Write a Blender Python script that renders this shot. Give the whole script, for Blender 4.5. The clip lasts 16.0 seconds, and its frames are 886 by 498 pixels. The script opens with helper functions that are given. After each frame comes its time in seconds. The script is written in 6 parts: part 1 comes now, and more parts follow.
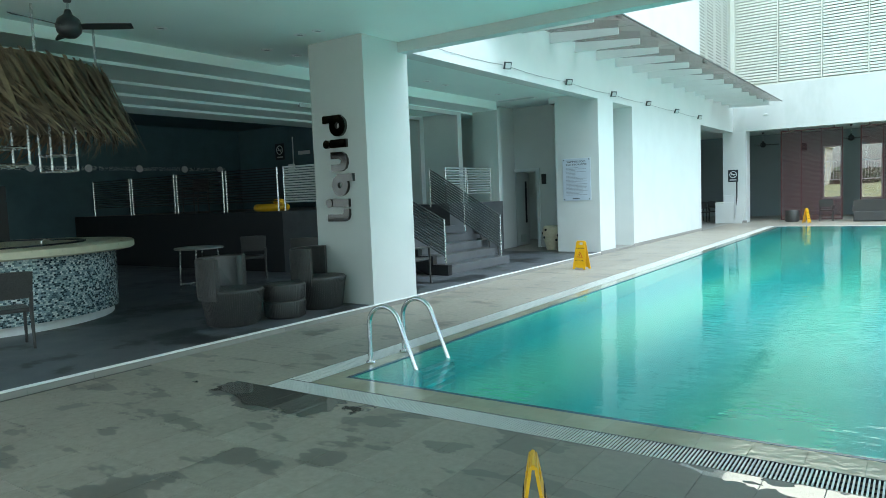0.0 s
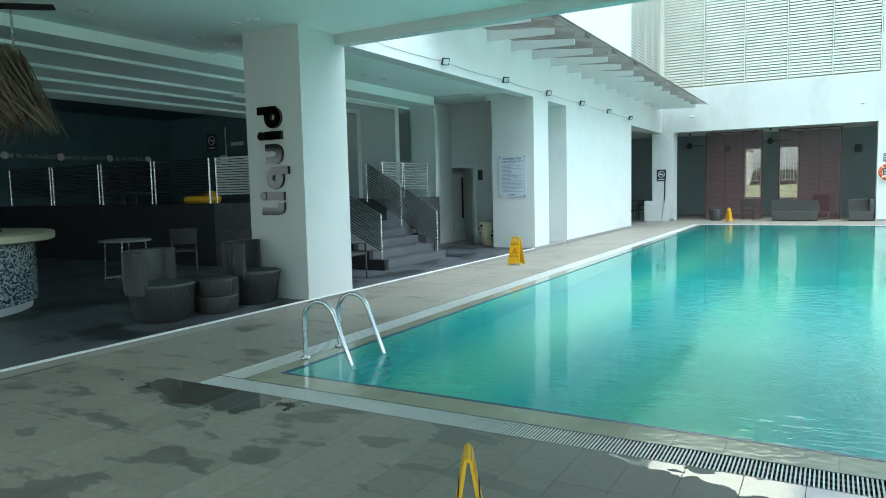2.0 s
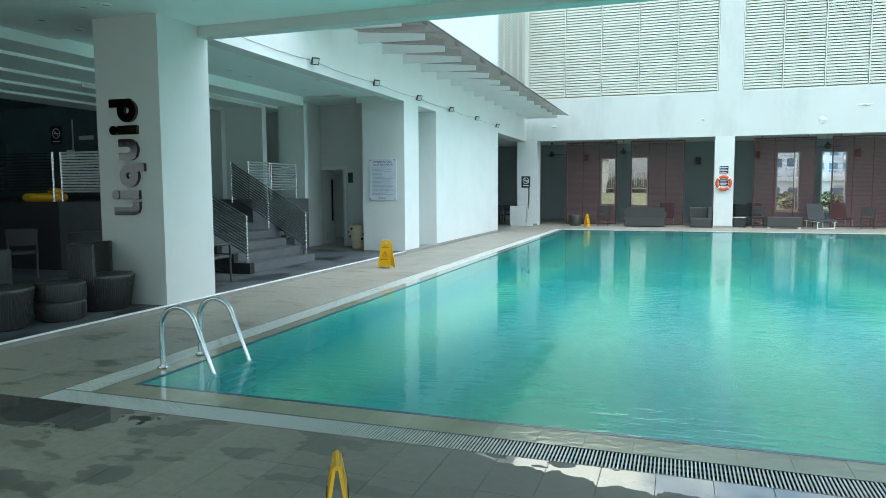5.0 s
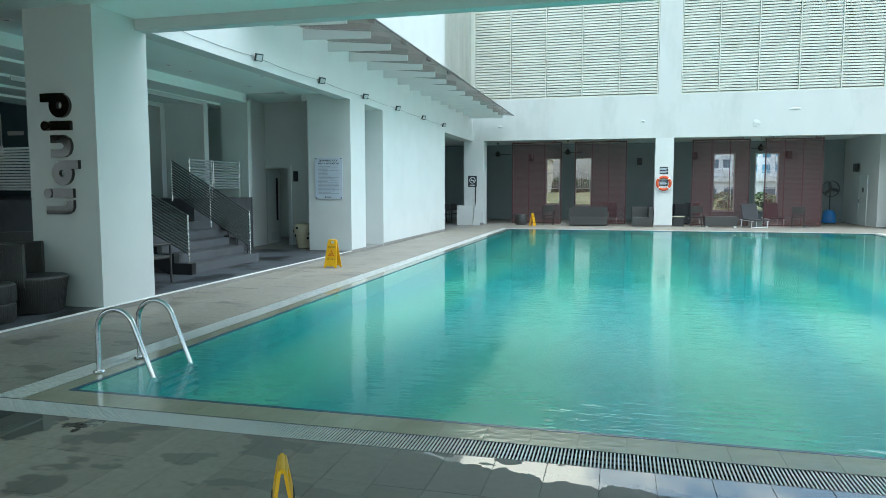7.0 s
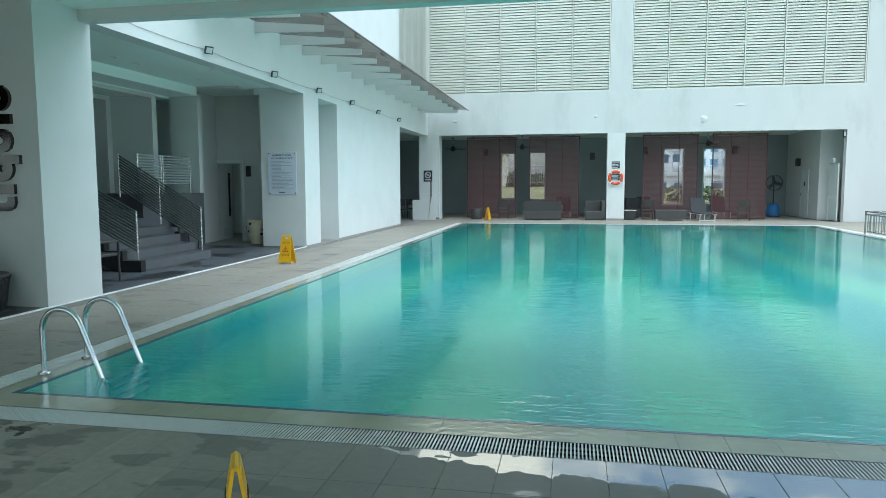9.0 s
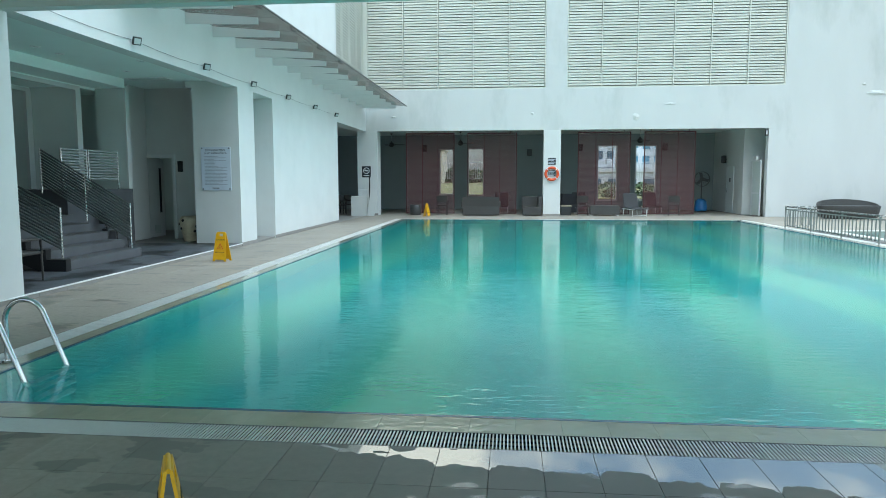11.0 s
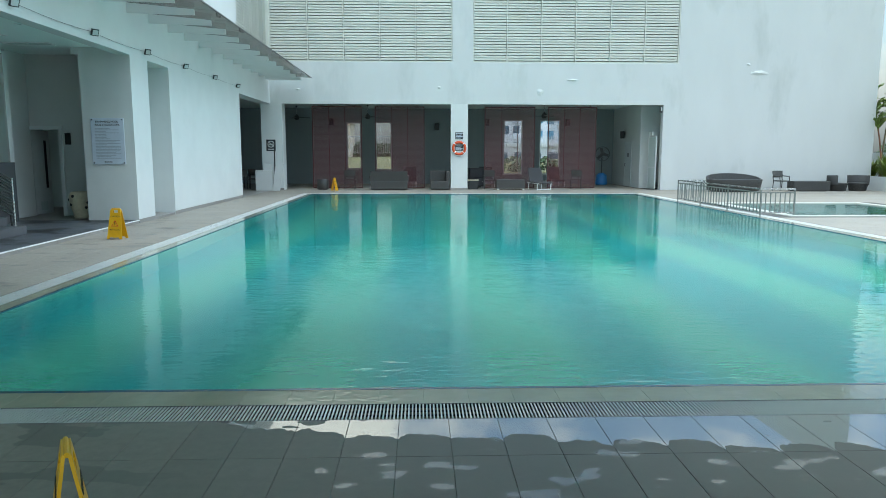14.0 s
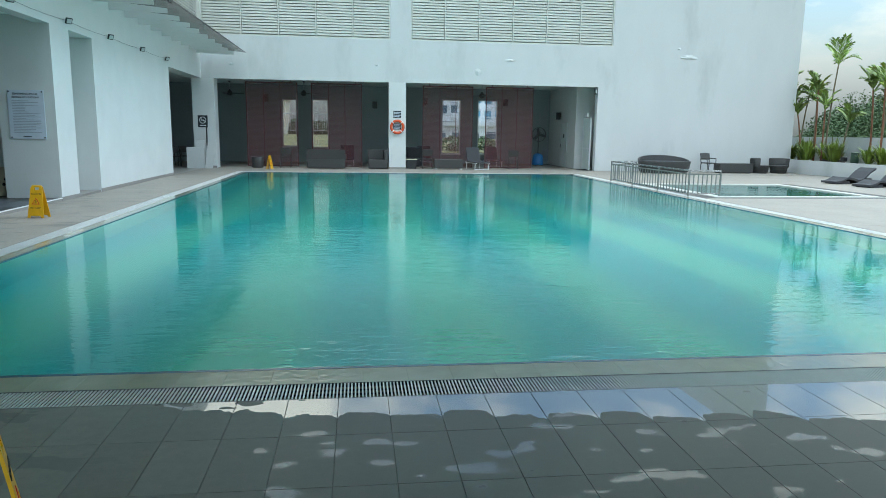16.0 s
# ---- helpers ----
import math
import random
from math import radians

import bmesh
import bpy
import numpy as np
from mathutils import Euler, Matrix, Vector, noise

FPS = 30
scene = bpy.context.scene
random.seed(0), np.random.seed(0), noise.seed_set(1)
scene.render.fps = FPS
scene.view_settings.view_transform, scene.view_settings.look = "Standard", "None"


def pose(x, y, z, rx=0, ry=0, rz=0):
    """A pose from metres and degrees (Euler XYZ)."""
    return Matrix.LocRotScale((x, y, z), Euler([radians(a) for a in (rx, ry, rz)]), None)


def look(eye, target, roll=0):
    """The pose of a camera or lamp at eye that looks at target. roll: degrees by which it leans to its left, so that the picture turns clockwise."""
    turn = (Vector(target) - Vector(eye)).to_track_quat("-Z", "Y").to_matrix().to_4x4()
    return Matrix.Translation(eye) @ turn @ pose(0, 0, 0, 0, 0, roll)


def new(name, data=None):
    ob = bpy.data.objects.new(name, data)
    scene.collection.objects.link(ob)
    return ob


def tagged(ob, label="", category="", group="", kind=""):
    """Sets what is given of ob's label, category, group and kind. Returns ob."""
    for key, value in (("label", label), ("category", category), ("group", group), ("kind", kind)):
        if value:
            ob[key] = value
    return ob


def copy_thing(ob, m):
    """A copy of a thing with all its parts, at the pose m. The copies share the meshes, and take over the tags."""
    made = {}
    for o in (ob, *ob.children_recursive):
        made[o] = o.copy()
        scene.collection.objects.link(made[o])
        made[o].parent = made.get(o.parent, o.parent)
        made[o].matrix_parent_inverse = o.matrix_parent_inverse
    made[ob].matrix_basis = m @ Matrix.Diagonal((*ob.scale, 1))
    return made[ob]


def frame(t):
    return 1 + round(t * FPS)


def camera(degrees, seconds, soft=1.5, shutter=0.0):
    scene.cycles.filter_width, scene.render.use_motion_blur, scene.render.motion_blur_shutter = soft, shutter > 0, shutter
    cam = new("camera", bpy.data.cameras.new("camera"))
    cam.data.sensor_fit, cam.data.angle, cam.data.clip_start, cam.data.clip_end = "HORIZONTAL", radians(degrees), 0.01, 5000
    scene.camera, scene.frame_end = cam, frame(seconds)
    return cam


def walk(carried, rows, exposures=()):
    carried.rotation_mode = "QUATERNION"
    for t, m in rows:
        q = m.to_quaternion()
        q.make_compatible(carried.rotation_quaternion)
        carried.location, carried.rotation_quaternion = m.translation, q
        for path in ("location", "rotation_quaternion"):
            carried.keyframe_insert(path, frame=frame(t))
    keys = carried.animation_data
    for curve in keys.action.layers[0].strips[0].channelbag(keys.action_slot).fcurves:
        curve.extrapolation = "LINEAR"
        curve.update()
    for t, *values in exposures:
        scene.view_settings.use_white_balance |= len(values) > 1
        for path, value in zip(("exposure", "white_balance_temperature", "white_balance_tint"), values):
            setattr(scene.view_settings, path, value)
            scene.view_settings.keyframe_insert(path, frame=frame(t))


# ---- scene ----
cam = camera(65.47, 16.0, 0.6)
PATH = [
    (0, -0.007, 0.029, 1.595, 85.59, 2.24, 34.67),
    (0.5, -0.008, 0.034, 1.594, 85.40, 2.10, 33.51),
    (1, -0.013, 0.037, 1.594, 85.23, 1.90, 32.34),
    (1.5, -0.007, 0.020, 1.597, 85.10, 1.60, 31.00),
    (2, -0.004, 0.013, 1.600, 85.00, 1.33, 29.42),
    (2.5, -0.016, 0.037, 1.592, 84.96, 1.12, 27.68),
    (3, -0.014, 0.033, 1.595, 84.89, 0.92, 25.94),
    (3.5, -0.013, 0.031, 1.595, 84.94, 0.73, 24.22),
    (4, -0.011, 0.027, 1.596, 85.03, 0.48, 22.37),
    (4.5, -0.014, 0.032, 1.596, 85.09, 0.33, 20.4),
    (7, -0.016, 0.045, 1.595, 85.05, 0.05, 14.33),
    (7.5, -0.012, 0.035, 1.596, 84.99, 0.05, 13.39),
    (8, -0.012, 0.034, 1.596, 84.87, 0.10, 12.54),
    (8.5, -0.005, 0.028, 1.599, 84.70, 0.15, 11.69),
    (11, 0.020, 0.004, 1.602, 84.24, 0.10, 5.64),
    (11.5, 0.026, -0.013, 1.604, 83.93, 0.03, 4.35),
    (12, 0.034, -0.029, 1.607, 83.43, -0.04, 2.93),
    (12.5, 0.040, -0.047, 1.610, 82.98, -0.14, 1.56),
    (13, 0.038, -0.046, 1.609, 82.60, -0.11, 0.37),
    (13.5, 0.033, -0.039, 1.605, 82.41, -0.09, -0.74),
    (14, 0.039, -0.050, 1.607, 82.11, -0.08, -1.91),
    (14.5, 0.036, -0.043, 1.603, 81.59, -0.12, -3.22),
    (15, 0.031, -0.042, 1.601, 80.99, -0.36, -4.52),
    (15.5, 0.030, -0.050, 1.601, 80.59, -0.61, -5.79),
    (16, 0.031, -0.077, 1.611, 80.44, -0.83, -7.00),
]
walk(cam, [(t, pose(*p)) for t, *p in PATH], [(0.0, 2.34, 7150, -6), (4.0, 2.12, 7150, -5), (8.0, 1.90, 7100, -3), (12.0, 1.76, 7000, -3), (16.0, 1.55, 6850, -3)])

# ---- world and light ----
world = bpy.data.worlds.new("sky_world")
scene.world = world
world.use_nodes = True
wn = world.node_tree.nodes
wl = world.node_tree.links
wn.clear()
w_out = wn.new("ShaderNodeOutputWorld")
w_bg = wn.new("ShaderNodeBackground")
w_sky = wn.new("ShaderNodeTexSky")
w_sky.sky_type = 'NISHITA'
w_sky.sun_disc = False
w_sky.dust_density = 0.0
w_sky.ozone_density = 1.5
w_sky.sun_elevation = radians(56)
w_sky.sun_rotation = radians(100)
w_tc = wn.new("ShaderNodeTexCoord")
w_map = wn.new("ShaderNodeMapping")
w_map.inputs["Scale"].default_value = (1.0, 1.0, 2.2)
w_noise = wn.new("ShaderNodeTexNoise")
w_noise.inputs["Scale"].default_value = 3.4
w_noise.inputs["Detail"].default_value = 9
w_noise.inputs["Roughness"].default_value = 0.58
w_ramp = wn.new("ShaderNodeValToRGB")
w_ramp.color_ramp.elements[0].position = 0.47
w_ramp.color_ramp.elements[1].position = 0.60
w_mix = wn.new("ShaderNodeMixRGB")
w_mix.inputs["Color2"].default_value = (7.2, 7.45, 7.8, 1)
wl.new(w_tc.outputs["Generated"], w_map.inputs["Vector"])
wl.new(w_map.outputs["Vector"], w_noise.inputs["Vector"])
# haze and cloud thicken towards the horizon
w_haze = wn.new("ShaderNodeMath")
w_haze.operation = 'MULTIPLY_ADD'
w_haze.inputs[1].default_value = -1.0
w_haze.inputs[2].default_value = 0.12
w_hmax = wn.new("ShaderNodeMath")
w_hmax.operation = 'MAXIMUM'
w_hmax.inputs[1].default_value = 0.0
w_add = wn.new("ShaderNodeMath")
w_add.operation = 'ADD'
w_sep = wn.new("ShaderNodeSeparateXYZ")
wl.new(w_tc.outputs["Generated"], w_sep.inputs["Vector"])
wl.new(w_sep.outputs["Z"], w_haze.inputs[0])
wl.new(w_haze.outputs["Value"], w_hmax.inputs[0])
wl.new(w_hmax.outputs["Value"], w_add.inputs[0])
wl.new(w_noise.outputs["Fac"], w_add.inputs[1])
wl.new(w_add.outputs["Value"], w_ramp.inputs["Fac"])
wl.new(w_ramp.outputs["Color"], w_mix.inputs["Fac"])
wl.new(w_sky.outputs["Color"], w_mix.inputs["Color1"])
# white haze low over the land
w_low_fac = wn.new("ShaderNodeMath")
w_low_fac.operation = 'MULTIPLY_ADD'
w_low_fac.use_clamp = True
w_low_fac.inputs[1].default_value = -4.5
w_low_fac.inputs[2].default_value = 0.95
w_low_mix = wn.new("ShaderNodeMixRGB")
w_low_mix.inputs["Color2"].default_value = (6.0, 6.7, 7.5, 1)
wl.new(w_sep.outputs["Z"], w_low_fac.inputs[0])
wl.new(w_low_fac.outputs["Value"], w_low_mix.inputs["Fac"])
wl.new(w_mix.outputs["Color"], w_low_mix.inputs["Color1"])
wl.new(w_low_mix.outputs["Color"], w_bg.inputs["Color"])
# brighter overhead than at the horizon, as under high broken cloud
w_up = wn.new("ShaderNodeMath")
w_up.operation = 'MULTIPLY_ADD'
w_up.use_clamp = False
w_up.inputs[1].default_value = 0.27
w_up.inputs[2].default_value = 0.011
w_low = wn.new("ShaderNodeMath")
w_low.operation = 'MAXIMUM'
w_low.inputs[1].default_value = 0.0
wl.new(w_sep.outputs["Z"], w_low.inputs[0])
wl.new(w_low.outputs["Value"], w_up.inputs[0])
w_top = wn.new("ShaderNodeMath")
w_top.operation = 'MINIMUM'
w_top.inputs[1].default_value = 0.25
wl.new(w_up.outputs["Value"], w_top.inputs[0])
wl.new(w_top.outputs["Value"], w_bg.inputs["Strength"])
wl.new(w_bg.outputs["Background"], w_out.inputs["Surface"])

sun_data = bpy.data.lights.new("sun", 'SUN')
sun_data.energy = 0.50
sun_data.angle = radians(80)
sun_data.color = (1.0, 0.96, 0.9)
sun = new("sun", sun_data)
sun.matrix_world = look((0, 0, 0), (-0.36, 0.08, -0.93))

# ---- materials ----
def mat_new(name):
    m = bpy.data.materials.new(name)
    m.use_nodes = True
    nt = m.node_tree
    return m, nt, nt.nodes["Principled BSDF"]


def node(nt, kind, **inputs):
    n = nt.nodes.new(kind)
    for key, value in inputs.items():
        n.inputs[key.replace("_", " ")].default_value = value
    return n


def surface(name, colour, rough=0.6, vary=0.12, scale=6.0, bump=0.15, bump_scale=60.0, metal=0.0, stain=None, stain_scale=0.7, stain_cut=(0.55, 0.75), random_amount=0.0, island_amount=0.0, stretch=(1, 1, 1), spec=0.5, rough_vary=0.1):
    """A surface with grain, broad blotches and fine relief, at world size."""
    m, nt, b = mat_new(name)
    ln = nt.links
    geo = node(nt, "ShaderNodeNewGeometry")
    mp = node(nt, "ShaderNodeMapping")
    mp.inputs["Scale"].default_value = stretch
    ln.new(geo.outputs["Position"], mp.inputs["Vector"])
    n1 = node(nt, "ShaderNodeTexNoise", Scale=scale, Detail=6.0)
    n2 = node(nt, "ShaderNodeTexNoise", Scale=bump_scale, Detail=3.0)
    ln.new(mp.outputs["Vector"], n1.inputs["Vector"])
    ln.new(mp.outputs["Vector"], n2.inputs["Vector"])
    hsv = node(nt, "ShaderNodeHueSaturation")
    hsv.inputs["Color"].default_value = (*colour, 1)
    rng = node(nt, "ShaderNodeMapRange")
    rng.inputs["To Min"].default_value = 1 - vary
    rng.inputs["To Max"].default_value = 1 + vary
    rng.inputs["From Min"].default_value = 0.3
    rng.inputs["From Max"].default_value = 0.7
    ln.new(n1.outputs["Fac"], rng.inputs["Value"])
    value = rng.outputs["Result"]
    if random_amount:
        oi = node(nt, "ShaderNodeObjectInfo")
        r2 = node(nt, "ShaderNodeMapRange")
        r2.inputs["To Min"].default_value = 1 - random_amount
        r2.inputs["To Max"].default_value = 1 + random_amount
        ln.new(oi.outputs["Random"], r2.inputs["Value"])
        mul = node(nt, "ShaderNodeMath")
        mul.operation = 'MULTIPLY'
        ln.new(value, mul.inputs[0])
        ln.new(r2.outputs["Result"], mul.inputs[1])
        value = mul.outputs["Value"]
    if island_amount:
        r3 = node(nt, "ShaderNodeMapRange")
        r3.inputs["To Min"].default_value = 1 - island_amount
        r3.inputs["To Max"].default_value = 1 + island_amount
        ln.new(geo.outputs["Random Per Island"], r3.inputs["Value"])
        mul2 = node(nt, "ShaderNodeMath")
        mul2.operation = 'MULTIPLY'
        ln.new(value, mul2.inputs[0])
        ln.new(r3.outputs["Result"], mul2.inputs[1])
        value = mul2.outputs["Value"]
    ln.new(value, hsv.inputs["Value"])
    col = hsv.outputs["Color"]
    if stain:
        n3 = node(nt, "ShaderNodeTexNoise", Scale=stain_scale, Detail=8.0, Roughness=0.62)
        ln.new(mp.outputs["Vector"], n3.inputs["Vector"])
        rp = node(nt, "ShaderNodeMapRange")
        rp.inputs["From Min"].default_value, rp.inputs["From Max"].default_value = stain_cut
        ln.new(n3.outputs["Fac"], rp.inputs["Value"])
        mx = node(nt, "ShaderNodeMixRGB")
        mx.inputs["Color2"].default_value = (*stain, 1)
        ln.new(rp.outputs["Result"], mx.inputs["Fac"])
        ln.new(col, mx.inputs["Color1"])
        col = mx.outputs["Color"]
    ln.new(col, b.inputs["Base Color"])
    rr = node(nt, "ShaderNodeMapRange")
    rr.inputs["To Min"].default_value = max(0.02, rough - rough_vary)
    rr.inputs["To Max"].default_value = min(1.0, rough + rough_vary)
    ln.new(n1.outputs["Fac"], rr.inputs["Value"])
    ln.new(rr.outputs["Result"], b.inputs["Roughness"])
    b.inputs["Metallic"].default_value = metal
    b.inputs["Specular IOR Level"].default_value = spec
    if bump:
        bp = node(nt, "ShaderNodeBump", Strength=bump, Distance=0.01)
        ln.new(n2.outputs["Fac"], bp.inputs["Height"])
        ln.new(bp.outputs["Normal"], b.inputs["Normal"])
    return m


WHITE = surface("white_render", (0.585, 0.61, 0.60), 0.7, 0.03, 1.5, 0.12, 22.0, stain=(0.51, 0.55, 0.54), stain_scale=0.55, stain_cut=(0.58, 0.85))
WHITE_FAR = surface("weathered_white_render", (0.545, 0.565, 0.56), 0.75, 0.03, 1.0, 0.12, 14.0, stain=(0.38, 0.415, 0.40), stain_scale=0.6, stain_cut=(0.52, 0.80), stretch=(1, 1, 0.35))
# white ceiling; its green tint stands in for light bounced off the pool
CEIL = surface("water_tinted_ceiling", (0.79, 0.89, 0.86), 0.8, 0.02, 1.2, 0.05, 30.0)
GREY_WALL = surface("grey_wall_paint", (0.55, 0.62, 0.60), 0.7, 0.03, 1.5, 0.08, 25.0)
# darker copy of the grey paint, carrying the lounge's shade in its colour
ROOM_GREY = surface("shaded_grey_wall_paint", (0.25, 0.295, 0.305), 0.7, 0.03, 1.5, 0.08, 25.0)
MID_GREY = surface("stair_grey_paint", (0.085, 0.090, 0.098), 0.55, 0.1, 3.0, 0.1, 40.0, stain=(0.06, 0.063, 0.068), stain_scale=1.6)
DARK_WALL = surface("dark_teal_paint", (0.072, 0.135, 0.155), 0.6, 0.15, 2.0, 0.08, 30.0)
BLACK = surface("black_laminate", (0.008, 0.009, 0.011), 0.45, 0.2, 4.0, 0.05, 60.0)
PLATFORM = surface("dark_platform_vinyl", (0.086, 0.095, 0.108), 0.42, 0.12, 2.0, 0.08, 120.0, stain=(0.018, 0.020, 0.023), stain_scale=0.9, stain_cut=(0.52, 0.57), rough_vary=0.16)
STEEL = surface("brushed_steel", (0.62, 0.63, 0.64), 0.26, 0.06, 20.0, 0.03, 300.0, metal=1.0)
CHROME = surface("polished_steel", (0.66, 0.67, 0.68), 0.12, 0.04, 20.0, 0.0, 300.0, metal=1.0, rough_vary=0.04)
DARK_METAL = surface("dark_metal", (0.05, 0.053, 0.056), 0.38, 0.1, 20.0, 0.05, 200.0, metal=0.6)
ALU = surface("white_aluminium_edge", (0.80, 0.82, 0.82), 0.35, 0.05, 9.0, 0.03, 200.0)
RATTAN = surface("dark_woven_rattan", (0.042, 0.042, 0.041), 0.40, 0.25, 60.0, 0.5, 160.0, spec=0.55)
CUSHION = surface("charcoal_cushion", (0.045, 0.047, 0.052), 0.8, 0.15, 30.0, 0.3, 220.0)
YELLOW = surface("yellow_plastic", (0.72, 0.385, 0.012), 0.38, 0.06, 12.0, 0.03, 90.0, stain=(0.60, 0.36, 0.02), stain_scale=6.0, stain_cut=(0.6, 0.9))
INK = surface("black_print", (0.015, 0.015, 0.016), 0.5, 0.1, 30.0, 0.0, 60.0)
RED = surface("red_print", (0.55, 0.03, 0.02), 0.5, 0.1, 30.0, 0.0, 60.0)
ORANGE = surface("orange_foam", (0.58, 0.075, 0.02), 0.5, 0.08, 12.0, 0.1, 80.0)
BOARD = surface("pale_blue_grey_board", (0.52, 0.58, 0.66), 0.4, 0.04, 6.0, 0.0, 60.0)
SIGN_DARK = surface("dark_sign_board", (0.014, 0.02, 0.026), 0.4, 0.1, 8.0, 0.0, 60.0)
SIGN_WHITE = surface("white_print", (0.75, 0.77, 0.78), 0.5, 0.04, 12.0, 0.0, 60.0)
LOUVRE = surface("cream_louvre_metal", (0.57, 0.585, 0.53), 0.5, 0.06, 1.2, 0.03, 60.0, stain=(0.45, 0.46, 0.36), stain_scale=0.5, stain_cut=(0.58, 0.85))
# darkened louvre cream for a sheet that paints the shade between slats
LOUVRE_SHADE = surface("louvre_gap_shade", (0.36, 0.375, 0.33), 0.8, 0.1, 1.2, 0.0, 60.0)
GRATE = surface("white_grating", (0.60, 0.62, 0.60), 0.35, 0.08, 30.0, 0.03, 150.0)
GUTTER_SHADE = surface("gutter_shade_black", (0.008, 0.009, 0.009), 0.6, 0.2, 12.0, 0.0, 60.0)
RIM = surface("cream_rim_tile", (0.31, 0.30, 0.222), 0.045, 0.08, 4.0, 0.30, 15.0, stain=(0.27, 0.275, 0.205), stain_scale=1.2, random_amount=0.05, rough_vary=0.02)
BLUE_EDGE = surface("blue_edge_mosaic", (0.02, 0.085, 0.15), 0.2, 0.2, 30.0, 0.1, 90.0)
BASIN = surface("turquoise_pool_mosaic", (0.11, 0.49, 0.47), 0.25, 0.12, 8.0, 0.05, 60.0)
KERB = surface("grey_kerb_tile", (0.25, 0.24, 0.225), 0.45, 0.1, 5.0, 0.1, 90.0, random_amount=0.08)
THATCH = surface("dry_palm_thatch", (0.130, 0.092, 0.055), 0.8, 0.35, 9.0, 0.2, 80.0, island_amount=0.55)
TIMBER_CREAM = surface("cream_counter_stone", (0.62, 0.57, 0.42), 0.3, 0.05, 9.0, 0.03, 90.0)
VASE = surface("cream_glazed_pot", (0.50, 0.46, 0.34), 0.35, 0.12, 14.0, 0.1, 60.0)
RED_FRAME = surface("red_powder_coat", (0.07, 0.022, 0.024), 0.5, 0.08, 9.0, 0.03, 120.0)
BLUE_PLASTIC = surface("blue_plastic", (0.02, 0.17, 0.45), 0.4, 0.06, 10.0, 0.0, 60.0)
LEAF = surface("palm_leaf", (0.17, 0.25, 0.055), 0.45, 0.4, 2.5, 0.1, 40.0, random_amount=0.3, island_amount=0.3, stain=(0.38, 0.32, 0.05), stain_scale=1.3, stain_cut=(0.55, 0.75))
LEAF_DARK = surface("bush_leaf", (0.17, 0.24, 0.03), 0.5, 0.4, 2.5, 0.1, 40.0, random_amount=0.3, stain=(0.20, 0.20, 0.03), stain_scale=1.6)
STEM_RED = surface("red_palm_stem", (0.20, 0.08, 0.04), 0.5, 0.3, 6.0, 0.1, 60.0)
STEM = surface("brown_palm_stem", (0.16, 0.13, 0.08), 0.7, 0.3, 6.0, 0.2, 60.0)
FAR_TREE = surface("far_tree_leaf", (0.045, 0.085, 0.030), 0.8, 0.5, 0.9, 0.3, 5.0)
GRASS = surface("far_grass", (0.10, 0.12, 0.035), 0.9, 0.35, 0.05, 0.0, 5.0, stain=(0.20, 0.15, 0.06), stain_scale=0.03)
MID_GREEN = surface("dark_green_plastic", (0.02, 0.05, 0.03), 0.4, 0.1, 9.0, 0.0, 60.0)
MEADOW = surface("meadow_grass", (0.17, 0.155, 0.05), 0.9, 0.5, 0.7, 0.0, 5.0, stain=(0.075, 0.085, 0.03), stain_scale=0.3, stain_cut=(0.45, 0.6))
SOIL = surface("dark_soil", (0.05, 0.04, 0.03), 0.9, 0.3, 8.0, 0.4, 40.0)
CREAM_BUILD = surface("cream_facade", (0.60, 0.52, 0.42), 0.8, 0.05, 0.2, 0.0, 5.0)
PALE_BUILD = surface("pale_facade", (0.62, 0.64, 0.66), 0.8, 0.05, 0.2, 0.0, 5.0)
BLUE_GLASS = surface("blue_far_glass", (0.10, 0.27, 0.38), 0.15, 0.2, 0.3, 0.0, 5.0)
WIN_DARK = surface("far_window_glass", (0.06, 0.12, 0.16), 0.15, 0.2, 0.3, 0.0, 5.0)
MIRROR = surface("mirrored_letter", (0.10, 0.095, 0.09), 0.07, 0.05, 6.0, 0.02, 12.0, metal=1.0, rough_vary=0.03)
LAMP_GLASS = surface("lamp_glass", (0.5, 0.52, 0.52), 0.12, 0.05, 10.0, 0.0, 60.0)
DOOR = surface("white_door_paint", (0.62, 0.66, 0.66), 0.5, 0.03, 4.0, 0.02, 60.0)


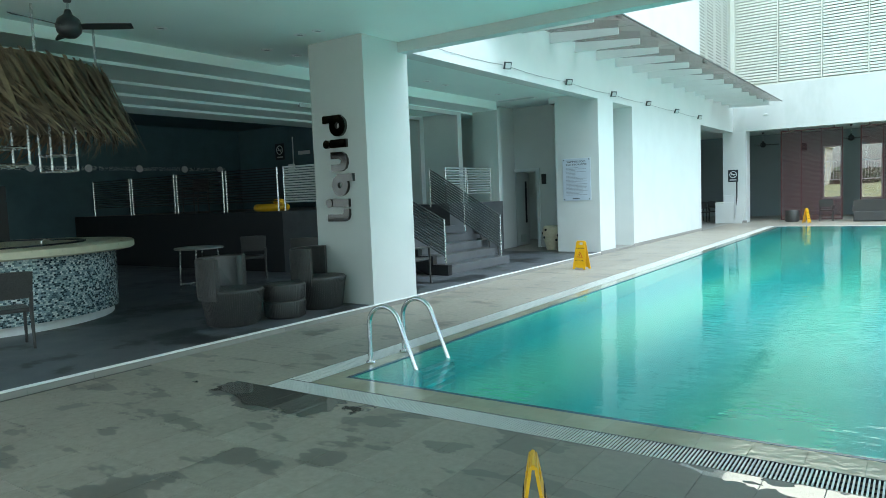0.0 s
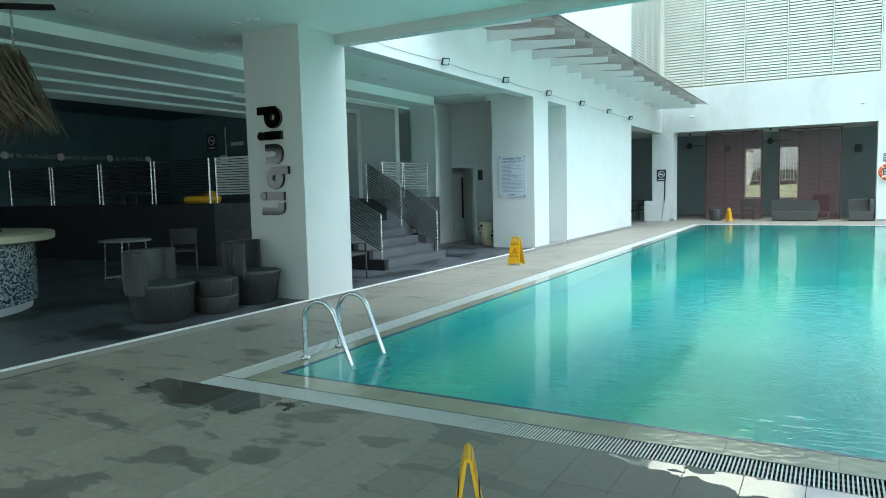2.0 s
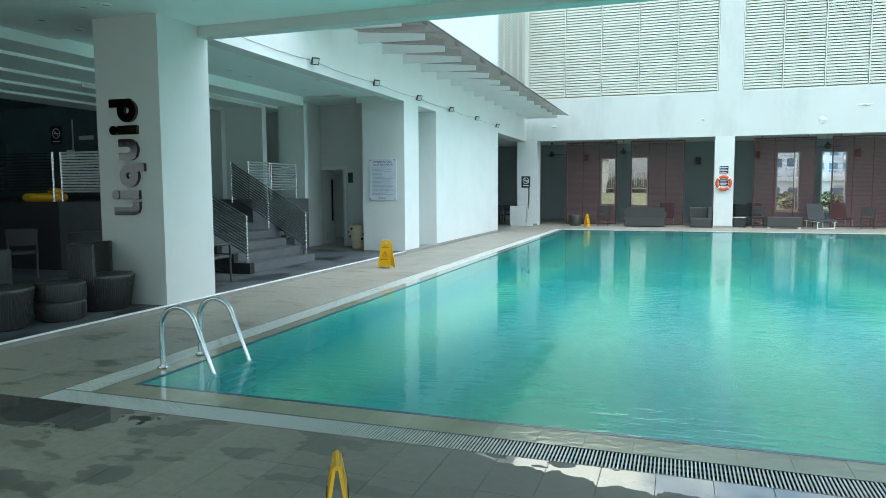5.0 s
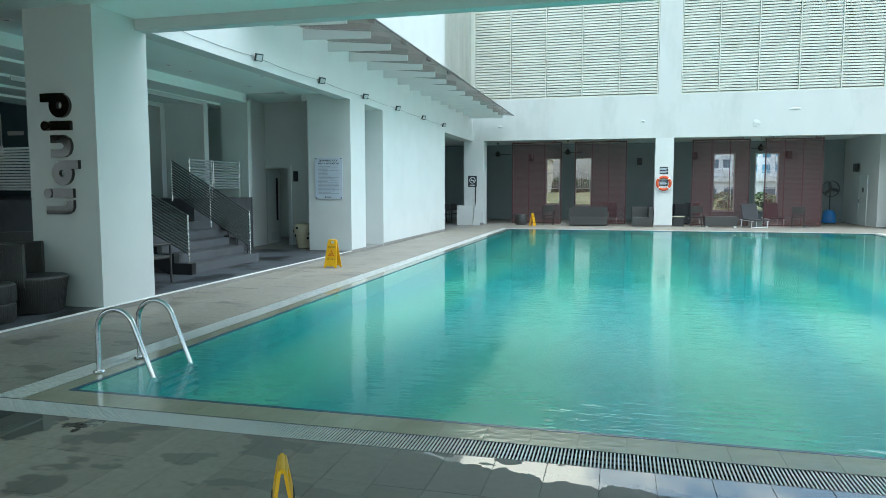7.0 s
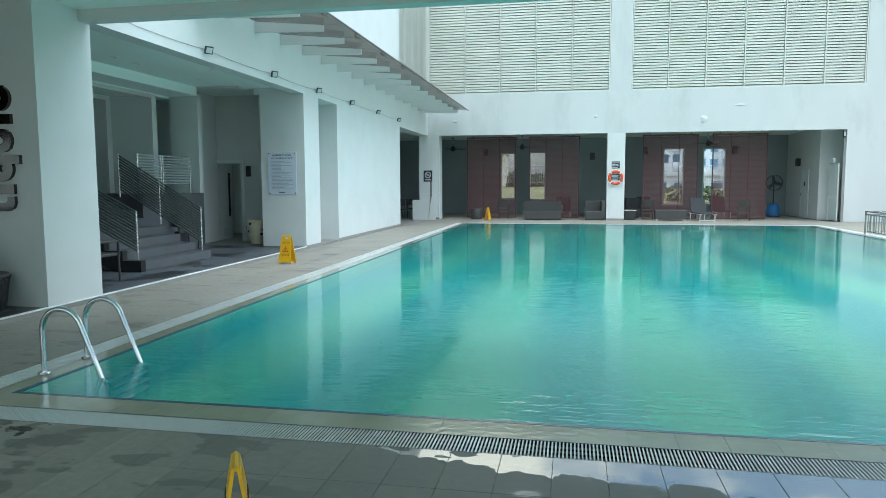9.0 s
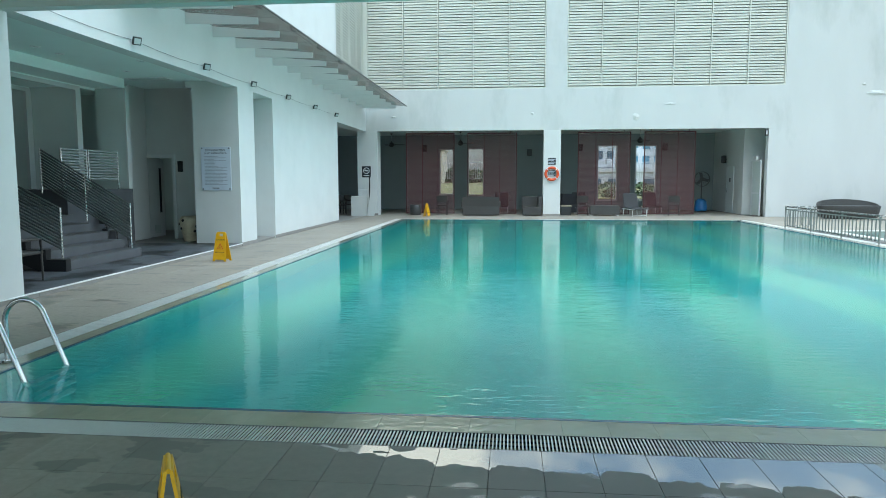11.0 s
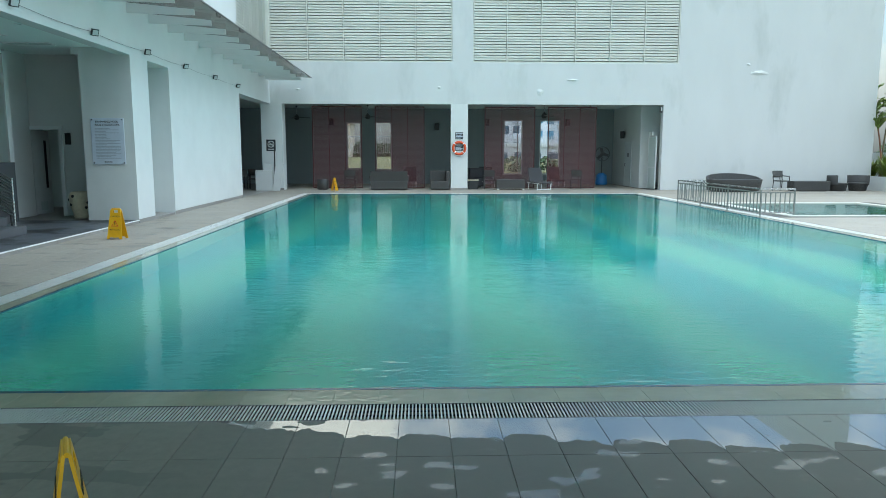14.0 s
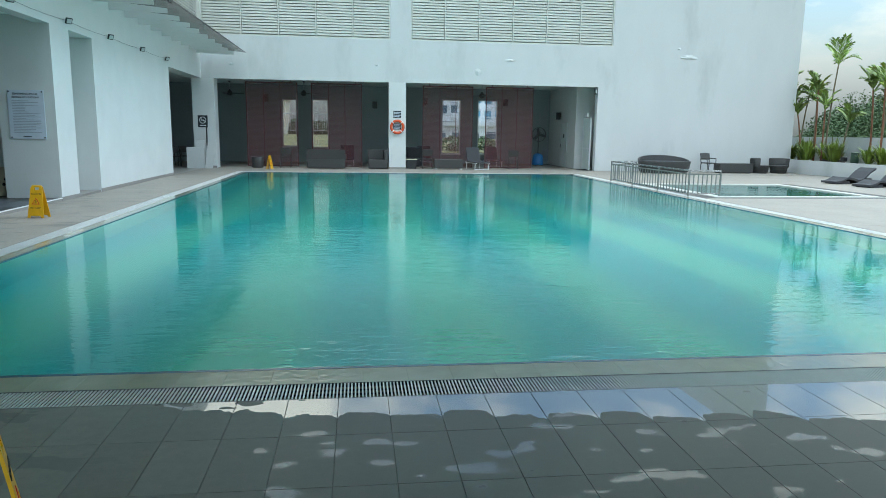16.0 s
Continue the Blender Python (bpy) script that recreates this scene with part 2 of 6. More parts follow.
def tile_material(name, low, high, wet_colour, pools):
    """Grey porcelain with wet patches: darker and smoother where damp, a mirror where water lies."""
    m, nt, b = mat_new(name)
    ln = nt.links

    def mth(op, p, q=None):
        n = node(nt, "ShaderNodeMath")
        n.operation = op
        for i, v in enumerate((p, q)):
            if v is None:
                continue
            if isinstance(v, (int, float)):
                n.inputs[i].default_value = v
            else:
                ln.new(v, n.inputs[i])
        return n.outputs["Value"]

    def span(v, lo, hi, to_lo=0.0, to_hi=1.0):
        n = node(nt, "ShaderNodeMapRange")
        for key, x in (("From Min", lo), ("From Max", hi), ("To Min", to_lo), ("To Max", to_hi)):
            n.inputs[key].default_value = x
        ln.new(v, n.inputs["Value"])
        return n.outputs["Result"]

    def noise_of(scale, stretch, detail=4.0, rough=0.5):
        mp = node(nt, "ShaderNodeMapping")
        mp.inputs["Scale"].default_value = stretch
        ln.new(geo.outputs["Position"], mp.inputs["Vector"])
        n = node(nt, "ShaderNodeTexNoise", Scale=scale, Detail=detail, Roughness=rough)
        ln.new(mp.outputs["Vector"], n.inputs["Vector"])
        return n.outputs["Fac"]

    geo = node(nt, "ShaderNodeNewGeometry")
    sep = node(nt, "ShaderNodeSeparateXYZ")
    ln.new(geo.outputs["Position"], sep.inputs["Vector"])
    X, Y = sep.outputs["X"], sep.outputs["Y"]
    grain = noise_of(16.0, (1, 1, 1), 8.0, 0.65)
    speck = noise_of(140.0, (1, 1, 1), 3.0, 0.6)
    broad = noise_of(0.9, (1, 1, 1), 5.0, 0.55)
    streak = noise_of(2.3, (0.75, 1.5, 1.0), 3.0, 0.5)
    # damp marks left by wet feet and drips
    damp = mth('MULTIPLY', span(streak, 0.56 if pools else 0.60, 0.59 if pools else 0.63), mth('LESS_THAN', X, 8.4))
    if pools:
        # water lies along the grating, doming back over each tile and creeping along the joints
        cell = mth('MULTIPLY', mth('ADD', X, 30.09), 1 / 0.30)
        wn_ = node(nt, "ShaderNodeTexWhiteNoise")
        wn_.noise_dimensions = '1D'
        ln.new(mth('FLOOR', cell), wn_.inputs["W"])
        dome = mth('SUBTRACT', 1.0, mth('POWER', mth('ABSOLUTE', mth('SUBTRACT', mth('MULTIPLY', mth('FRACT', cell), 2.0), 1.0)), 6.0))
        reach = mth('MULTIPLY', dome, span(wn_.outputs["Value"], 0, 1, 0.02, 0.15))
        base = mth('SUBTRACT', 3.68, mth('MULTIPLY', mth('MAXIMUM', mth('SUBTRACT', X, 0.2), 0.0), 0.125))
        base = mth('ADD', base, mth('MULTIPLY', mth('MAXIMUM', mth('SUBTRACT', -0.25, X), 0.0), 0.22))
        wob = mth('MULTIPLY', mth('SUBTRACT', noise_of(5.0, (1, 1, 1), 5.0, 0.6), 0.5), 0.22)
        lying = mth('GREATER_THAN', Y, mth('ADD', mth('ADD', base, reach), wob))
        lying = mth('MULTIPLY', lying, mth('LESS_THAN', noise_of(7.0, (0.6, 1.3, 1), 2.0), span(X, -1.2, 0.4, 0.46, 0.72)))
        # spill round the pool's corner
        ex = mth('MULTIPLY', mth('ADD', X, 4.35), 0.95)
        ey = mth('MULTIPLY', mth('SUBTRACT', Y, 3.80), 2.3)
        near = mth('SQRT', mth('ADD', mth('MULTIPLY', ex, ex), mth('MULTIPLY', ey, ey)))
        spill = span(mth('ADD', near, mth('MULTIPLY', mth('SUBTRACT', noise_of(3.2, (1, 1, 1), 5.0, 0.6), 0.5), 1.9)), 0.80, 0.74)
        lying = mth('MAXIMUM', lying, mth('MULTIPLY', mth('GREATER_THAN', spill, 0.5), mth('GREATER_THAN', mth('ADD', Y, mth('MULTIPLY', streak, 0.9)), 4.02)))
        # thin frosted films further back
        ridge = noise_of(3.8, (1.0, 1.7, 1), 2.0, 0.4)
        film = mth('MULTIPLY', span(ridge, 0.60, 0.65), mth('MULTIPLY', mth('GREATER_THAN', X, -0.5), mth('GREATER_THAN', Y, 2.2)))
        film = mth('MULTIPLY', film, mth('SUBTRACT', 1.0, lying))
        damp = mth('MULTIPLY', damp, span(X, -1.4, -0.6, 0.75, 0.25))
        # the deck beside the films has not dried out at all
        soaked = mth('MULTIPLY', span(mth('ADD', X, mth('MULTIPLY', broad, 1.6)), -2.2, 0.9), 0.94)
        damp = mth('MAXIMUM', mth('MAXIMUM', damp, soaked), mth('MAXIMUM', spill, lying))
    oi = node(nt, "ShaderNodeObjectInfo")
    ramp = node(nt, "ShaderNodeValToRGB")
    ramp.color_ramp.elements[0].color = (*low, 1)
    ramp.color_ramp.elements[1].color = (*high, 1)
    ramp.color_ramp.elements[0].position, ramp.color_ramp.elements[1].position = 0.36, 0.64
    sm = mth('ADD', mth('MULTIPLY', grain, 0.55), mth('ADD', mth('MULTIPLY', broad, 0.30), mth('MULTIPLY', speck, 0.15)))
    ln.new(sm, ramp.inputs["Fac"])
    hsv = node(nt, "ShaderNodeHueSaturation")
    ln.new(ramp.outputs["Color"], hsv.inputs["Color"])
    ln.new(span(oi.outputs["Random"], 0, 1, 0.91, 1.09), hsv.inputs["Value"])
    dark = node(nt, "ShaderNodeMixRGB")
    dark.inputs["Color2"].default_value = (*wet_colour, 1)
    ln.new(mth('MULTIPLY', damp, 0.85), dark.inputs["Fac"])
    ln.new(hsv.outputs["Color"], dark.inputs["Color1"])
    ln.new(dark.outputs["Color"], b.inputs["Base Color"])
    b.inputs["Specular IOR Level"].default_value = 0.28
    rough = mth('ADD', span(damp, 0, 1, 0.60, 0.42), mth('MULTIPLY', mth('SUBTRACT', grain, 0.5), 0.12))
    flat = damp
    if pools:
        rough = mth('SUBTRACT', rough, mth('MULTIPLY', film, 0.22))
        rough = mth('SUBTRACT', rough, mth('MULTIPLY', lying, 0.30))
        ln.new(mth('MAXIMUM', lying, mth('MULTIPLY', mth('MAXIMUM', spill, film), 0.22)), b.inputs["Coat Weight"])
        ln.new(span(lying, 0, 1, 0.13, 0.015), b.inputs["Coat Roughness"])
        b.inputs["Coat IOR"].default_value = 1.45
        flat = lying
    ln.new(mth('MAXIMUM', rough, 0.03), b.inputs["Roughness"])
    bp = node(nt, "ShaderNodeBump", Distance=0.004)
    ln.new(mth('MULTIPLY', mth('SUBTRACT', 1.0, flat), 0.15), bp.inputs["Strength"])
    ln.new(mth('ADD', grain, mth('MULTIPLY', speck, 0.4)), bp.inputs["Height"])
    ln.new(bp.outputs["Normal"], b.inputs["Normal"])
    return m


TILE = tile_material("wet_slate_deck_tile", (0.215, 0.198, 0.170), (0.305, 0.282, 0.243), (0.072, 0.072, 0.066), True)
TILE_SIDE = tile_material("beige_grey_deck_tile", (0.215, 0.198, 0.170), (0.305, 0.282, 0.243), (0.120, 0.109, 0.093), False)
# pale colour for unseen floors added as light reflectors
BOUNCE_PAVING = surface("pale_bounce_paving", (0.46, 0.45, 0.42), 0.6, 0.08, 3.0, 0.1, 40.0)


def water_material(name, deep, shallow, clear):
    """Cloudy pool water: part scattering, part clear, with a gently rippled mirror on top."""
    m, nt, b = mat_new(name)
    ln = nt.links
    nt.nodes.remove(b)
    out = nt.nodes["Material Output"]

    def mth(op, p, q=None):
        n = node(nt, "ShaderNodeMath")
        n.operation = op
        for i, v in enumerate((p, q)):
            if v is None:
                continue
            if isinstance(v, (int, float)):
                n.inputs[i].default_value = v
            else:
                ln.new(v, n.inputs[i])
        return n.outputs["Value"]

    def noise_of(scale, stretch, detail=2.0, rough=0.5, turn=0.0):
        mp = node(nt, "ShaderNodeMapping")
        mp.inputs["Scale"].default_value = stretch
        mp.inputs["Rotation"].default_value = (0, 0, radians(turn))
        ln.new(geo.outputs["Position"], mp.inputs["Vector"])
        n = node(nt, "ShaderNodeTexNoise", Scale=scale, Detail=detail, Roughness=rough)
        ln.new(mp.outputs["Vector"], n.inputs["Vector"])
        return n.outputs["Fac"]

    geo = node(nt, "ShaderNodeNewGeometry")
    sep = node(nt, "ShaderNodeSeparateXYZ")
    ln.new(geo.outputs["Position"], sep.inputs["Vector"])
    # bands of bluer water over the lane lines, blurred by the cloudiness
    sway = mth('MULTIPLY', mth('SUBTRACT', noise_of(0.35, (1, 0.3, 1)), 0.5), 4.2)
    lanes = mth('MULTIPLY', mth('COSINE', mth('ADD', mth('MULTIPLY', sep.outputs["X"], 2 * math.pi / 1.75), sway)), -0.5)
    fac = mth('ADD', mth('ADD', lanes, 0.5), mth('MULTIPLY', mth('SUBTRACT', noise_of(0.5, (1, 0.25, 1)), 0.5), 0.9))
    ramp = node(nt, "ShaderNodeValToRGB")
    ramp.color_ramp.interpolation = 'EASE'
    ramp.color_ramp.elements[0].position, ramp.color_ramp.elements[1].position = 0.05, 0.95
    ramp.color_ramp.elements[0].color = (*deep, 1)
    ramp.color_ramp.elements[1].color = (*shallow, 1)
    ln.new(fac, ramp.inputs["Fac"])
    # long low swell, wind ripples drawn out across the pool, stronger in patches
    patch = node(nt, "ShaderNodeMapRange")
    for key, x in (("From Min", 0.42), ("From Max", 0.58), ("To Min", 0.20), ("To Max", 1.0)):
        patch.inputs[key].default_value = x
    ln.new(noise_of(0.17, (1, 1, 1)), patch.inputs["Value"])
    fine = mth('ADD', noise_of(1.0, (3.0, 10.5, 1), 2.5, 0.5, 6), mth('MULTIPLY', noise_of(1.0, (10.0, 19.0, 1), 2.0, 0.5, -14), 0.35))
    b1 = node(nt, "ShaderNodeBump", Strength=1.0, Distance=0.0035)
    b2 = node(nt, "ShaderNodeBump", Strength=1.0, Distance=0.0076)
    ln.new(noise_of(1.1, (1, 1.6, 1), 1.0), b1.inputs["Height"])
    ln.new(mth('MULTIPLY', fine, patch.outputs["Result"]), b2.inputs["Height"])
    ln.new(b1.outputs["Normal"], b2.inputs["Normal"])
    # light balance put into the colour: paler near, darker towards the far end
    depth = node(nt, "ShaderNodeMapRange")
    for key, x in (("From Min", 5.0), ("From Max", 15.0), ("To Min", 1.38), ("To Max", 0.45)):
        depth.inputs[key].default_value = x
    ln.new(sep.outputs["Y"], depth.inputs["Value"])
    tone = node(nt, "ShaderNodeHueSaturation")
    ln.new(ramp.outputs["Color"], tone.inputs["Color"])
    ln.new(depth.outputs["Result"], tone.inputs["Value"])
    dif = node(nt, "ShaderNodeBsdfDiffuse")
    ln.new(tone.outputs["Color"], dif.inputs["Color"])
    ref = node(nt, "ShaderNodeBsdfRefraction", IOR=1.33, Roughness=0.0)
    ref.inputs["Color"].default_value = (0.55, 0.93, 0.92, 1)
    ln.new(b2.outputs["Normal"], ref.inputs["Normal"])
    body = node(nt, "ShaderNodeMixShader", Fac=clear)
    ln.new(dif.outputs["BSDF"], body.inputs[1])
    ln.new(ref.outputs["BSDF"], body.inputs[2])
    glo = node(nt, "ShaderNodeBsdfGlossy", Roughness=0.015)
    ln.new(b2.outputs["Normal"], glo.inputs["Normal"])
    fr = node(nt, "ShaderNodeFresnel", IOR=1.50)
    ln.new(b2.outputs["Normal"], fr.inputs["Normal"])
    mx = node(nt, "ShaderNodeMixShader")
    ln.new(fr.outputs["Fac"], mx.inputs["Fac"])
    ln.new(body.outputs["Shader"], mx.inputs[1])
    ln.new(glo.outputs["BSDF"], mx.inputs[2])
    ln.new(mx.outputs["Shader"], out.inputs["Surface"])
    return m


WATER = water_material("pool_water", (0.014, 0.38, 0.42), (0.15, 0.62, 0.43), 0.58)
SMALL_WATER = water_material("small_pool_water", (0.10, 0.30, 0.26), (0.17, 0.36, 0.28), 0.30)


def veil_material(name, colour, clear):
    """A see-through woven screen."""
    m, nt, b = mat_new(name)
    ln = nt.links
    out = nt.nodes["Material Output"]
    geo = node(nt, "ShaderNodeNewGeometry")
    wave = node(nt, "ShaderNodeTexWave", Scale=6.0)
    wave.bands_direction = 'Z'
    ln.new(geo.outputs["Position"], wave.inputs["Vector"])
    rg = node(nt, "ShaderNodeMapRange")
    rg.inputs["To Min"].default_value, rg.inputs["To Max"].default_value = clear - 0.06, clear + 0.06
    ln.new(wave.outputs["Fac"], rg.inputs["Value"])
    b.inputs["Base Color"].default_value = (*colour, 1)
    b.inputs["Roughness"].default_value = 0.6
    tra = node(nt, "ShaderNodeBsdfTransparent")
    mx = node(nt, "ShaderNodeMixShader")
    ln.new(rg.outputs["Result"], mx.inputs["Fac"])
    ln.new(b.outputs["BSDF"], mx.inputs[1])
    ln.new(tra.outputs["BSDF"], mx.inputs[2])
    ln.new(mx.outputs["Shader"], out.inputs["Surface"])
    return m


VEIL = veil_material("red_mesh_screen", (0.18, 0.050, 0.058), 0.78)


def glass_material(name, tint, dirt):
    m, nt, b = mat_new(name)
    ln = nt.links
    out = nt.nodes["Material Output"]
    geo = node(nt, "ShaderNodeNewGeometry")
    n1 = node(nt, "ShaderNodeTexNoise", Scale=2.5, Detail=6.0)
    ln.new(geo.outputs["Position"], n1.inputs["Vector"])
    rg = node(nt, "ShaderNodeMapRange")
    rg.inputs["From Min"].default_value, rg.inputs["From Max"].default_value = 0.45, 0.75
    rg.inputs["To Min"].default_value, rg.inputs["To Max"].default_value = dirt * 0.4, dirt
    ln.new(n1.outputs["Fac"], rg.inputs["Value"])
    tra = node(nt, "ShaderNodeBsdfTransparent")
    tra.inputs["Color"].default_value = (*tint, 1)
    glo = node(nt, "ShaderNodeBsdfGlossy", Roughness=0.02)
    fr = node(nt, "ShaderNodeFresnel", IOR=1.45)
    pane = node(nt, "ShaderNodeMixShader")
    ln.new(fr.outputs["Fac"], pane.inputs["Fac"])
    ln.new(tra.outputs["BSDF"], pane.inputs[1])
    ln.new(glo.outputs["BSDF"], pane.inputs[2])
    b.inputs["Base Color"].default_value = (0.42, 0.28, 0.24, 1)
    b.inputs["Roughness"].default_value = 0.8
    mx = node(nt, "ShaderNodeMixShader")
    ln.new(rg.outputs["Result"], mx.inputs["Fac"])
    ln.new(pane.outputs["Shader"], mx.inputs[1])
    ln.new(b.outputs["BSDF"], mx.inputs[2])
    ln.new(mx.outputs["Shader"], out.inputs["Surface"])
    return m


CANOPY_GLASS = glass_material("dusty_canopy_glass", (0.90, 0.93, 0.93), 0.26)
WINDOW_GLASS = glass_material("window_glass", (0.94, 0.96, 0.97), 0.04)


def mosaic_material():
    """Small glass mosaic: dark, blue-grey and pearly chips."""
    m, nt, b = mat_new("glass_mosaic")
    ln = nt.links
    geo = node(nt, "ShaderNodeTexCoord")
    br = node(nt, "ShaderNodeTexBrick")
    br.inputs["Scale"].default_value = 1.0
    br.inputs["Brick Width"].default_value = 0.034
    br.inputs["Row Height"].default_value = 0.024
    br.inputs["Mortar Size"].default_value = 0.002
    br.inputs["Color1"].default_value = (0.0, 0.0, 0.0, 1)
    br.inputs["Color2"].default_value = (1.0, 1.0, 1.0, 1)
    br.inputs["Mortar"].default_value = (0.4, 0.4, 0.4, 1)
    ln.new(geo.outputs["UV"], br.inputs["Vector"])
    ramp = node(nt, "ShaderNodeValToRGB")
    e = ramp.color_ramp.elements
    e[0].position, e[0].color = 0.0, (0.012, 0.02, 0.025, 1)
    e[1].position, e[1].color = 1.0, (0.75, 0.80, 0.80, 1)
    for p, c in ((0.25, (0.06, 0.10, 0.12, 1)), (0.5, (0.28, 0.38, 0.42, 1)), (0.75, (0.50, 0.58, 0.58, 1))):
        k = e.new(p)
        k.color = c
    ln.new(br.outputs["Color"], ramp.inputs["Fac"])
    ln.new(ramp.outputs["Color"], b.inputs["Base Color"])
    b.inputs["Roughness"].default_value = 0.14
    b.inputs["Metallic"].default_value = 0.08
    return m


MOSAIC = mosaic_material()


# ---- mesh helpers ----
def box(bm, x0, x1, y0, y1, z0, z1):
    v = [bm.verts.new((x, y, z)) for z in (z0, z1) for x, y in ((x0, y0), (x1, y0), (x1, y1), (x0, y1))]
    for a in ((0, 3, 2, 1), (4, 5, 6, 7), (0, 1, 5, 4), (1, 2, 6, 5), (2, 3, 7, 6), (3, 0, 4, 7)):
        bm.faces.new([v[i] for i in a])
    return v


def bevelled(x0, x1, y0, y1, z0, z1, r=0.01, seg=2):
    bm = bmesh.new()
    box(bm, x0, x1, y0, y1, z0, z1)
    bmesh.ops.bevel(bm, geom=list(bm.edges), offset=r, segments=seg, affect='EDGES', profile=0.5)
    return bm


def boxes(*items):
    bm = bmesh.new()
    for i in items:
        box(bm, *i)
    return bm


def tube(points, r, seg=10, closed=False, bm=None):
    bm = bm or bmesh.new()
    pts = [Vector(p) for p in points]
    rings = []
    n = len(pts)
    side = None
    for i, p in enumerate(pts):
        a = pts[(i - 1) % n] if (closed or i) else p
        c = pts[(i + 1) % n] if (closed or i < n - 1) else p
        d = (c - a).normalized()
        if side is None:
            side = d.orthogonal().normalized()
        side = (side - d * side.dot(d)).normalized()
        up = d.cross(side)
        rr = r[i] if isinstance(r, (list, tuple)) else r
        rings.append([bm.verts.new(p + (side * math.cos(2 * math.pi * k / seg) + up * math.sin(2 * math.pi * k / seg)) * rr) for k in range(seg)])
    for i in range(n if closed else n - 1):
        a, c = rings[i], rings[(i + 1) % n]
        for k in range(seg):
            bm.faces.new((a[k], a[(k + 1) % seg], c[(k + 1) % seg], c[k]))
    if not closed:
        bm.faces.new(rings[0][::-1])
        bm.faces.new(rings[-1])
    return bm


def lathe(profile, seg=28, a0=0.0, a1=360.0, bm=None, cx=0.0, cy=0.0):
    """Turns (radius, height) pairs round the z axis."""
    bm = bm or bmesh.new()
    full = abs(a1 - a0) >= 359.9
    n = seg if full else seg + 1
    rings = []
    for r, z in profile:
        rings.append([bm.verts.new((cx + r * math.cos(radians(a0 + (a1 - a0) * k / seg)), cy + r * math.sin(radians(a0 + (a1 - a0) * k / seg)), z)) for k in range(n)])
    for a, c in zip(rings, rings[1:]):
        for k in range(n if full else n - 1):
            bm.faces.new((a[k], a[(k + 1) % n], c[(k + 1) % n], c[k]))
    if full:
        if profile[0][0] > 1e-4:
            bm.faces.new(rings[0][::-1])
        if profile[-1][0] > 1e-4:
            bm.faces.new(rings[-1])
    else:
        bm.faces.new([r[0] for r in rings])
        bm.faces.new([r[-1] for r in rings][::-1])
    return bm


def mesh_of(name, bm, material, smooth=False):
    me = bpy.data.meshes.new(name)
    bmesh.ops.recalc_face_normals(bm, faces=list(bm.faces))
    bm.to_mesh(me)
    bm.free()
    me.materials.append(material)
    if smooth:
        for p in me.polygons:
            p.use_smooth = True
    return me


def part(name, bm, material, parent=None, label="", smooth=False, at=None):
    ob = new(name, mesh_of(name, bm, material, smooth))
    if parent is not None:
        ob.parent = parent
    if at is not None:
        ob.matrix_basis = at
    if label:
        tagged(ob, label)
    return ob


def soft(ob, angle=40):
    """Smooth shading with sharp edges kept."""
    me = ob.data
    bm = bmesh.new()
    bm.from_mesh(me)
    for e in bm.edges:
        e.smooth = not (len(e.link_faces) == 2 and e.calc_face_angle(0) > radians(angle))
    bm.to_mesh(me)
    bm.free()
    for p in me.polygons:
        p.use_smooth = True
    return ob


def thing(name, label, category, m=None, group="", kind=""):
    ob = new(name)
    ob.empty_display_size = 0.1
    if m is not None:
        ob.matrix_basis = m
    return tagged(ob, label, category, group, kind)


def structure(name, bm, material, label="", category=""):
    return tagged(part(name, bm, material), label, category, kind="structure")


def extrude_outline(outline, depth, axis='z'):
    """A prism from a 2D outline; the outline lies in the plane across the axis."""
    bm = bmesh.new()

    def put(a, b, d):
        return {'z': (a, b, d), 'y': (a, d, b), 'x': (d, a, b)}[axis]
    lo = [bm.verts.new(put(a, b, 0)) for a, b in outline]
    hi = [bm.verts.new(put(a, b, depth)) for a, b in outline]
    n = len(outline)
    bm.faces.new(lo)
    bm.faces.new(hi)
    for i in range(n):
        bm.faces.new((lo[i], lo[(i + 1) % n], hi[(i + 1) % n], hi[i]))
    return bm


# ---- ground, deck and pool ----
PX0, PX1, PY0, PY1 = -4.23, 8.65, 4.57, 27.45      # water's edge
GX0, GX1, GY0, GY1 = -4.71, 9.2, 3.98, 28.1        # outer side of the gutter
SX0, SX1, SY0, SY1 = 9.75, 14.6, 17.6, 22.4        # small pool
FX = -6.45                                         # left facade
FY = 30.6                                          # far facade

bm = bmesh.new()
box(bm, -3000, 3000, -3000, 3000, -9.2, -9.0)
structure("ground", bm, GRASS, "dry green open ground far below the terrace", "ground")
# meadow rising behind the building
bm = bmesh.new()
mg = [[bm.verts.new((-45 + 80 * i / 10, 41 + 175 * k / 14, -0.9 + 2.1 * min(1, (k / 14) ** 0.7) + 0.15 * noise.noise((i * 0.9, k * 0.8, 0)))) for i in range(11)] for k in range(15)]
for r0, r1 in zip(mg, mg[1:]):
    for i in range(10):
        bm.faces.new((r0[i], r0[i + 1], r1[i + 1], r1[i]))
structure("meadow", bm, MEADOW, "brown-green grassy slope outside the lounge windows", "meadow")

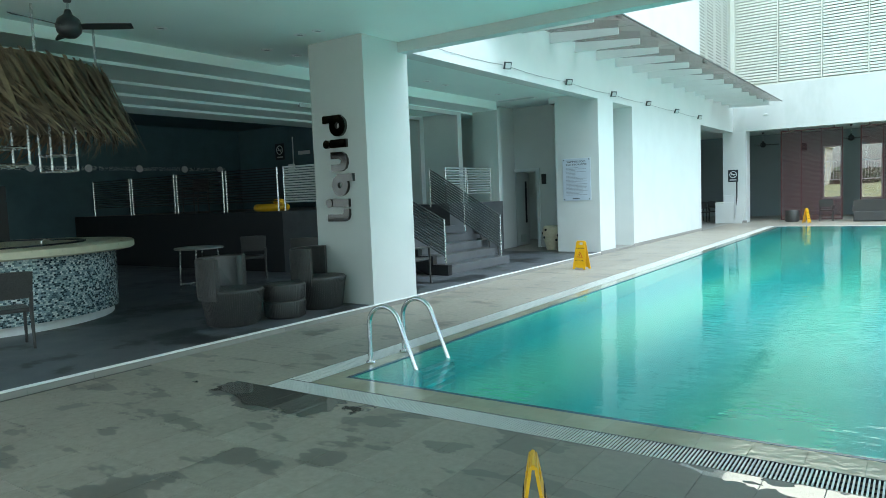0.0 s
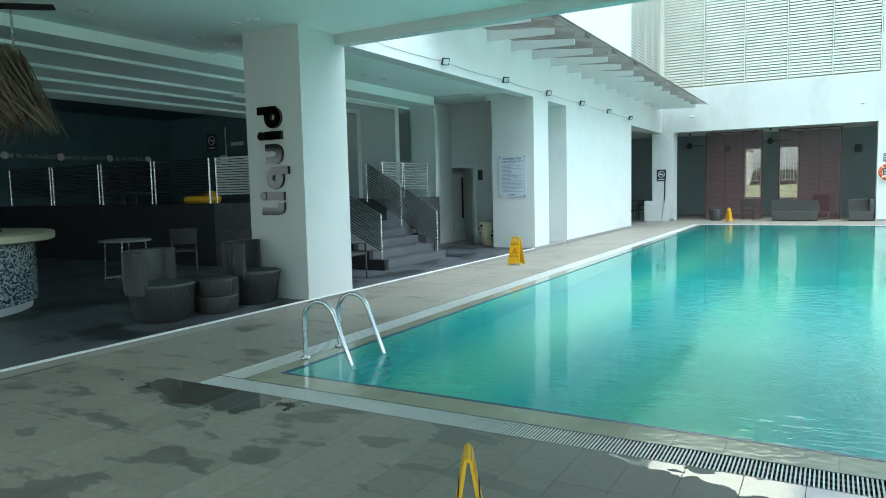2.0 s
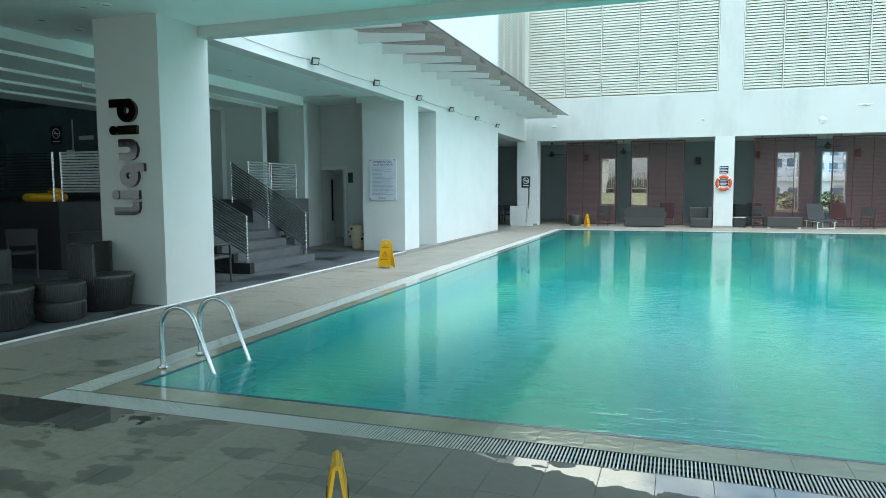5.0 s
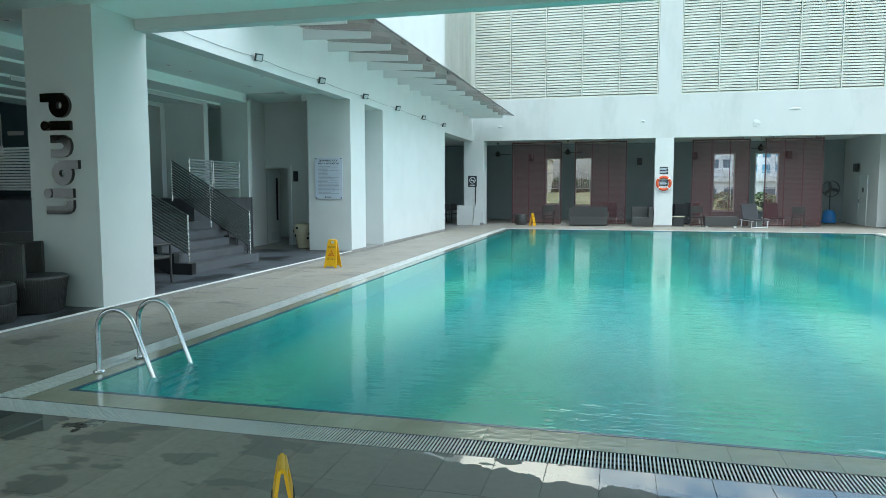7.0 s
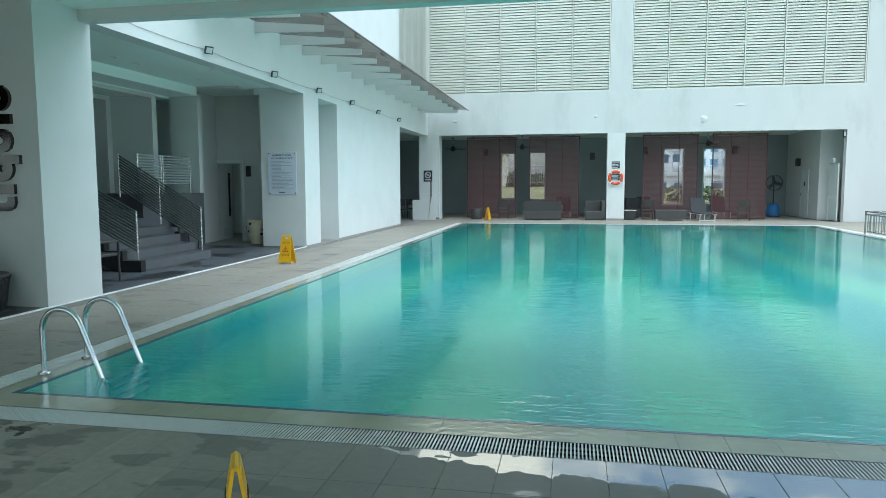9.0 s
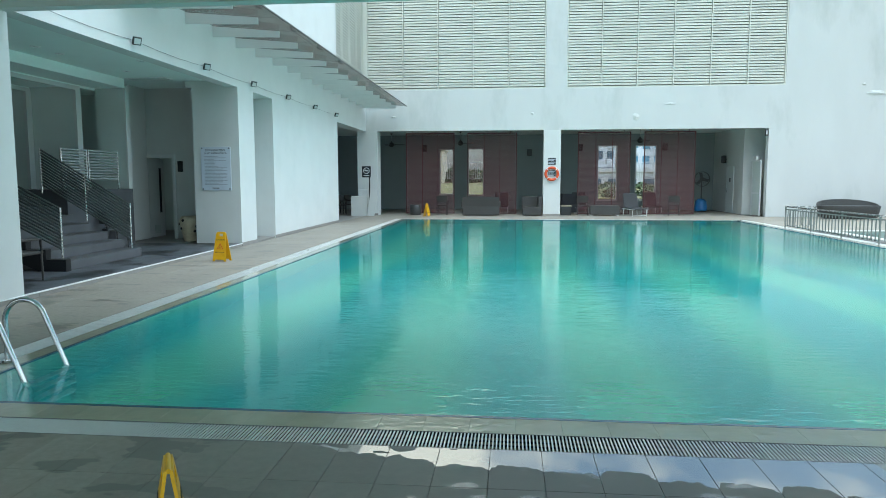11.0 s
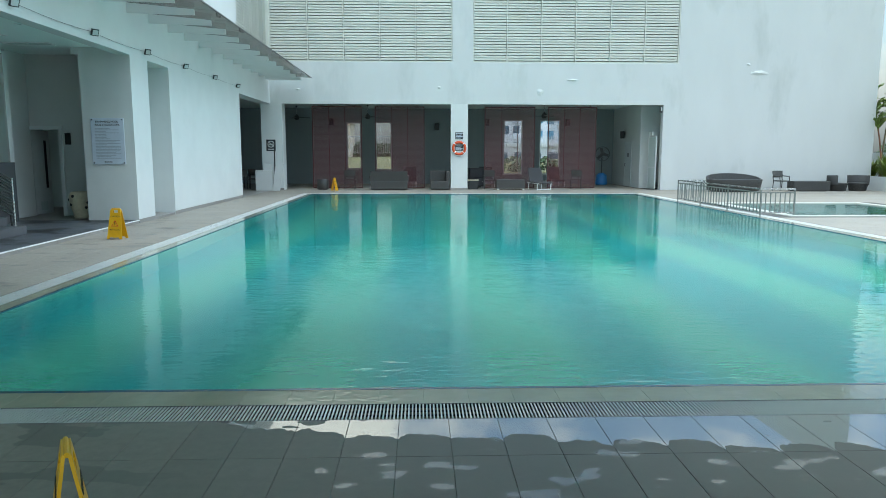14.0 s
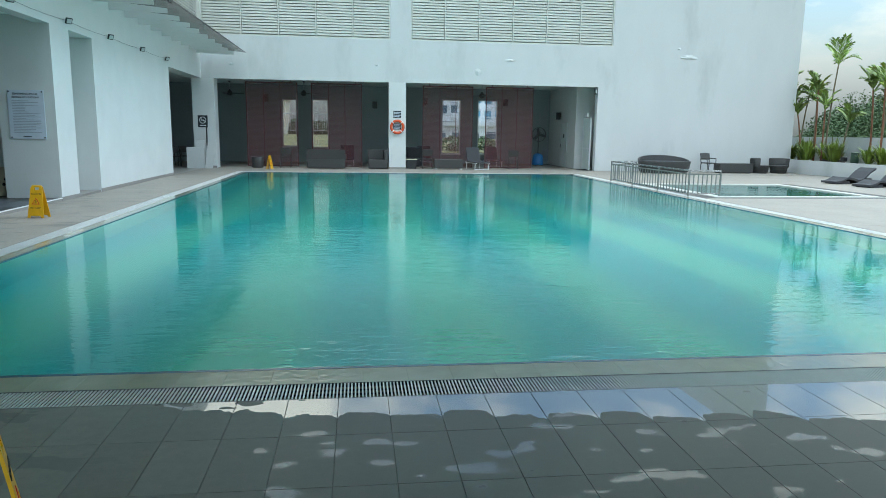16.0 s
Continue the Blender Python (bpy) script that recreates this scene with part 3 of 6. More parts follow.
# the slab under the deck, left open for both pools
bm = boxes((FX, 26, -9, GY0 + 0.01, -0.5, -0.006), (FX, GX0 + 0.01, GY0 + 0.01, 38, -0.5, -0.006),
           (GX0 + 0.01, 26, GY1 - 0.01, 38, -0.5, -0.006), (GX1 - 0.01, SX0, GY0 + 0.01, GY1 - 0.01, -0.5, -0.006),
           (SX0, SX1, GY0 + 0.01, SY0, -0.5, -0.006), (SX0, SX1, SY1, GY1 - 0.01, -0.5, -0.006), (SX1, 26, GY0 + 0.01, GY1 - 0.01, -0.5, -0.006))
deck = structure("floor", bm, surface("dark_grout", (0.09, 0.09, 0.083), 0.8, 0.1, 8.0, 0.1, 80.0), "grey tiled pool deck with dark joints", "floor")

# pool basin
bm = boxes((PX0 - 0.25, PX0, PY0 - 0.25, PY1 + 0.25, -1.35, -0.03), (PX1, PX1 + 0.25, PY0 - 0.25, PY1 + 0.25, -1.35, -0.03),
           (PX0, PX1, PY0 - 0.25, PY0, -1.35, -0.03), (PX0, PX1, PY1, PY1 + 0.25, -1.35, -0.03), (PX0, PX1, PY0, PY1, -2.2, -2.15))
for v in bm.verts:
    if v.co.z < -2.1:                                  # floor falls away to the deep end
        v.co.z += 0.85 * (PY1 - v.co.y) / (PY1 - PY0)
    elif v.co.z < -1.3:
        v.co.z = -2.2
basin = structure("pool_basin", bm, BASIN, "turquoise tiled swimming pool basin", "pool")
bm = boxes((SX0 - 0.001, SX0 + 0.2, SY0, SY1, -0.6, -0.03), (SX1 - 0.2, SX1, SY0, SY1, -0.6, -0.03), (SX0 + 0.2, SX1 - 0.2, SY0, SY0 + 0.2, -0.6, -0.03),
           (SX0 + 0.2, SX1 - 0.2, SY1 - 0.2, SY1, -0.6, -0.03), (SX0, SX1, SY0, SY1, -0.8, -0.6))
structure("small_pool_basin", bm, BASIN, "shallow turquoise tiled children's pool basin", "pool")

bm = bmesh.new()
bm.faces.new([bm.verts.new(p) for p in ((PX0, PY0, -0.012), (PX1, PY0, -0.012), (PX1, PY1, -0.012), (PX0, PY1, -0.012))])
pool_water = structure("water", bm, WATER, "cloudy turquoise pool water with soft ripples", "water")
bm = bmesh.new()
bm.faces.new([bm.verts.new(p) for p in ((SX0 + 0.2, SY0 + 0.2, -0.02), (SX1 - 0.2, SY0 + 0.2, -0.02), (SX1 - 0.2, SY1 - 0.2, -0.02), (SX0 + 0.2, SY1 - 0.2, -0.02))])
small_water = structure("small_pool_water", bm, SMALL_WATER, "shallow turquoise water of the children's pool", "water")
pool_water.visible_shadow = small_water.visible_shadow = False   # lets daylight into the basins

# blue mosaic line at the water's edge
bm = boxes((PX0 - 0.035, PX0, PY0 - 0.035, PY1 + 0.035, -0.03, -0.004), (PX1, PX1 + 0.035, PY0 - 0.035, PY1 + 0.035, -0.03, -0.004),
           (PX0, PX1, PY0 - 0.035, PY0, -0.03, -0.004), (PX0, PX1, PY1, PY1 + 0.035, -0.03, -0.004))
structure("pool_edge_trim", bm, BLUE_EDGE, "narrow blue mosaic line round the pool's edge", "trim")

# gutter under the grating, its shade set as a near-black colour
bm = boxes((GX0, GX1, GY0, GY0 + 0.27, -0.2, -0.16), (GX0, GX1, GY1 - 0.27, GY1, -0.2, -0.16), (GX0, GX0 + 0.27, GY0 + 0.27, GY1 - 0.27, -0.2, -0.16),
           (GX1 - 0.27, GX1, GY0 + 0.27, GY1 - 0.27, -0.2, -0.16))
structure("gutter", bm, GUTTER_SHADE, "overflow gutter under the grating, coloured near-black for its shade", "gutter")

# ---- left building: platform, columns, walls ----
PZ = 0.07
bm = boxes((-24, FX - 0.012, -2.0, 16.05, -0.5, PZ))
structure("platform_floor", bm, PLATFORM, "dark grey smooth bar floor with damp patches", "floor")
# out of view; added to throw light up onto the bar ceiling
structure("bounce_floor", boxes((-24, FX - 0.012, -9, -2.0, -0.5, PZ)), BOUNCE_PAVING, "unseen pale floor added to bounce light into the bar", "floor")
bm = bevelled(FX - 0.03, FX + 0.012, -9, 16.05, PZ - 0.012, PZ + 0.006, 0.004, 1)
structure("platform_edge_trim", bm, ALU, "white metal nosing along the raised floor's edge", "trim")


def wall(name, items, material, label, category="wall"):
    return structure(name, boxes(*items), material, label, category)


wall("column_front", [(-7.5, FX, 7.5, 8.52, PZ, 3.9)], WHITE, "thick white rendered square column with a lettered sign", "column")
wall("wall_left_lower", [(-7.59, FX, 16.05, 17.05, 0, 3.79), (-7.75, FX, 18.45, 25.5, 0, 3.79), (-7.75, FX - 0.75, 17.05, 18.45, 0, 3.79)], WHITE, "white rendered facade with a recessed niche")
wall("beam_left", [(FX - 0.3, FX, 8.52, 16.05, 3.79, 4.3), (-7.75, FX, 16.05, 25.5, 3.79, 4.3), (FX - 0.5, FX, 25.5, FY, 3.74, 4.3)], WHITE, "white facade beam above the openings", "beam")
wall("wall_left_upper", [(FX - 0.3, FX, 8.52, 25.5, 4.3, 14), (FX - 0.5, FX, 25.5, FY, 4.3, 5.5)], WHITE, "tall white rendered upper facade")
wall("column_corner", [(-6.85, -5.95, FY, FY + 0.8, 0, 3.74)], WHITE, "white rendered corner column", "column")
wall("column_mid", [(1.41, 2.15, FY, FY + 0.75, 0, 3.74)], WHITE, "white rendered square column with a lifebuoy", "column")
wall("wall_far", [(-6.45, 20.4, FY, FY + 0.3, 3.74, 5.52), (1.47, 2.36, FY, FY + 0.3, 5.52, 9.9), (11.4, 20.4, FY, FY + 0.3, 5.52, 9.9),
                  (10.8, 20.4, FY, FY + 0.3, 0, 3.74), (-6.45, 20.4, FY, FY + 0.3, 9.9, 10.3)], WHITE_FAR, "large weathered white rendered wall with peeling paint")
wall("wall_corner_post", [(-6.62, -6.36, 30.5, 30.9, 5.5, 10.3)], LOUVRE, "cream corner post between the louvres", "post")
tower = structure("parapet_corner", extrude_outline([(15.2, 10.3), (20.4, 10.3), (20.4, 13.75), (19.6, 13.75), (19.6, 13.3)], 0.3, 'y'), GREY_WALL, "sloping grey parapet at the building's corner", "parapet")
tower.matrix_basis = pose(0, FY, 0)
wall("wall_far_end", [(20.1, 20.4, FY + 0.3, 42, 0, 10.3)], WHITE_FAR, "side of the tall white rendered building")
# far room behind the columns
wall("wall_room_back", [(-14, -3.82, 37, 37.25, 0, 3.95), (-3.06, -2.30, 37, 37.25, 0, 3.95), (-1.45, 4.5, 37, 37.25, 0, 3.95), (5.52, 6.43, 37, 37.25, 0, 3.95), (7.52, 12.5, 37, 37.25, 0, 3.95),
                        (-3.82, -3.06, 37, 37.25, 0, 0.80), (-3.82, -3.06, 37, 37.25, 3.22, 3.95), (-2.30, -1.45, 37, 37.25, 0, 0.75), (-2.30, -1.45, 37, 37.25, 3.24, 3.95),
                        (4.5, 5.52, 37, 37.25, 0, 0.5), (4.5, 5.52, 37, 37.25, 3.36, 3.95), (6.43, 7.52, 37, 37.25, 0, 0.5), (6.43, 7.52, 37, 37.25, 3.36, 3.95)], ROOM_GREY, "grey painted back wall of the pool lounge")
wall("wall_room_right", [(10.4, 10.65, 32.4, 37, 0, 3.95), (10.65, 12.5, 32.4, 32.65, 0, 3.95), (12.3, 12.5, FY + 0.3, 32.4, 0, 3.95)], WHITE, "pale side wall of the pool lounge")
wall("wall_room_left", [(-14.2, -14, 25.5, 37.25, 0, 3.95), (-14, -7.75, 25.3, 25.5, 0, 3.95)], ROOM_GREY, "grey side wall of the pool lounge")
structure("ceiling_room", boxes((-14.2, 12.5, FY + 0.3, 37.25, 3.95, 4.1), (-14.2, FX - 0.5, 25.5, FY + 0.3, 3.95, 4.1)), CEIL, "plain pale ceiling of the pool lounge", "ceiling")
structure("floor_room", boxes((-14.2, FX, 25.5, 38, -0.5, -0.004), (-24, FX - 0.012, 16.05, 25.5, -0.5, PZ - 0.02)), KERB, "grey tiled lounge floor", "floor")

# ceiling above the camera and the bar, stepping down towards the back
# first slab lies unseen behind the camera, added to shade the near deck
items = [(-6.0, 7.2, -3.5, -1.0, 3.9, 4.25), (-9.0, 7.2, -1.0, 8.3, 3.9, 4.25), (-9.0, FX - 0.3, 8.3, 19.0, 3.95, 4.25), (-10.2, -9.0, 16.3, 21.0, 3.95, 4.25), (-9.75, -9.0, 15.6, 16.3, 3.95, 4.25)]
structure("ceiling_main", boxes(*items), CEIL, "smooth white plaster ceiling over the terrace", "ceiling")
edges = [-9.0, -9.75, -10.85, -11.7, -12.55, -13.4]
for i, (x1, x0) in enumerate(zip(edges, edges[1:])):
    structure("ceiling_step", boxes((x0, x1, -2.0, 15.6 if i == 0 else 16.3, 3.74 - 0.05 * i, 4.25)), CEIL, "stepped white plaster ceiling over the bar", "ceiling")
structure("ceiling_dark", boxes((-24, -13.4, -2.0, 16.3, 4.15, 4.25)), DARK_WALL, "dark teal painted ceiling at the back of the bar", "ceiling")
wall("beam_front", [(FX - 0.05, 7.2, 8.3, 8.5, 3.75, 4.25), (7.0, 7.2, -3.5, 8.3, 3.75, 3.9)], WHITE, "narrow white edge beam of the overhang", "beam")
wall("parapet_overhang", [(FX, 7.2, 8.2, 8.5, 4.25, 4.9), (6.9, 7.2, -3.5, 8.2, 4.25, 4.9)], WHITE, "white wall of the storey above the overhang")
# dark bar back walls
wall("wall_bar_back", [(-20.3, -20.0, -2.0, 16.3, 0, 4.15), (-20.0, -14.0, 16.3, 16.5, 0, 4.15)], DARK_WALL, "dark teal painted bar wall")
# none of it in view; the stretch at x=-20 is white to bounce light
wall("wall_behind", [(-20.3, -20.0, -9, -2.0, 0, 4.15), (-24, -13.0, -9.3, -9, 0, 4.25), (-13.0, 13.5, -9.3, -9, -0.5, 1.1)], WHITE, "unseen white wall and parapet added to close the place and bounce light")
wall("wall_lobby_back", [(-14.0, -9.45, 16.3, 16.5, 0, 3.9)], GREY_WALL, "grey lobby wall with upright ribs")
# stepped wall panels behind the stairs, each ending in a white rib under its ceiling step
LZ = 1.40                                          # raised level
wall("wall_lobby_panels", [(-9.75, -9.04, 15.62, 15.74, LZ, 3.74), (-10.85, -9.79, 14.88, 15.0, LZ, 3.69), (-11.7, -10.89, 14.75, 14.87, LZ, 3.64)], GREY_WALL, "grey painted wall panels stepping back behind the stairs")
wall("rib_lobby", [(-9.04, -8.995, 15.60, 15.76, LZ, 3.74), (-9.79, -9.72, 14.84, 15.02, LZ, 3.62), (-10.89, -10.82, 14.71, 14.89, LZ, 3.59),
                   (-9.79, -9.73, 10.5, 15.02, 3.62, 3.71), (-10.89, -10.83, 10.5, 14.89, 3.59, 3.67)], WHITE, "white ribs framing the lobby wall panels", "trim")

wall("wall_lobby_door", [(-9.7, -9.53, 17.3, 17.5, PZ, 3.95), (-8.77, -7.7, 17.3, 17.5, PZ, 3.95), (-9.53, -8.77, 17.3, 17.5, 2.17, 3.95), (-9.7, -9.45, 16.5, 17.3, PZ, 3.95)], WHITE, "pale lobby wall with a doorway")
wall("wall_corridor", [(-11.0, -7.75, 20.5, 20.7, 0, 3.95), (-11.0, -10.8, 17.5, 20.5, 0, 3.95)], GREY_WALL, "dim corridor behind the open door")
structure("ceiling_corridor", boxes((-11.0, -7.75, 17.5, 20.7, 2.6, 2.7)), CEIL, "low corridor ceiling", "ceiling")

# raised level and stairs
wall("raised_floor_black", [(-20.0, -11.35, 10.3, 16.3, PZ, LZ)], BLACK, "black raised bar level", "platform")
wall("raised_floor_grey", [(-11.35, -9.93, 10.3, 16.3, PZ, LZ), (-9.93, -9.0, 13.28, 15.76, PZ, LZ)], MID_GREY, "grey painted stair landing", "platform")

# ---- right side: planter and parapet ----
wall("planter_wall", [(20.2, 20.4, 10, 30.6, 0, 0.62)], WHITE_FAR, "low white rendered planter wall", "planter")
structure("planter_soil", boxes((20.4, 22, 10, 34, 0, 0.52)), SOIL, "dark planter soil", "soil")
wall("parapet_right", [(22, 22.2, 8, 42, -0.5, 1.68), (13.5, 22.2, -9.3, -9.0, -0.5, 1.68), (25.8, 26, -9, 8, -0.5, 1.68), (22.2, 26, 8, 8.2, -0.5, 1.68)], WHITE_FAR, "white rendered parapet wall", "parapet")


# ---- facade things ----
def louvre_panel(x0, x1, y, z0, z1, along='x'):
    n = int((z1 - z0) / 0.115)
    bm = bmesh.new()
    for i in range(n):
        z = z0 + 0.05 + i * 0.115
        if along == 'x':
            v = [bm.verts.new(p) for p in ((x0, y + 0.10, z + 0.075), (x1, y + 0.10, z + 0.075), (x1, y + 0.02, z), (x0, y + 0.02, z),
                                           (x0, y + 0.10, z + 0.112), (x1, y + 0.10, z + 0.112), (x1, y + 0.02, z + 0.077), (x0, y + 0.02, z + 0.077))]
        else:
            v = [bm.verts.new(p) for p in ((y - 0.10, x0, z + 0.075), (y - 0.10, x1, z + 0.075), (y - 0.02, x1, z), (y - 0.02, x0, z),
                                           (y - 0.10, x0, z + 0.100), (y - 0.10, x1, z + 0.100), (y - 0.02, x1, z + 0.062), (y - 0.02, x0, z + 0.062))]
        for a in ((0, 1, 2, 3), (4, 5, 6, 7), (0, 1, 5, 4), (1, 2, 6, 5), (2, 3, 7, 6), (3, 0, 4, 7)):
            bm.faces.new([v[k] for k in a])
    return bm


def louvre_wall(label, edges, y, z0, z1, along='x'):
    t = thing("louvre_screen", label, "louvre")
    for a, b in zip(edges, edges[1:]):
        part("louvre_panel", louvre_panel(a + 0.035, b - 0.035, y, z0, z1, along), LOUVRE, t)
    for a in edges:
        w = 0.022
        if along == 'x':
            part("mullion", boxes((a - w, a + w, y - 0.02, y + 0.12, z0, z1)), LOUVRE, t)
        else:
            part("mullion", boxes((y - 0.12, y - 0.030, a - 0.02, a + 0.02, z0, z1)), LOUVRE, t)
    if along == 'x':
        part("shade_backing", boxes((edges[0], edges[-1], y + 0.16, y + 0.2, z0, z1)), LOUVRE_SHADE, t)
        part("sill", boxes((edges[0] - 0.03, edges[-1] + 0.03, y - 0.02, y + 0.12, z0 - 0.05, z0)), LOUVRE, t)
    else:
        part("shade_backing", boxes((y - 0.2, y - 0.16, edges[0], edges[-1], z0, z1)), LOUVRE_SHADE, t)
    return t


louvre_wall("tall cream metal louvres in the upper facade opening", [-6.4, -4.76, -3.22, -1.67, -0.12, 1.44], FY + 0.03, 5.57, 9.9)
louvre_wall("tall cream metal louvres in the upper facade opening", [2.39, 3.84, 5.33, 6.83, 8.35, 9.87, 11.37], FY + 0.03, 5.57, 9.9)
louvre_wall("cream metal louvres stained green on the return wall", [25.53, 26.8, 28.06, 29.3, 30.55], FX - 0.03, 5.5, 10.3, 'y')

# glass canopy on cantilevered steel brackets
canopy = thing("canopy", "dusty glass canopy on tapered white steel brackets", "canopy", pose(FX, 0, 0))
b_bm = extrude_outline([(0, 4.69), (0, 4.91), (1.48, 4.775), (1.48, 4.65)], 0.05, 'y')
b_me = mesh_of("bracket", b_bm, WHITE)
ys = [11.0 + 1.262 * i for i in range(16)]
for y in ys:
    b = new("bracket", b_me)
    b.parent = canopy
    b.matrix_basis = pose(0, y - 0.025, 0)
g_bm = bmesh.new()
gv = [g_bm.verts.new(p) for p in ((0.0, 0.012, 4.920), (1.95, 0.012, 4.742), (1.95, 1.25, 4.742), (0.0, 1.25, 4.920), (0.0, 0.012, 4.932), (1.95, 0.012, 4.754), (1.95, 1.25, 4.754), (0.0, 1.25, 4.932))]
for a in ((0, 3, 2, 1), (4, 5, 6, 7), (0, 1, 5, 4), (1, 2, 6, 5), (2, 3, 7, 6), (3, 0, 4, 7)):
    g_bm.faces.new([gv[k] for k in a])
g_me = mesh_of("glass_pane", g_bm, CANOPY_GLASS)
for y in ys[:-1]:
    g = new("glass_pane", g_me)
    g.parent = canopy
    g.matrix_basis = pose(0, y, 0)
part("edge_rod", boxes((1.94, 1.965, ys[0], ys[-1], 4.737, 4.760)), DARK_METAL, canopy, "dark edge strip")
for y in ys:
    part("joint_strip", tube([(0, y, 4.935), (1.95, y, 4.757)], 0.011, 6), DARK_METAL, canopy)


def floodlight(m):
    t = thing("floodlight", "small black floodlight on a wall bracket", "floodlight", m, "floodlights on the facade")
    part("arm", tube([(0, 0, 0), (0.10, 0, -0.02), (0.16, 0, 0.0)], 0.014, 8), DARK_METAL, t)
    h = part("housing", bevelled(0.12, 0.19, -0.12, 0.12, -0.06, 0.16, 0.015), DARK_METAL, t)
    h.matrix_basis = pose(0.02, 0, 0.02, 0, 24, -35)
    part("lens", bevelled(0.19, 0.197, -0.09, 0.09, -0.03, 0.13, 0.004, 1), LAMP_GLASS, h, "pale glass lens")
    return t


fl = floodlight(pose(FX, 8.86, 3.96))
fl.scale = (0.62, 0.62, 0.62)
for y in (11.54, 14.27, 16.93, 19.61, 22.35, 25.1):
    copy_thing(fl, pose(FX, y, 3.96))
pts = []
for i in range(65):
    y = 8.86 + (25.1 - 8.86) * i / 64
    k = ((y - 8.86) % 2.707) / 2.707
    pts.append((FX + 0.012, y, 3.985 - 0.14 * k * (1 - k) + 0.003 * math.sin(y * 9)))
tagged(part("cable", tube(pts, 0.0035, 6), DARK_METAL), "thin dark cable slung along the white facade", "cable")

# ---- writing ----
def text_mesh(body, size, material, depth=0.002, align='CENTER'):
    cu = bpy.data.curves.new("words", 'FONT')
    cu.body, cu.size, cu.extrude, cu.align_x, cu.align_y = body, size, depth, align, 'CENTER'
    ob = bpy.data.objects.new("words", cu)
    scene.collection.objects.link(ob)
    bpy.context.view_layer.update()
    me = bpy.data.meshes.new_from_object(ob.evaluated_get(bpy.context.evaluated_depsgraph_get()))
    bpy.data.objects.remove(ob)
    me.materials.clear()
    me.materials.append(material)
    return me


def words(body, size, material, parent, m, name="lettering"):
    ob = new(name, text_mesh(body, size, material))
    ob.parent = parent
    ob.matrix_basis = m
    return ob


# rules board on the column
TEXT_GREY = surface("grey_print", (0.30, 0.34, 0.39), 0.5, 0.1, 30.0, 0.0, 60.0)
board = thing("rules_board", "pale blue-grey swimming pool rules board with dark lettering", "sign", pose(-7.03, 16.05, 1.87))
part("panel", bevelled(-0.37, 0.37, -0.03, -0.01, -0.52, 0.52, 0.006), BOARD, board)
words("SWIMMING POOL", 0.064, INK, board, pose(0, -0.032, 0.435, 90, 0, 0))
words("RULES & REGULATIONS", 0.052, INK, board, pose(0, -0.032, 0.365, 90, 0, 0))
random.seed(5)
for i in range(21):
    w = 0.56 * random.choice((1, 1, 0.95, 0.8, 0.6, 0.45))
    z = 0.29 - i * 0.0335
    part("text_line", boxes((-0.28, -0.28 + w, -0.0335, -0.0305, z - 0.006, z + 0.006)), TEXT_GREY, board)
part("emblem", boxes((-0.07, 0.07, -0.0335, -0.0305, -0.475, -0.455), (-0.1, -0.08, -0.0335, -0.0305, -0.48, -0.45)), CUSHION, board)
for sx in (-0.335, 0.335):
    for sz in (-0.485, 0.485):
        part("stud", lathe([(0.0, 0.012), (0.014, 0.012), (0.016, 0.0), (0.0, 0.0)], 12), DARK_METAL, board, at=pose(sx, -0.03, sz, 90, 0, 0))

# upright mirrored shapes on the front column: bars, dots and rings
sign = thing("wall_sign", "vertical row of mirror-polished metal letter shapes on the column", "sign", pose(-6.80, 7.5, 0))


def ring_and_bar(zc, stem_z, stem_x0, stem_x1):
    bm = bmesh.new()
    seg = 36
    prof = [(0.045, 0.0), (0.155, 0.0), (0.155, -0.05), (0.045, -0.05)]
    rows = []
    for r, d in prof:
        rows.append([bm.verts.new((-0.155 + r * math.cos(2 * math.pi * k / seg), d, zc + r * math.sin(2 * math.pi * k / seg))) for k in range(seg)])
    for i in range(4):
        a, c = rows[i], rows[(i + 1) % 4]
        for k in range(seg):
            bm.faces.new((a[k], a[(k + 1) % seg], c[(k + 1) % seg], c[k]))
    box(bm, stem_x0, stem_x1, -0.052, 0.0, stem_z, stem_z + 0.11)
    return bm


def dot_and_bar(z0, z1):
    bm = bmesh.new()
    box(bm, -0.31, 0.0, -0.05, 0, z0, z1)
    seg = 24
    zc = (z0 + z1) / 2
    a = [bm.verts.new((-0.39 + 0.062 * math.cos(2 * math.pi * k / seg), 0, zc + 0.062 * math.sin(2 * math.pi * k / seg))) for k in range(seg)]
    c = [bm.verts.new((v.co.x, -0.05, v.co.z)) for v in a]
    bm.faces.new(a)
    bm.faces.new(c)
    for k in range(seg):
        bm.faces.new((a[k], a[(k + 1) % seg], c[(k + 1) % seg], c[k]))
    return bm


part("letter_shape", ring_and_bar(2.665, 2.71, -0.44, -0.1), MIRROR, sign)
part("letter_shape", dot_and_bar(2.35, 2.47), MIRROR, sign)
part("letter_shape", extrude_outline([(-0.31, 2.01), (-0.10, 2.01), (-0.03, 2.05), (0.0, 2.12), (0.0, 2.18), (-0.03, 2.25), (-0.10, 2.29), (-0.31, 2.29), (-0.31, 2.19), (-0.15, 2.19), (-0.11, 2.165), (-0.11, 2.135), (-0.15, 2.11), (-0.31, 2.11)], -0.05, 'y'), MIRROR, sign)
part("letter_shape", ring_and_bar(1.805, 1.86, -0.2, 0.1), MIRROR, sign)
part("letter_shape", dot_and_bar(1.49, 1.61), MIRROR, sign)
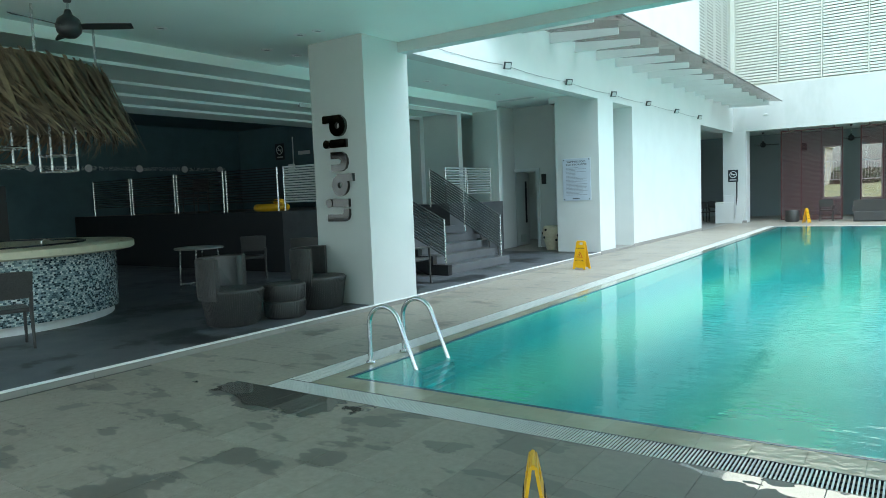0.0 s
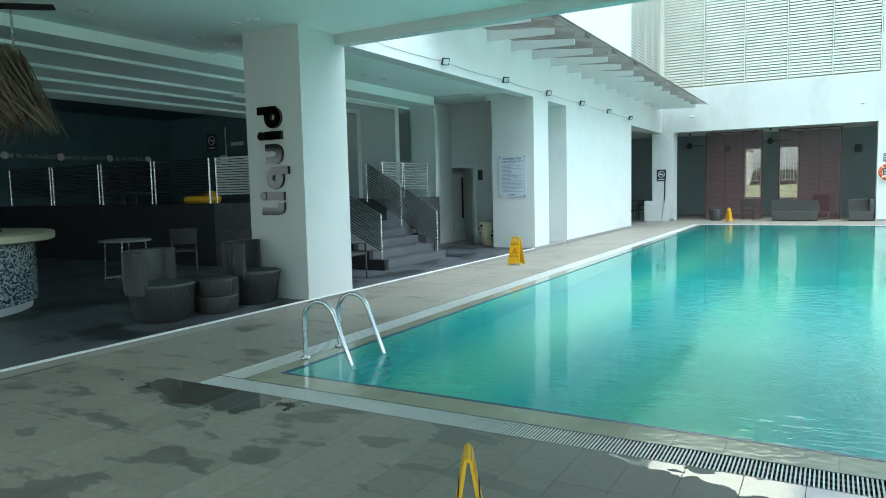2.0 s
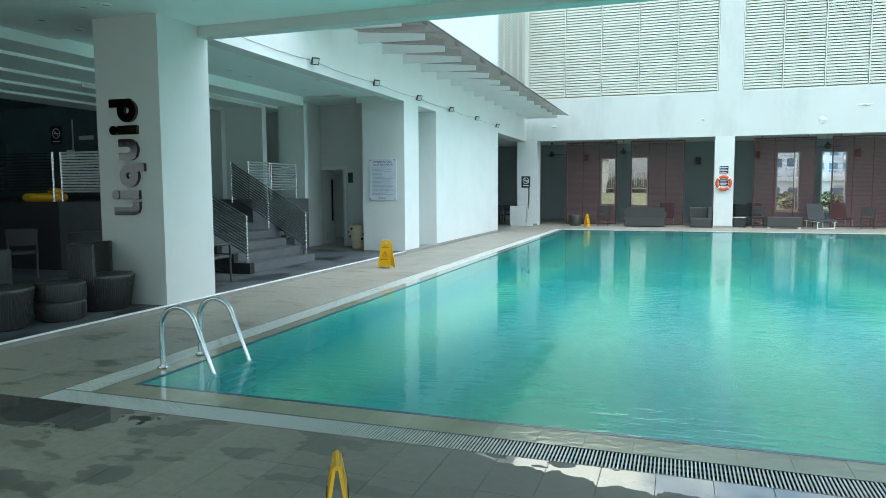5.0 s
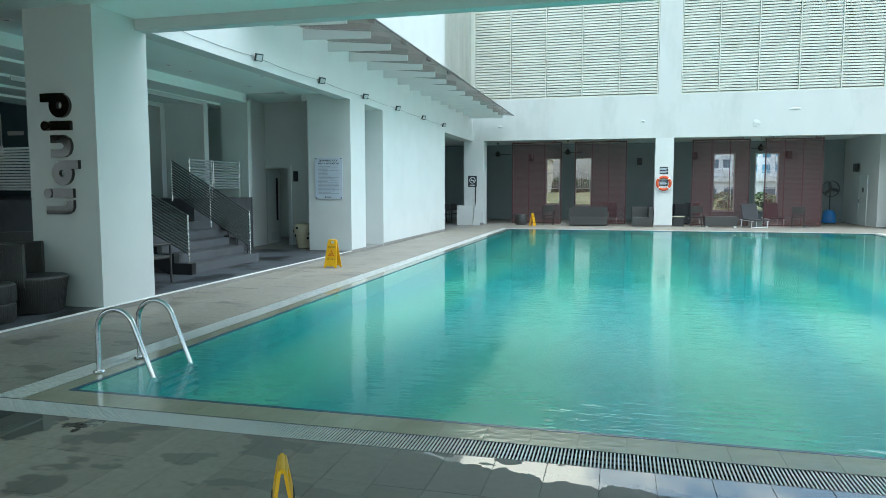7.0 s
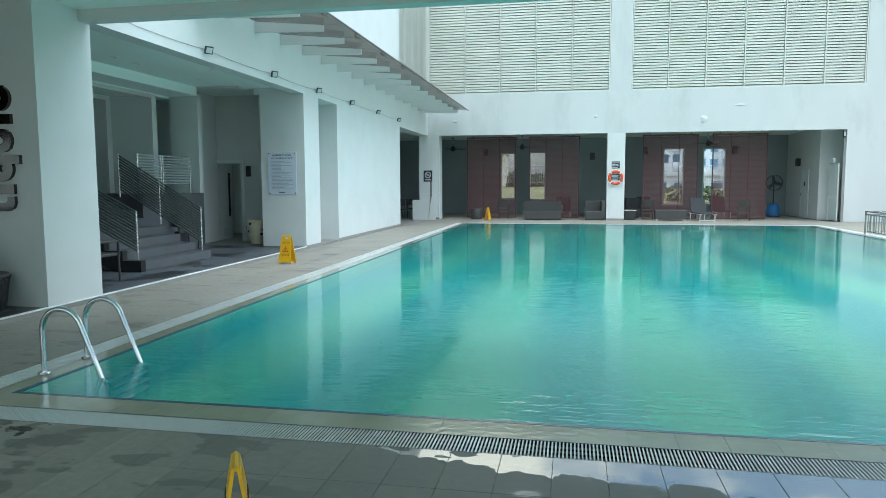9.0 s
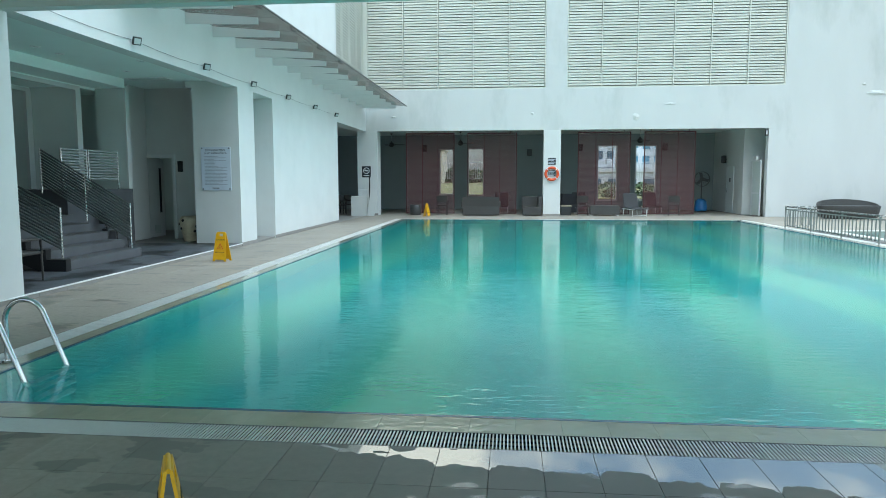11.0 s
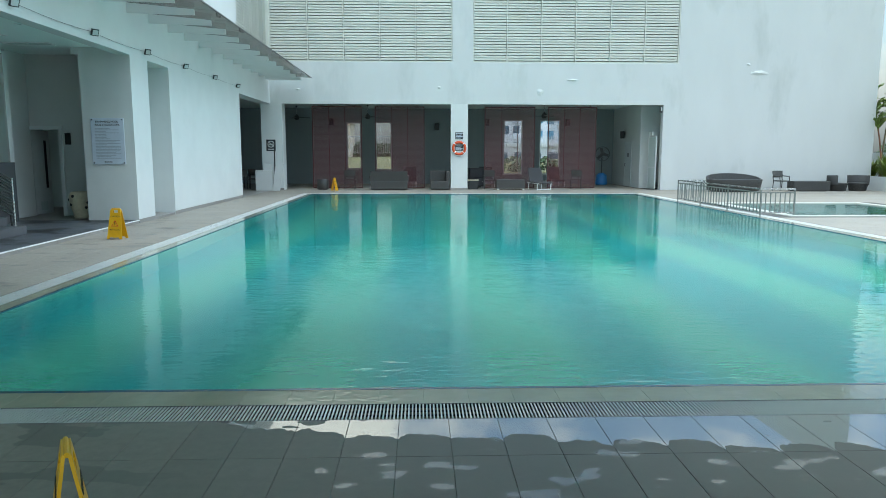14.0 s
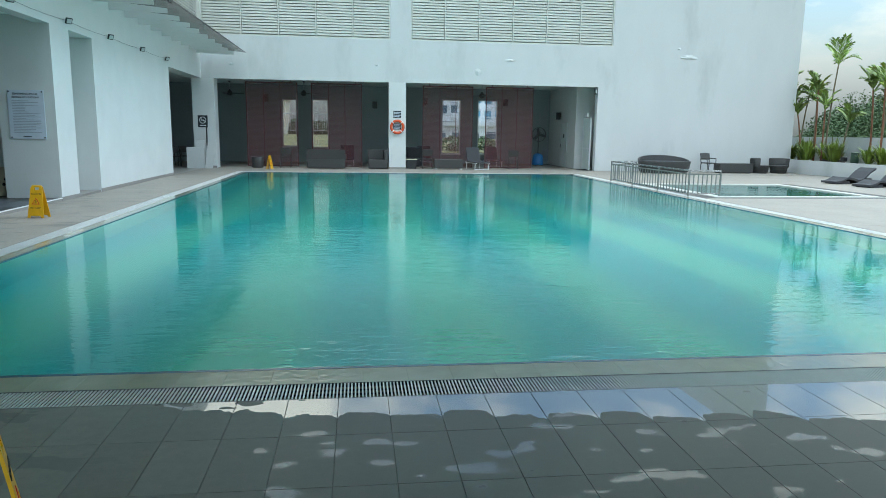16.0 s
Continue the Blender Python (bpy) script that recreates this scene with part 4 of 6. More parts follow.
part("letter_shape", extrude_outline([(-0.42, 1.28), (-0.09, 1.28), (-0.03, 1.31), (0.0, 1.37), (0.0, 1.46), (-0.10, 1.46), (-0.10, 1.41), (-0.13, 1.385), (-0.42, 1.385)], -0.05, 'y'), MIRROR, sign)


# ---- pool ladder ----
ladder = thing("pool_ladder", "polished steel pool ladder with two arched handrails", "ladder", pose(-4.42, 5.06, 0))
for k in (0.0, 0.53):
    arc = [(0, k, 0.0), (0, k, 0.37)]
    for i in range(1, 13):
        a = math.pi - (math.pi - 0.30) * i / 12
        arc.append((0.19 + 0.19 * math.cos(a), k, 0.37 + 0.19 * math.sin(a)))
    arc += [(0.56, k, -0.04), (0.60, k, -0.25), (0.60, k, -1.05)]
    soft(part("handrail", tube(arc, 0.0235, 14), CHROME, ladder), 60)
    part("base_flange", lathe([(0.0, 0.016), (0.045, 0.014), (0.052, 0.0), (0.0, 0.0)], 20), CHROME, ladder, at=pose(0, k, 0))
for z in (-0.06, -0.30, -0.54, -0.78):
    part("rung", bevelled(0.57, 0.65, 0.02, 0.51, z - 0.02, z + 0.02, 0.008), SIGN_WHITE, ladder)


# ---- caution signs ----
def caution_sign(m, printed=True):
    t = thing("wet_floor_sign", "yellow folding plastic wet floor sign standing on the deck", "sign", m, "wet floor signs")
    for s in (-1, 1):
        bm = bmesh.new()
        # panel in four plates round the grip opening
        for poly in ([(-0.155, 0.0), (-0.105, 0.0), (-0.095, 0.035), (0.095, 0.035), (0.105, 0.0), (0.155, 0.0), (0.111, 0.535), (-0.111, 0.535)],
                     [(-0.111, 0.535), (-0.055, 0.535), (-0.05, 0.59), (-0.106, 0.59)], [(0.055, 0.535), (0.111, 0.535), (0.106, 0.59), (0.05, 0.59)],
                     [(-0.106, 0.59), (0.106, 0.59), (0.085, 0.62), (-0.085, 0.62)]):
            lo = [bm.verts.new((x, -0.006, z)) for x, z in poly]
            hi = [bm.verts.new((x, 0.006, z)) for x, z in poly]
            bm.faces.new(lo)
            bm.faces.new(hi)
            for i in range(len(poly)):
                j = (i + 1) % len(poly)
                bm.faces.new((lo[i], lo[j], hi[j], hi[i]))
        p = part("panel", bm, YELLOW, t)
        p.matrix_basis = pose(0, 0, 0.572) @ pose(0, 0, 0, s * -9.6) @ pose(0, s * -0.010, -0.572, 0, 0, 0 if s > 0 else 180) @ Matrix.Diagonal((0.95, 1, 0.922, 1))
        if printed:
            words("CAUTION", 0.042, INK, p, pose(0, -0.0072, 0.46, 90, 0, 0))
            words("WET FLOOR", 0.036, INK, p, pose(0, -0.0072, 0.19, 90, 0, 0))
            tri = extrude_outline([(-0.075, 0.26), (0.075, 0.26), (0.0, 0.39)], -0.003, 'y')
            w = part("warning_triangle", tri, RED, p, "red warning triangle")
            w.matrix_basis = pose(0, -0.0062, 0)
            part("triangle_field", extrude_outline([(-0.052, 0.273), (0.052, 0.273), (0.0, 0.364)], -0.003, 'y'), YELLOW, w, at=pose(0, -0.0032, 0))
            part("slip_mark", boxes((-0.004, 0.012, -0.0075, -0.0064, 0.30, 0.33), (-0.025, 0.02, -0.0075, -0.0064, 0.285, 0.293), (-0.008, 0.002, -0.0075, -0.0064, 0.335, 0.345)), INK, w)
    part("hinge", tube([(-0.08, 0, 0.573), (0.08, 0, 0.573)], 0.010, 10), YELLOW, t)
    return t


cs = caution_sign(pose(-1.22, 2.32, 0, 0, 0, 27.5 + 90))
copy_thing(cs, pose(-5.66, 13.05, 0, 0, 0, -8))
copy_thing(cs, pose(-3.6, 29.55, 0, 0, 0, 75))


# ---- stairs and rails ----
stairs = thing("staircase", "grey painted stairs up to the raised bar level", "stairs", pose(-7.45, 10.95, PZ), kind="")
NR = 8
RH = (LZ - PZ) / NR
for i in range(NR - 1):
    x1 = -0.352 * i
    s_bm = bevelled(-2.479, x1, 0.0, 2.32, RH * i + (0.001 if i else 0), RH * (i + 1), 0.006, 1)
    part("step", s_bm, MID_GREY, stairs)
outline = [(0.04, 0.0)]
for i in range(NR - 1):
    outline += [(0.04 - 0.352 * i, RH * (i + 1) + 0.035), (0.04 - 0.352 * (i + 1), RH * (i + 1) + 0.035)]
outline += [(0.04 - 0.352 * (NR - 1), RH * (NR - 3)), (-0.45, 0.0)]
part("stringer", extrude_outline(outline, 0.135, 'y'), BLACK, stairs, "black stepped stringer", at=pose(0, -0.14, 0))


RAIL_STEEL = surface("satin_rail_steel", (0.15, 0.165, 0.165), 0.35, 0.08, 14.0, 0.0, 60.0, metal=0.7)
PALE_STEEL = surface("pale_rail_paint", (0.34, 0.37, 0.37), 0.4, 0.08, 14.0, 0.0, 60.0)


def slat_rail(name, label, pts, posts, h, gap, n, material, slat_r=0.014):
    """A rail between two base points with n flat slats and upright posts."""
    t = thing(name, label, "railing")
    a, c = Vector(pts[0]), Vector(pts[1])
    for f in posts:
        p = a.lerp(c, f)
        part("post", tube([p, p + Vector((0, 0, h))], 0.019, 10), STEEL, t)
    for i in range(n):
        z = Vector((0, 0, h - 0.02 - (h - gap) * i / (n - 1)))
        part("slat", tube([a + z, c + z], slat_r, 6), material, t)
    return t


slat_rail("stair_railing", "sloping steel stair railing with close parallel slats", [(-7.66, 11.1, PZ + RH), (-9.95, 11.1, LZ)], (0, 0.5, 1), 0.90, 0.20, 13, RAIL_STEEL, 0.019)
slat_rail("stair_railing", "sloping steel stair railing with close parallel slats", [(-7.6, 13.17, PZ + RH), (-9.45, 13.17, LZ - 0.06)], (0, 0.5, 1), 0.90, 0.20, 13, RAIL_STEEL, 0.019)
slat_rail("landing_railing", "level steel slat railing on the stair landing", [(-9.1, 13.30, LZ), (-9.1, 14.15, LZ)], (0, 1), 0.86, 0.25, 11, PALE_STEEL, 0.018)
slat_rail("landing_railing", "level steel slat railing on the stair landing", [(-9.1, 14.22, LZ), (-9.1, 15.34, LZ)], (0, 1), 0.86, 0.25, 11, PALE_STEEL, 0.018)
slat_rail("landing_railing", "bright steel slat railing along the landing edge", [(-11.3, 10.36, LZ), (-9.97, 10.36, LZ)], (0, 1), 0.96, 0.22, 15, ALU, 0.019)
px = [-19.05, -17.15, -15.2, -13.3, -11.45]
for a, b in zip(px, px[1:]):
    slat_rail("bar_railing", "dark slat railing with bright steel posts on the raised level", [(a + 0.06, 10.36, LZ), (b - 0.06, 10.36, LZ)], (0, 1), 0.96, 0.25, 13, DARK_METAL)

# yellow swim ring on the raised edge
ring = thing("swim_ring", "inflated yellow swim ring lying on the black ledge", "swim ring", pose(-12.1, 10.68, LZ))
soft(part("tube", tube([(0.36 * math.cos(2 * math.pi * k / 28), 0.28 * math.sin(2 * math.pi * k / 28), 0.085) for k in range(28)], 0.085, 12, True), YELLOW, ring), 80)
soft(part("headrest", lathe([(0.0, 0.0), (0.10, 0.02), (0.13, 0.08), (0.10, 0.14), (0.0, 0.16)], 16), YELLOW, ring, at=pose(0.12, 0.12, 0.12)), 80)

# ---- bar: mosaic counter, thatch roof, racks ----
bar = thing("bar_counter", "round bar counter faced with glass mosaic under a cream top", "bar counter", pose(-11.04, 4.15, PZ))
bm = bmesh.new()
seg = 72
uv = bm.loops.layers.uv.new("UVMap")
lo = [bm.verts.new((1.9 * math.cos(2 * math.pi * k / seg), 1.9 * math.sin(2 * math.pi * k / seg), 0.12)) for k in range(seg)]
hi = [bm.verts.new((1.9 * math.cos(2 * math.pi * k / seg), 1.9 * math.sin(2 * math.pi * k / seg), 0.95)) for k in range(seg)]
for k in range(seg):
    f = bm.faces.new((lo[k], lo[(k + 1) % seg], hi[(k + 1) % seg], hi[k]))
    f.smooth = True
    u0, u1 = 1.9 * 2 * math.pi * k / seg, 1.9 * 2 * math.pi * (k + 1) / seg
    for loop, (u, v) in zip(f.loops, ((u0, 0), (u1, 0), (u1, 0.83), (u0, 0.83))):
        loop[uv].uv = (u, v)
part("mosaic_face", bm, MOSAIC, bar, "shimmering blue-grey glass mosaic")
soft(part("plinth", lathe([(1.2, 0.0), (1.82, 0.0), (1.82, 0.12), (1.2, 0.12)], 60), ALU, bar))
soft(part("counter_top", lathe([(1.45, 0.95), (2.13, 0.95), (2.16, 0.97), (2.16, 1.05), (2.14, 1.065), (1.45, 1.065)], 72), TIMBER_CREAM, bar, "cream stone counter top"))
soft(part("worktop", lathe([(0.0, 0.80), (1.5, 0.80), (1.5, 1.085), (1.42, 1.085), (1.42, 0.86), (0.0, 0.86)], 60), BLACK, bar, "black inner worktop"))
soft(part("tap", tube([(1.1, 0.5, 0.86), (1.1, 0.5, 1.12), (1.16, 0.54, 1.15), (1.24, 0.6, 1.12)], 0.012, 8), CHROME, bar))
part("back_cabinet", boxes((-1.6, -1.0, -1.0, 1.0, 0.0, 1.95)), BLACK, bar)

hut = thing("thatch_canopy", "shaggy dried palm thatch roof hung over the bar", "thatch roof", pose(-9.7, 3.7, 0))
random.seed(11)
bm = bmesh.new()
for row, (zr0, rr0, ln, cnt) in enumerate(((3.37, 1.64, 0.98, 230), (3.30, 1.67, 0.90, 220), (3.10, 1.70, 0.74, 220), (2.88, 1.72, 0.52, 220))):
    for i in range(cnt):
        a = 2 * math.pi * (i + random.random()) / cnt
        l = ln * random.uniform(0.75, 1.2)
        da = random.uniform(0.02, 0.24) + 0.06 * row
        w = random.uniform(0.010, 0.030)
        r0 = rr0 + random.uniform(-0.03, 0.05)
        r1 = r0 + (0.14 + 0.09 * row) * l + random.uniform(-0.04, 0.10)
        z0 = zr0 + random.uniform(-0.03, 0.02)
        z1 = z0 - l * 0.88
        p0 = Vector((r0 * math.cos(a), r0 * math.sin(a), z0))
        p1 = Vector(((r0 * 0.5 + r1 * 0.5 + 0.04) * math.cos(a + da * 0.45), (r0 * 0.5 + r1 * 0.5 + 0.04) * math.sin(a + da * 0.45), (z0 + z1) / 2))
        p2 = Vector((r1 * math.cos(a + da), r1 * math.sin(a + da), z1))
        s = Vector((-math.sin(a), math.cos(a), 0.0)) * w
        v = [bm.verts.new(q) for q in (p0 - s, p0 + s, p1 + s, p1 - s, p2 + s * 0.15, p2 - s * 0.15)]
        bm.faces.new(v[:4])
        bm.faces.new((v[3], v[2], v[4], v[5]))
tagged(part("thatch", bm, THATCH, hut), kind="stuff")
soft(part("thatch_base", lathe([(1.52, 3.37), (1.61, 3.36), (1.72, 2.72), (1.64, 2.72)], 48), THATCH, hut))
for a in range(8):
    q = math.radians(a * 45 + 8)
    part("hanger", tube([(1.56 * math.cos(q), 1.56 * math.sin(q), 3.25), (1.56 * math.cos(q), 1.56 * math.sin(q), 3.9 if 1.56 * math.cos(q) > 0.7 else 3.68)], 0.016, 8), STEEL, hut)
rack = thing("glass_rack", "bright steel tube glass racks hung under the thatch", "rack", pose(-9.7, 3.7, 0))
for (ax, ay), (bx, by), dx, z0 in (((0.95, -1.5), (1.22, 0.22), -0.4, 2.14), ((0.70, 0.72), (0.82, 0.98), -0.3, 2.10)):
    quad = [(ax, ay), (bx, by), (bx + dx, by), (ax + dx, ay)]
    for x, y in quad:
        part("upright", tube([(x, y, z0), (x, y, 2.95)], 0.014, 8), STEEL, rack)
    for z in (z0, z0 + 0.20):
        part("shelf_frame", tube([(x, y, z) for x, y in quad], 0.014, 8, True), STEEL, rack)

# mosaic band and fittings on the dark wall
bm = bmesh.new()
uv = bm.loops.layers.uv.new("UVMap")
f = bm.faces.new([bm.verts.new(p) for p in ((-19.985, -2, 2.74), (-19.985, 15.6, 2.74), (-19.985, 15.6, 2.86), (-19.985, -2, 2.86))])
for loop, q in zip(f.loops, ((0, 0), (17.6, 0), (17.6, 0.12), (0, 0.12))):
    loop[uv].uv = q
tagged(part("mosaic_band", bm, MOSAIC), "narrow pale mosaic band along the dark wall", "trim", kind="structure")
disc = tagged(part("wall_disc", lathe([(0, 0.05), (0.09, 0.05), (0.11, 0.02), (0.11, 0.0), (0, 0.0)], 20), SIGN_WHITE, at=pose(-19.985, 9.2, 2.8, 0, 90, 0)), "round white disc lamp on the mosaic band", "wall lamp", "wall discs")
for y in (10.8, 12.4, 14.0, 15.4):
    copy_thing(disc, pose(-19.985, y, 2.8, 0, 90, 0))


def no_smoking(m, s, label):
    t = thing("no_smoking_sign", label, "sign", m)
    part("plate", bevelled(-0.20 * s, 0.20 * s, -0.012, 0, -0.25 * s, 0.25 * s, 0.003, 1), SIGN_DARK, t)
    part("ring", tube([(0.13 * s * math.cos(2 * math.pi * k / 28), -0.014, 0.05 * s + 0.13 * s * math.sin(2 * math.pi * k / 28)) for k in range(28)], 0.013 * s, 6, True), SIGN_WHITE, t)
    part("bar", tube([(-0.09 * s, -0.014, 0.14 * s), (0.09 * s, -0.014, -0.04 * s)], 0.011 * s, 6), SIGN_WHITE, t)
    part("cigarette", boxes((-0.09 * s, 0.09 * s, -0.016, -0.012, 0.035 * s, 0.065 * s)), SIGN_WHITE, t)
    part("text_line", boxes((-0.13 * s, 0.13 * s, -0.016, -0.012, -0.185 * s, -0.15 * s)), SIGN_WHITE, t)
    return t


no_smoking(pose(-6.45, FY - 0.002, 1.95), 1.0, "black and white no smoking sign on the column")
no_smoking(pose(-17.9, 16.29, 3.3), 1.1, "small no smoking sign on the dark wall")
nt2 = thing("notice_plate", "small white notice plate on the dark wall", "sign", pose(-16.75, 16.29, 3.2))
part("plate", bevelled(-0.28, 0.28, -0.015, 0, -0.06, 0.06, 0.003, 1), SIGN_WHITE, nt2)
nt3 = thing("switch_box", "pale electrical switch box with a conduit", "switch box", pose(-17.35, 16.29, 2.75))
part("box", bevelled(-0.14, 0.14, -0.05, 0, -0.16, 0.10, 0.01), SIGN_WHITE, nt3)
part("conduit", tube([(0.1, -0.02, 0.1), (0.1, -0.02, 1.0)], 0.02, 8), SIGN_WHITE, nt3)


# ---- ceiling fans, downlights ----
def ceiling_fan(m, drop=0.28, rot=0):
    t = thing("ceiling_fan", "dark bronze three-blade ceiling fan at rest", "fan", m, "ceiling fans")
    part("rod", tube([(0, 0, 0), (0, 0, -drop)], 0.014, 8), STEEL, t)
    soft(part("ceiling_cup", lathe([(0.0, 0.0), (0.06, 0.0), (0.035, -0.07), (0.0, -0.08)], 18), DARK_METAL, t))
    soft(part("motor", lathe([(0.0, -drop + 0.06), (0.03, -drop + 0.05), (0.045, -drop), (0.11, -drop - 0.05), (0.135, -drop - 0.12), (0.12, -drop - 0.19), (0.07, -drop - 0.24), (0.0, -drop - 0.25)], 24), DARK_METAL, t), 50)
    for k in range(3):
        bl = bmesh.new()
        n = 8
        rows = []
        for i in range(n + 1):
            r = 0.1 + 0.56 * i / n
            w = 0.048 + 0.012 * math.sin(i / n * 3)
            rows.append([bl.verts.new((r, -w, 0.014)), bl.verts.new((r, w * (0.9 if i < n else 0.5), -0.018)), bl.verts.new((r, w * (0.9 if i < n else 0.5), -0.010)), bl.verts.new((r, -w, 0.022))])
        for a, c in zip(rows, rows[1:]):
            for j in range(4):
                bl.faces.new((a[j], a[(j + 1) % 4], c[(j + 1) % 4], c[j]))
        bl.faces.new(rows[0])
        bl.faces.new(rows[-1])
        part("blade", bl, DARK_METAL, t, at=pose(0, 0, -drop - 0.13, 0, 0, rot + 120 * k))
    return t


ceiling_fan(pose(-7.593, 4.027, 3.9), 0.20, 42)
ff = ceiling_fan(pose(-6.1, 35.2, 3.95), 0.45, 10)
for x, y, r in ((-2.49, 34.2, 0), (5.92, 32.9, 25)):
    copy_thing(ff, pose(x, y, 3.95, 0, 0, r))


def downlight(m):
    t = thing("downlight", "small round recessed ceiling light, unlit", "ceiling light", m, "recessed ceiling lights")
    soft(part("trim_ring", lathe([(0.045, 0.002), (0.05, -0.012), (0.085, -0.008), (0.09, 0.0)], 24), ALU, t))
    part("lens", lathe([(0.0, -0.004), (0.045, -0.004), (0.045, 0.002), (0.0, 0.002)], 20), LAMP_GLASS, t)
    return t


dl = downlight(pose(-8.12, 5.49, 3.9))
for x, y, z in ((-8.17, 7.30, 3.9), (-6.78, 6.99, 3.9), (-7.12, 6.98, 3.9), (-8.16, 7.89, 3.9), (-8.36, 11.69, 3.95), (-8.38, 12.39, 3.95), (-7.3, 13.3, 3.95), (-8.3, 14.5, 3.95)):
    copy_thing(dl, pose(x, y, z))
vent = thing("ceiling_vent", "long slotted ceiling air vent in the lobby", "vent", pose(-8.4, 15.6, 3.95))
part("frame", boxes((-0.5, 0.5, -0.17, -0.14, -0.015, 0), (-0.5, 0.5, 0.14, 0.17, -0.015, 0), (-0.5, -0.47, -0.14, 0.14, -0.015, 0), (0.47, 0.5, -0.14, 0.14, -0.015, 0)), ALU, vent)
for i in range(6):
    part("slat", boxes((-0.47, 0.47, -0.12 + i * 0.045, -0.105 + i * 0.045, -0.012, -0.002)), GREY_WALL, vent)

# ---- lobby door, pot ----
door = thing("door_1", "white lobby door standing open with a dark glazed strip", "door", pose(-9.53, 17.3, PZ), kind="structure")
part("door_frame", boxes((-0.09, 0.0, -0.03, 0.2, 0, 2.19), (0.76, 0.85, -0.03, 0.2, 0, 2.19), (0.0, 0.76, -0.03, 0.2, 2.10, 2.19)), DOOR, door)
leaf = part("door_leaf", bevelled(0.0, 0.74, 0.0, 0.045, 0.01, 2.09, 0.004, 1), DOOR, door)
leaf.matrix_basis = pose(0.01, 0.16, 0, 0, 0, 88)
part("glazing", boxes((0.50, 0.60, -0.004, 0.049, 0.65, 1.85)), BLACK, leaf, "narrow dark glass strip")
part("kick_grille", boxes((0.22, 0.50, -0.006, 0.0, 0.10, 0.32)), GREY_WALL, leaf)
pot = thing("garden_pot", "tall cream ceramic pot with dark cut-out holes", "pot", pose(-8.0, 16.62, PZ))
soft(part("body", lathe([(0.0, 0.0), (0.17, 0.0), (0.20, 0.12), (0.265, 0.40), (0.275, 0.52), (0.24, 0.60), (0.20, 0.63), (0.18, 0.62), (0.22, 0.5), (0.0, 0.4)], 32), VASE, pot), 60)
random.seed(8)
for i in range(26):
    a = random.uniform(0, 2 * math.pi)
    z = random.uniform(0.15, 0.55)
    r = 0.203 + 0.072 * min(1, max(0, (z - 0.12) / 0.3))
    part("hole", lathe([(0, 0.012), (0.034, 0.008), (0.037, -0.01), (0, -0.01)], 8), BLACK, pot, at=pose(r * math.cos(a), r * math.sin(a), z) @ pose(0, 0, 0, 0, 0, math.degrees(a)) @ pose(0, 0, 0, 0, 84, 0))
sw = thing("wall_switch", "small dark wall panel beside the door", "switch", pose(-8.55, 17.3, 1.95))
part("plate", bevelled(-0.07, 0.07, -0.025, 0, -0.14, 0.14, 0.006), DARK_METAL, sw)


# ---- furniture ----
def barrel_chair(m, label, group="rattan barrel chairs"):
    t = thing("barrel_chair", label, "chair", m, group)
    soft(part("seat_base", lathe([(0.0, 0.0), (0.265, 0.0), (0.285, 0.02), (0.335, 0.40), (0.35, 0.45), (0.335, 0.475), (0.0, 0.485)], 40), RATTAN, t), 50)
    bm = lathe([(0.27, 0.38), (0.37, 0.36), (0.375, 0.88), (0.36, 0.90), (0.30, 0.90), (0.285, 0.885)], 26, 0, 180)
    bmesh.ops.holes_fill(bm, edges=list(bm.edges))
    soft(part("backrest", bm, RATTAN, t), 45)
    wv = bmesh.new()
    for k in range(84):
        a = 2 * math.pi * k / 84
        tube([(0.288 * math.cos(a), 0.288 * math.sin(a), 0.02), (0.336 * math.cos(a), 0.336 * math.sin(a), 0.39), (0.353 * math.cos(a), 0.353 * math.sin(a), 0.45)], 0.0036, 4, False, wv)
    tagged(part("weave_ribs", wv, RATTAN, t), kind="stuff")
    wb = bmesh.new()
    for k in range(50):
        a = radians(3 + 174 * k / 49)
        tube([(0.278 * math.cos(a), 0.278 * math.sin(a), 0.49), (0.286 * math.cos(a), 0.286 * math.sin(a), 0.88)], 0.0036, 4, False, wb)
        tube([(0.372 * math.cos(a), 0.372 * math.sin(a), 0.40), (0.377 * math.cos(a), 0.377 * math.sin(a), 0.88)], 0.0036, 4, False, wb)
    tagged(part("back_ribs", wb, RATTAN, t), kind="stuff")
    return t


def rattan_stool(m, label):
    t = thing("rattan_stool", label, "stool", m)
    soft(part("lower_drum", lathe([(0.0, 0.0), (0.245, 0.0), (0.265, 0.02), (0.275, 0.21), (0.265, 0.225), (0.0, 0.225)], 36), RATTAN, t), 50)
    soft(part("upper_drum", lathe([(0.0, 0.232), (0.265, 0.232), (0.275, 0.245), (0.28, 0.43), (0.265, 0.45), (0.23, 0.452), (0.21, 0.44), (0.0, 0.44)], 36), RATTAN, t), 50)
    wv = bmesh.new()
    for k in range(72):
        a = 2 * math.pi * k / 72
        tube([(0.268 * math.cos(a), 0.268 * math.sin(a), 0.02), (0.278 * math.cos(a), 0.278 * math.sin(a), 0.21)], 0.0033, 4, False, wv)
        tube([(0.278 * math.cos(a), 0.278 * math.sin(a), 0.245), (0.283 * math.cos(a), 0.283 * math.sin(a), 0.43)], 0.0033, 4, False, wv)
    tagged(part("weave_ribs", wv, RATTAN, t), kind="stuff")
    return t


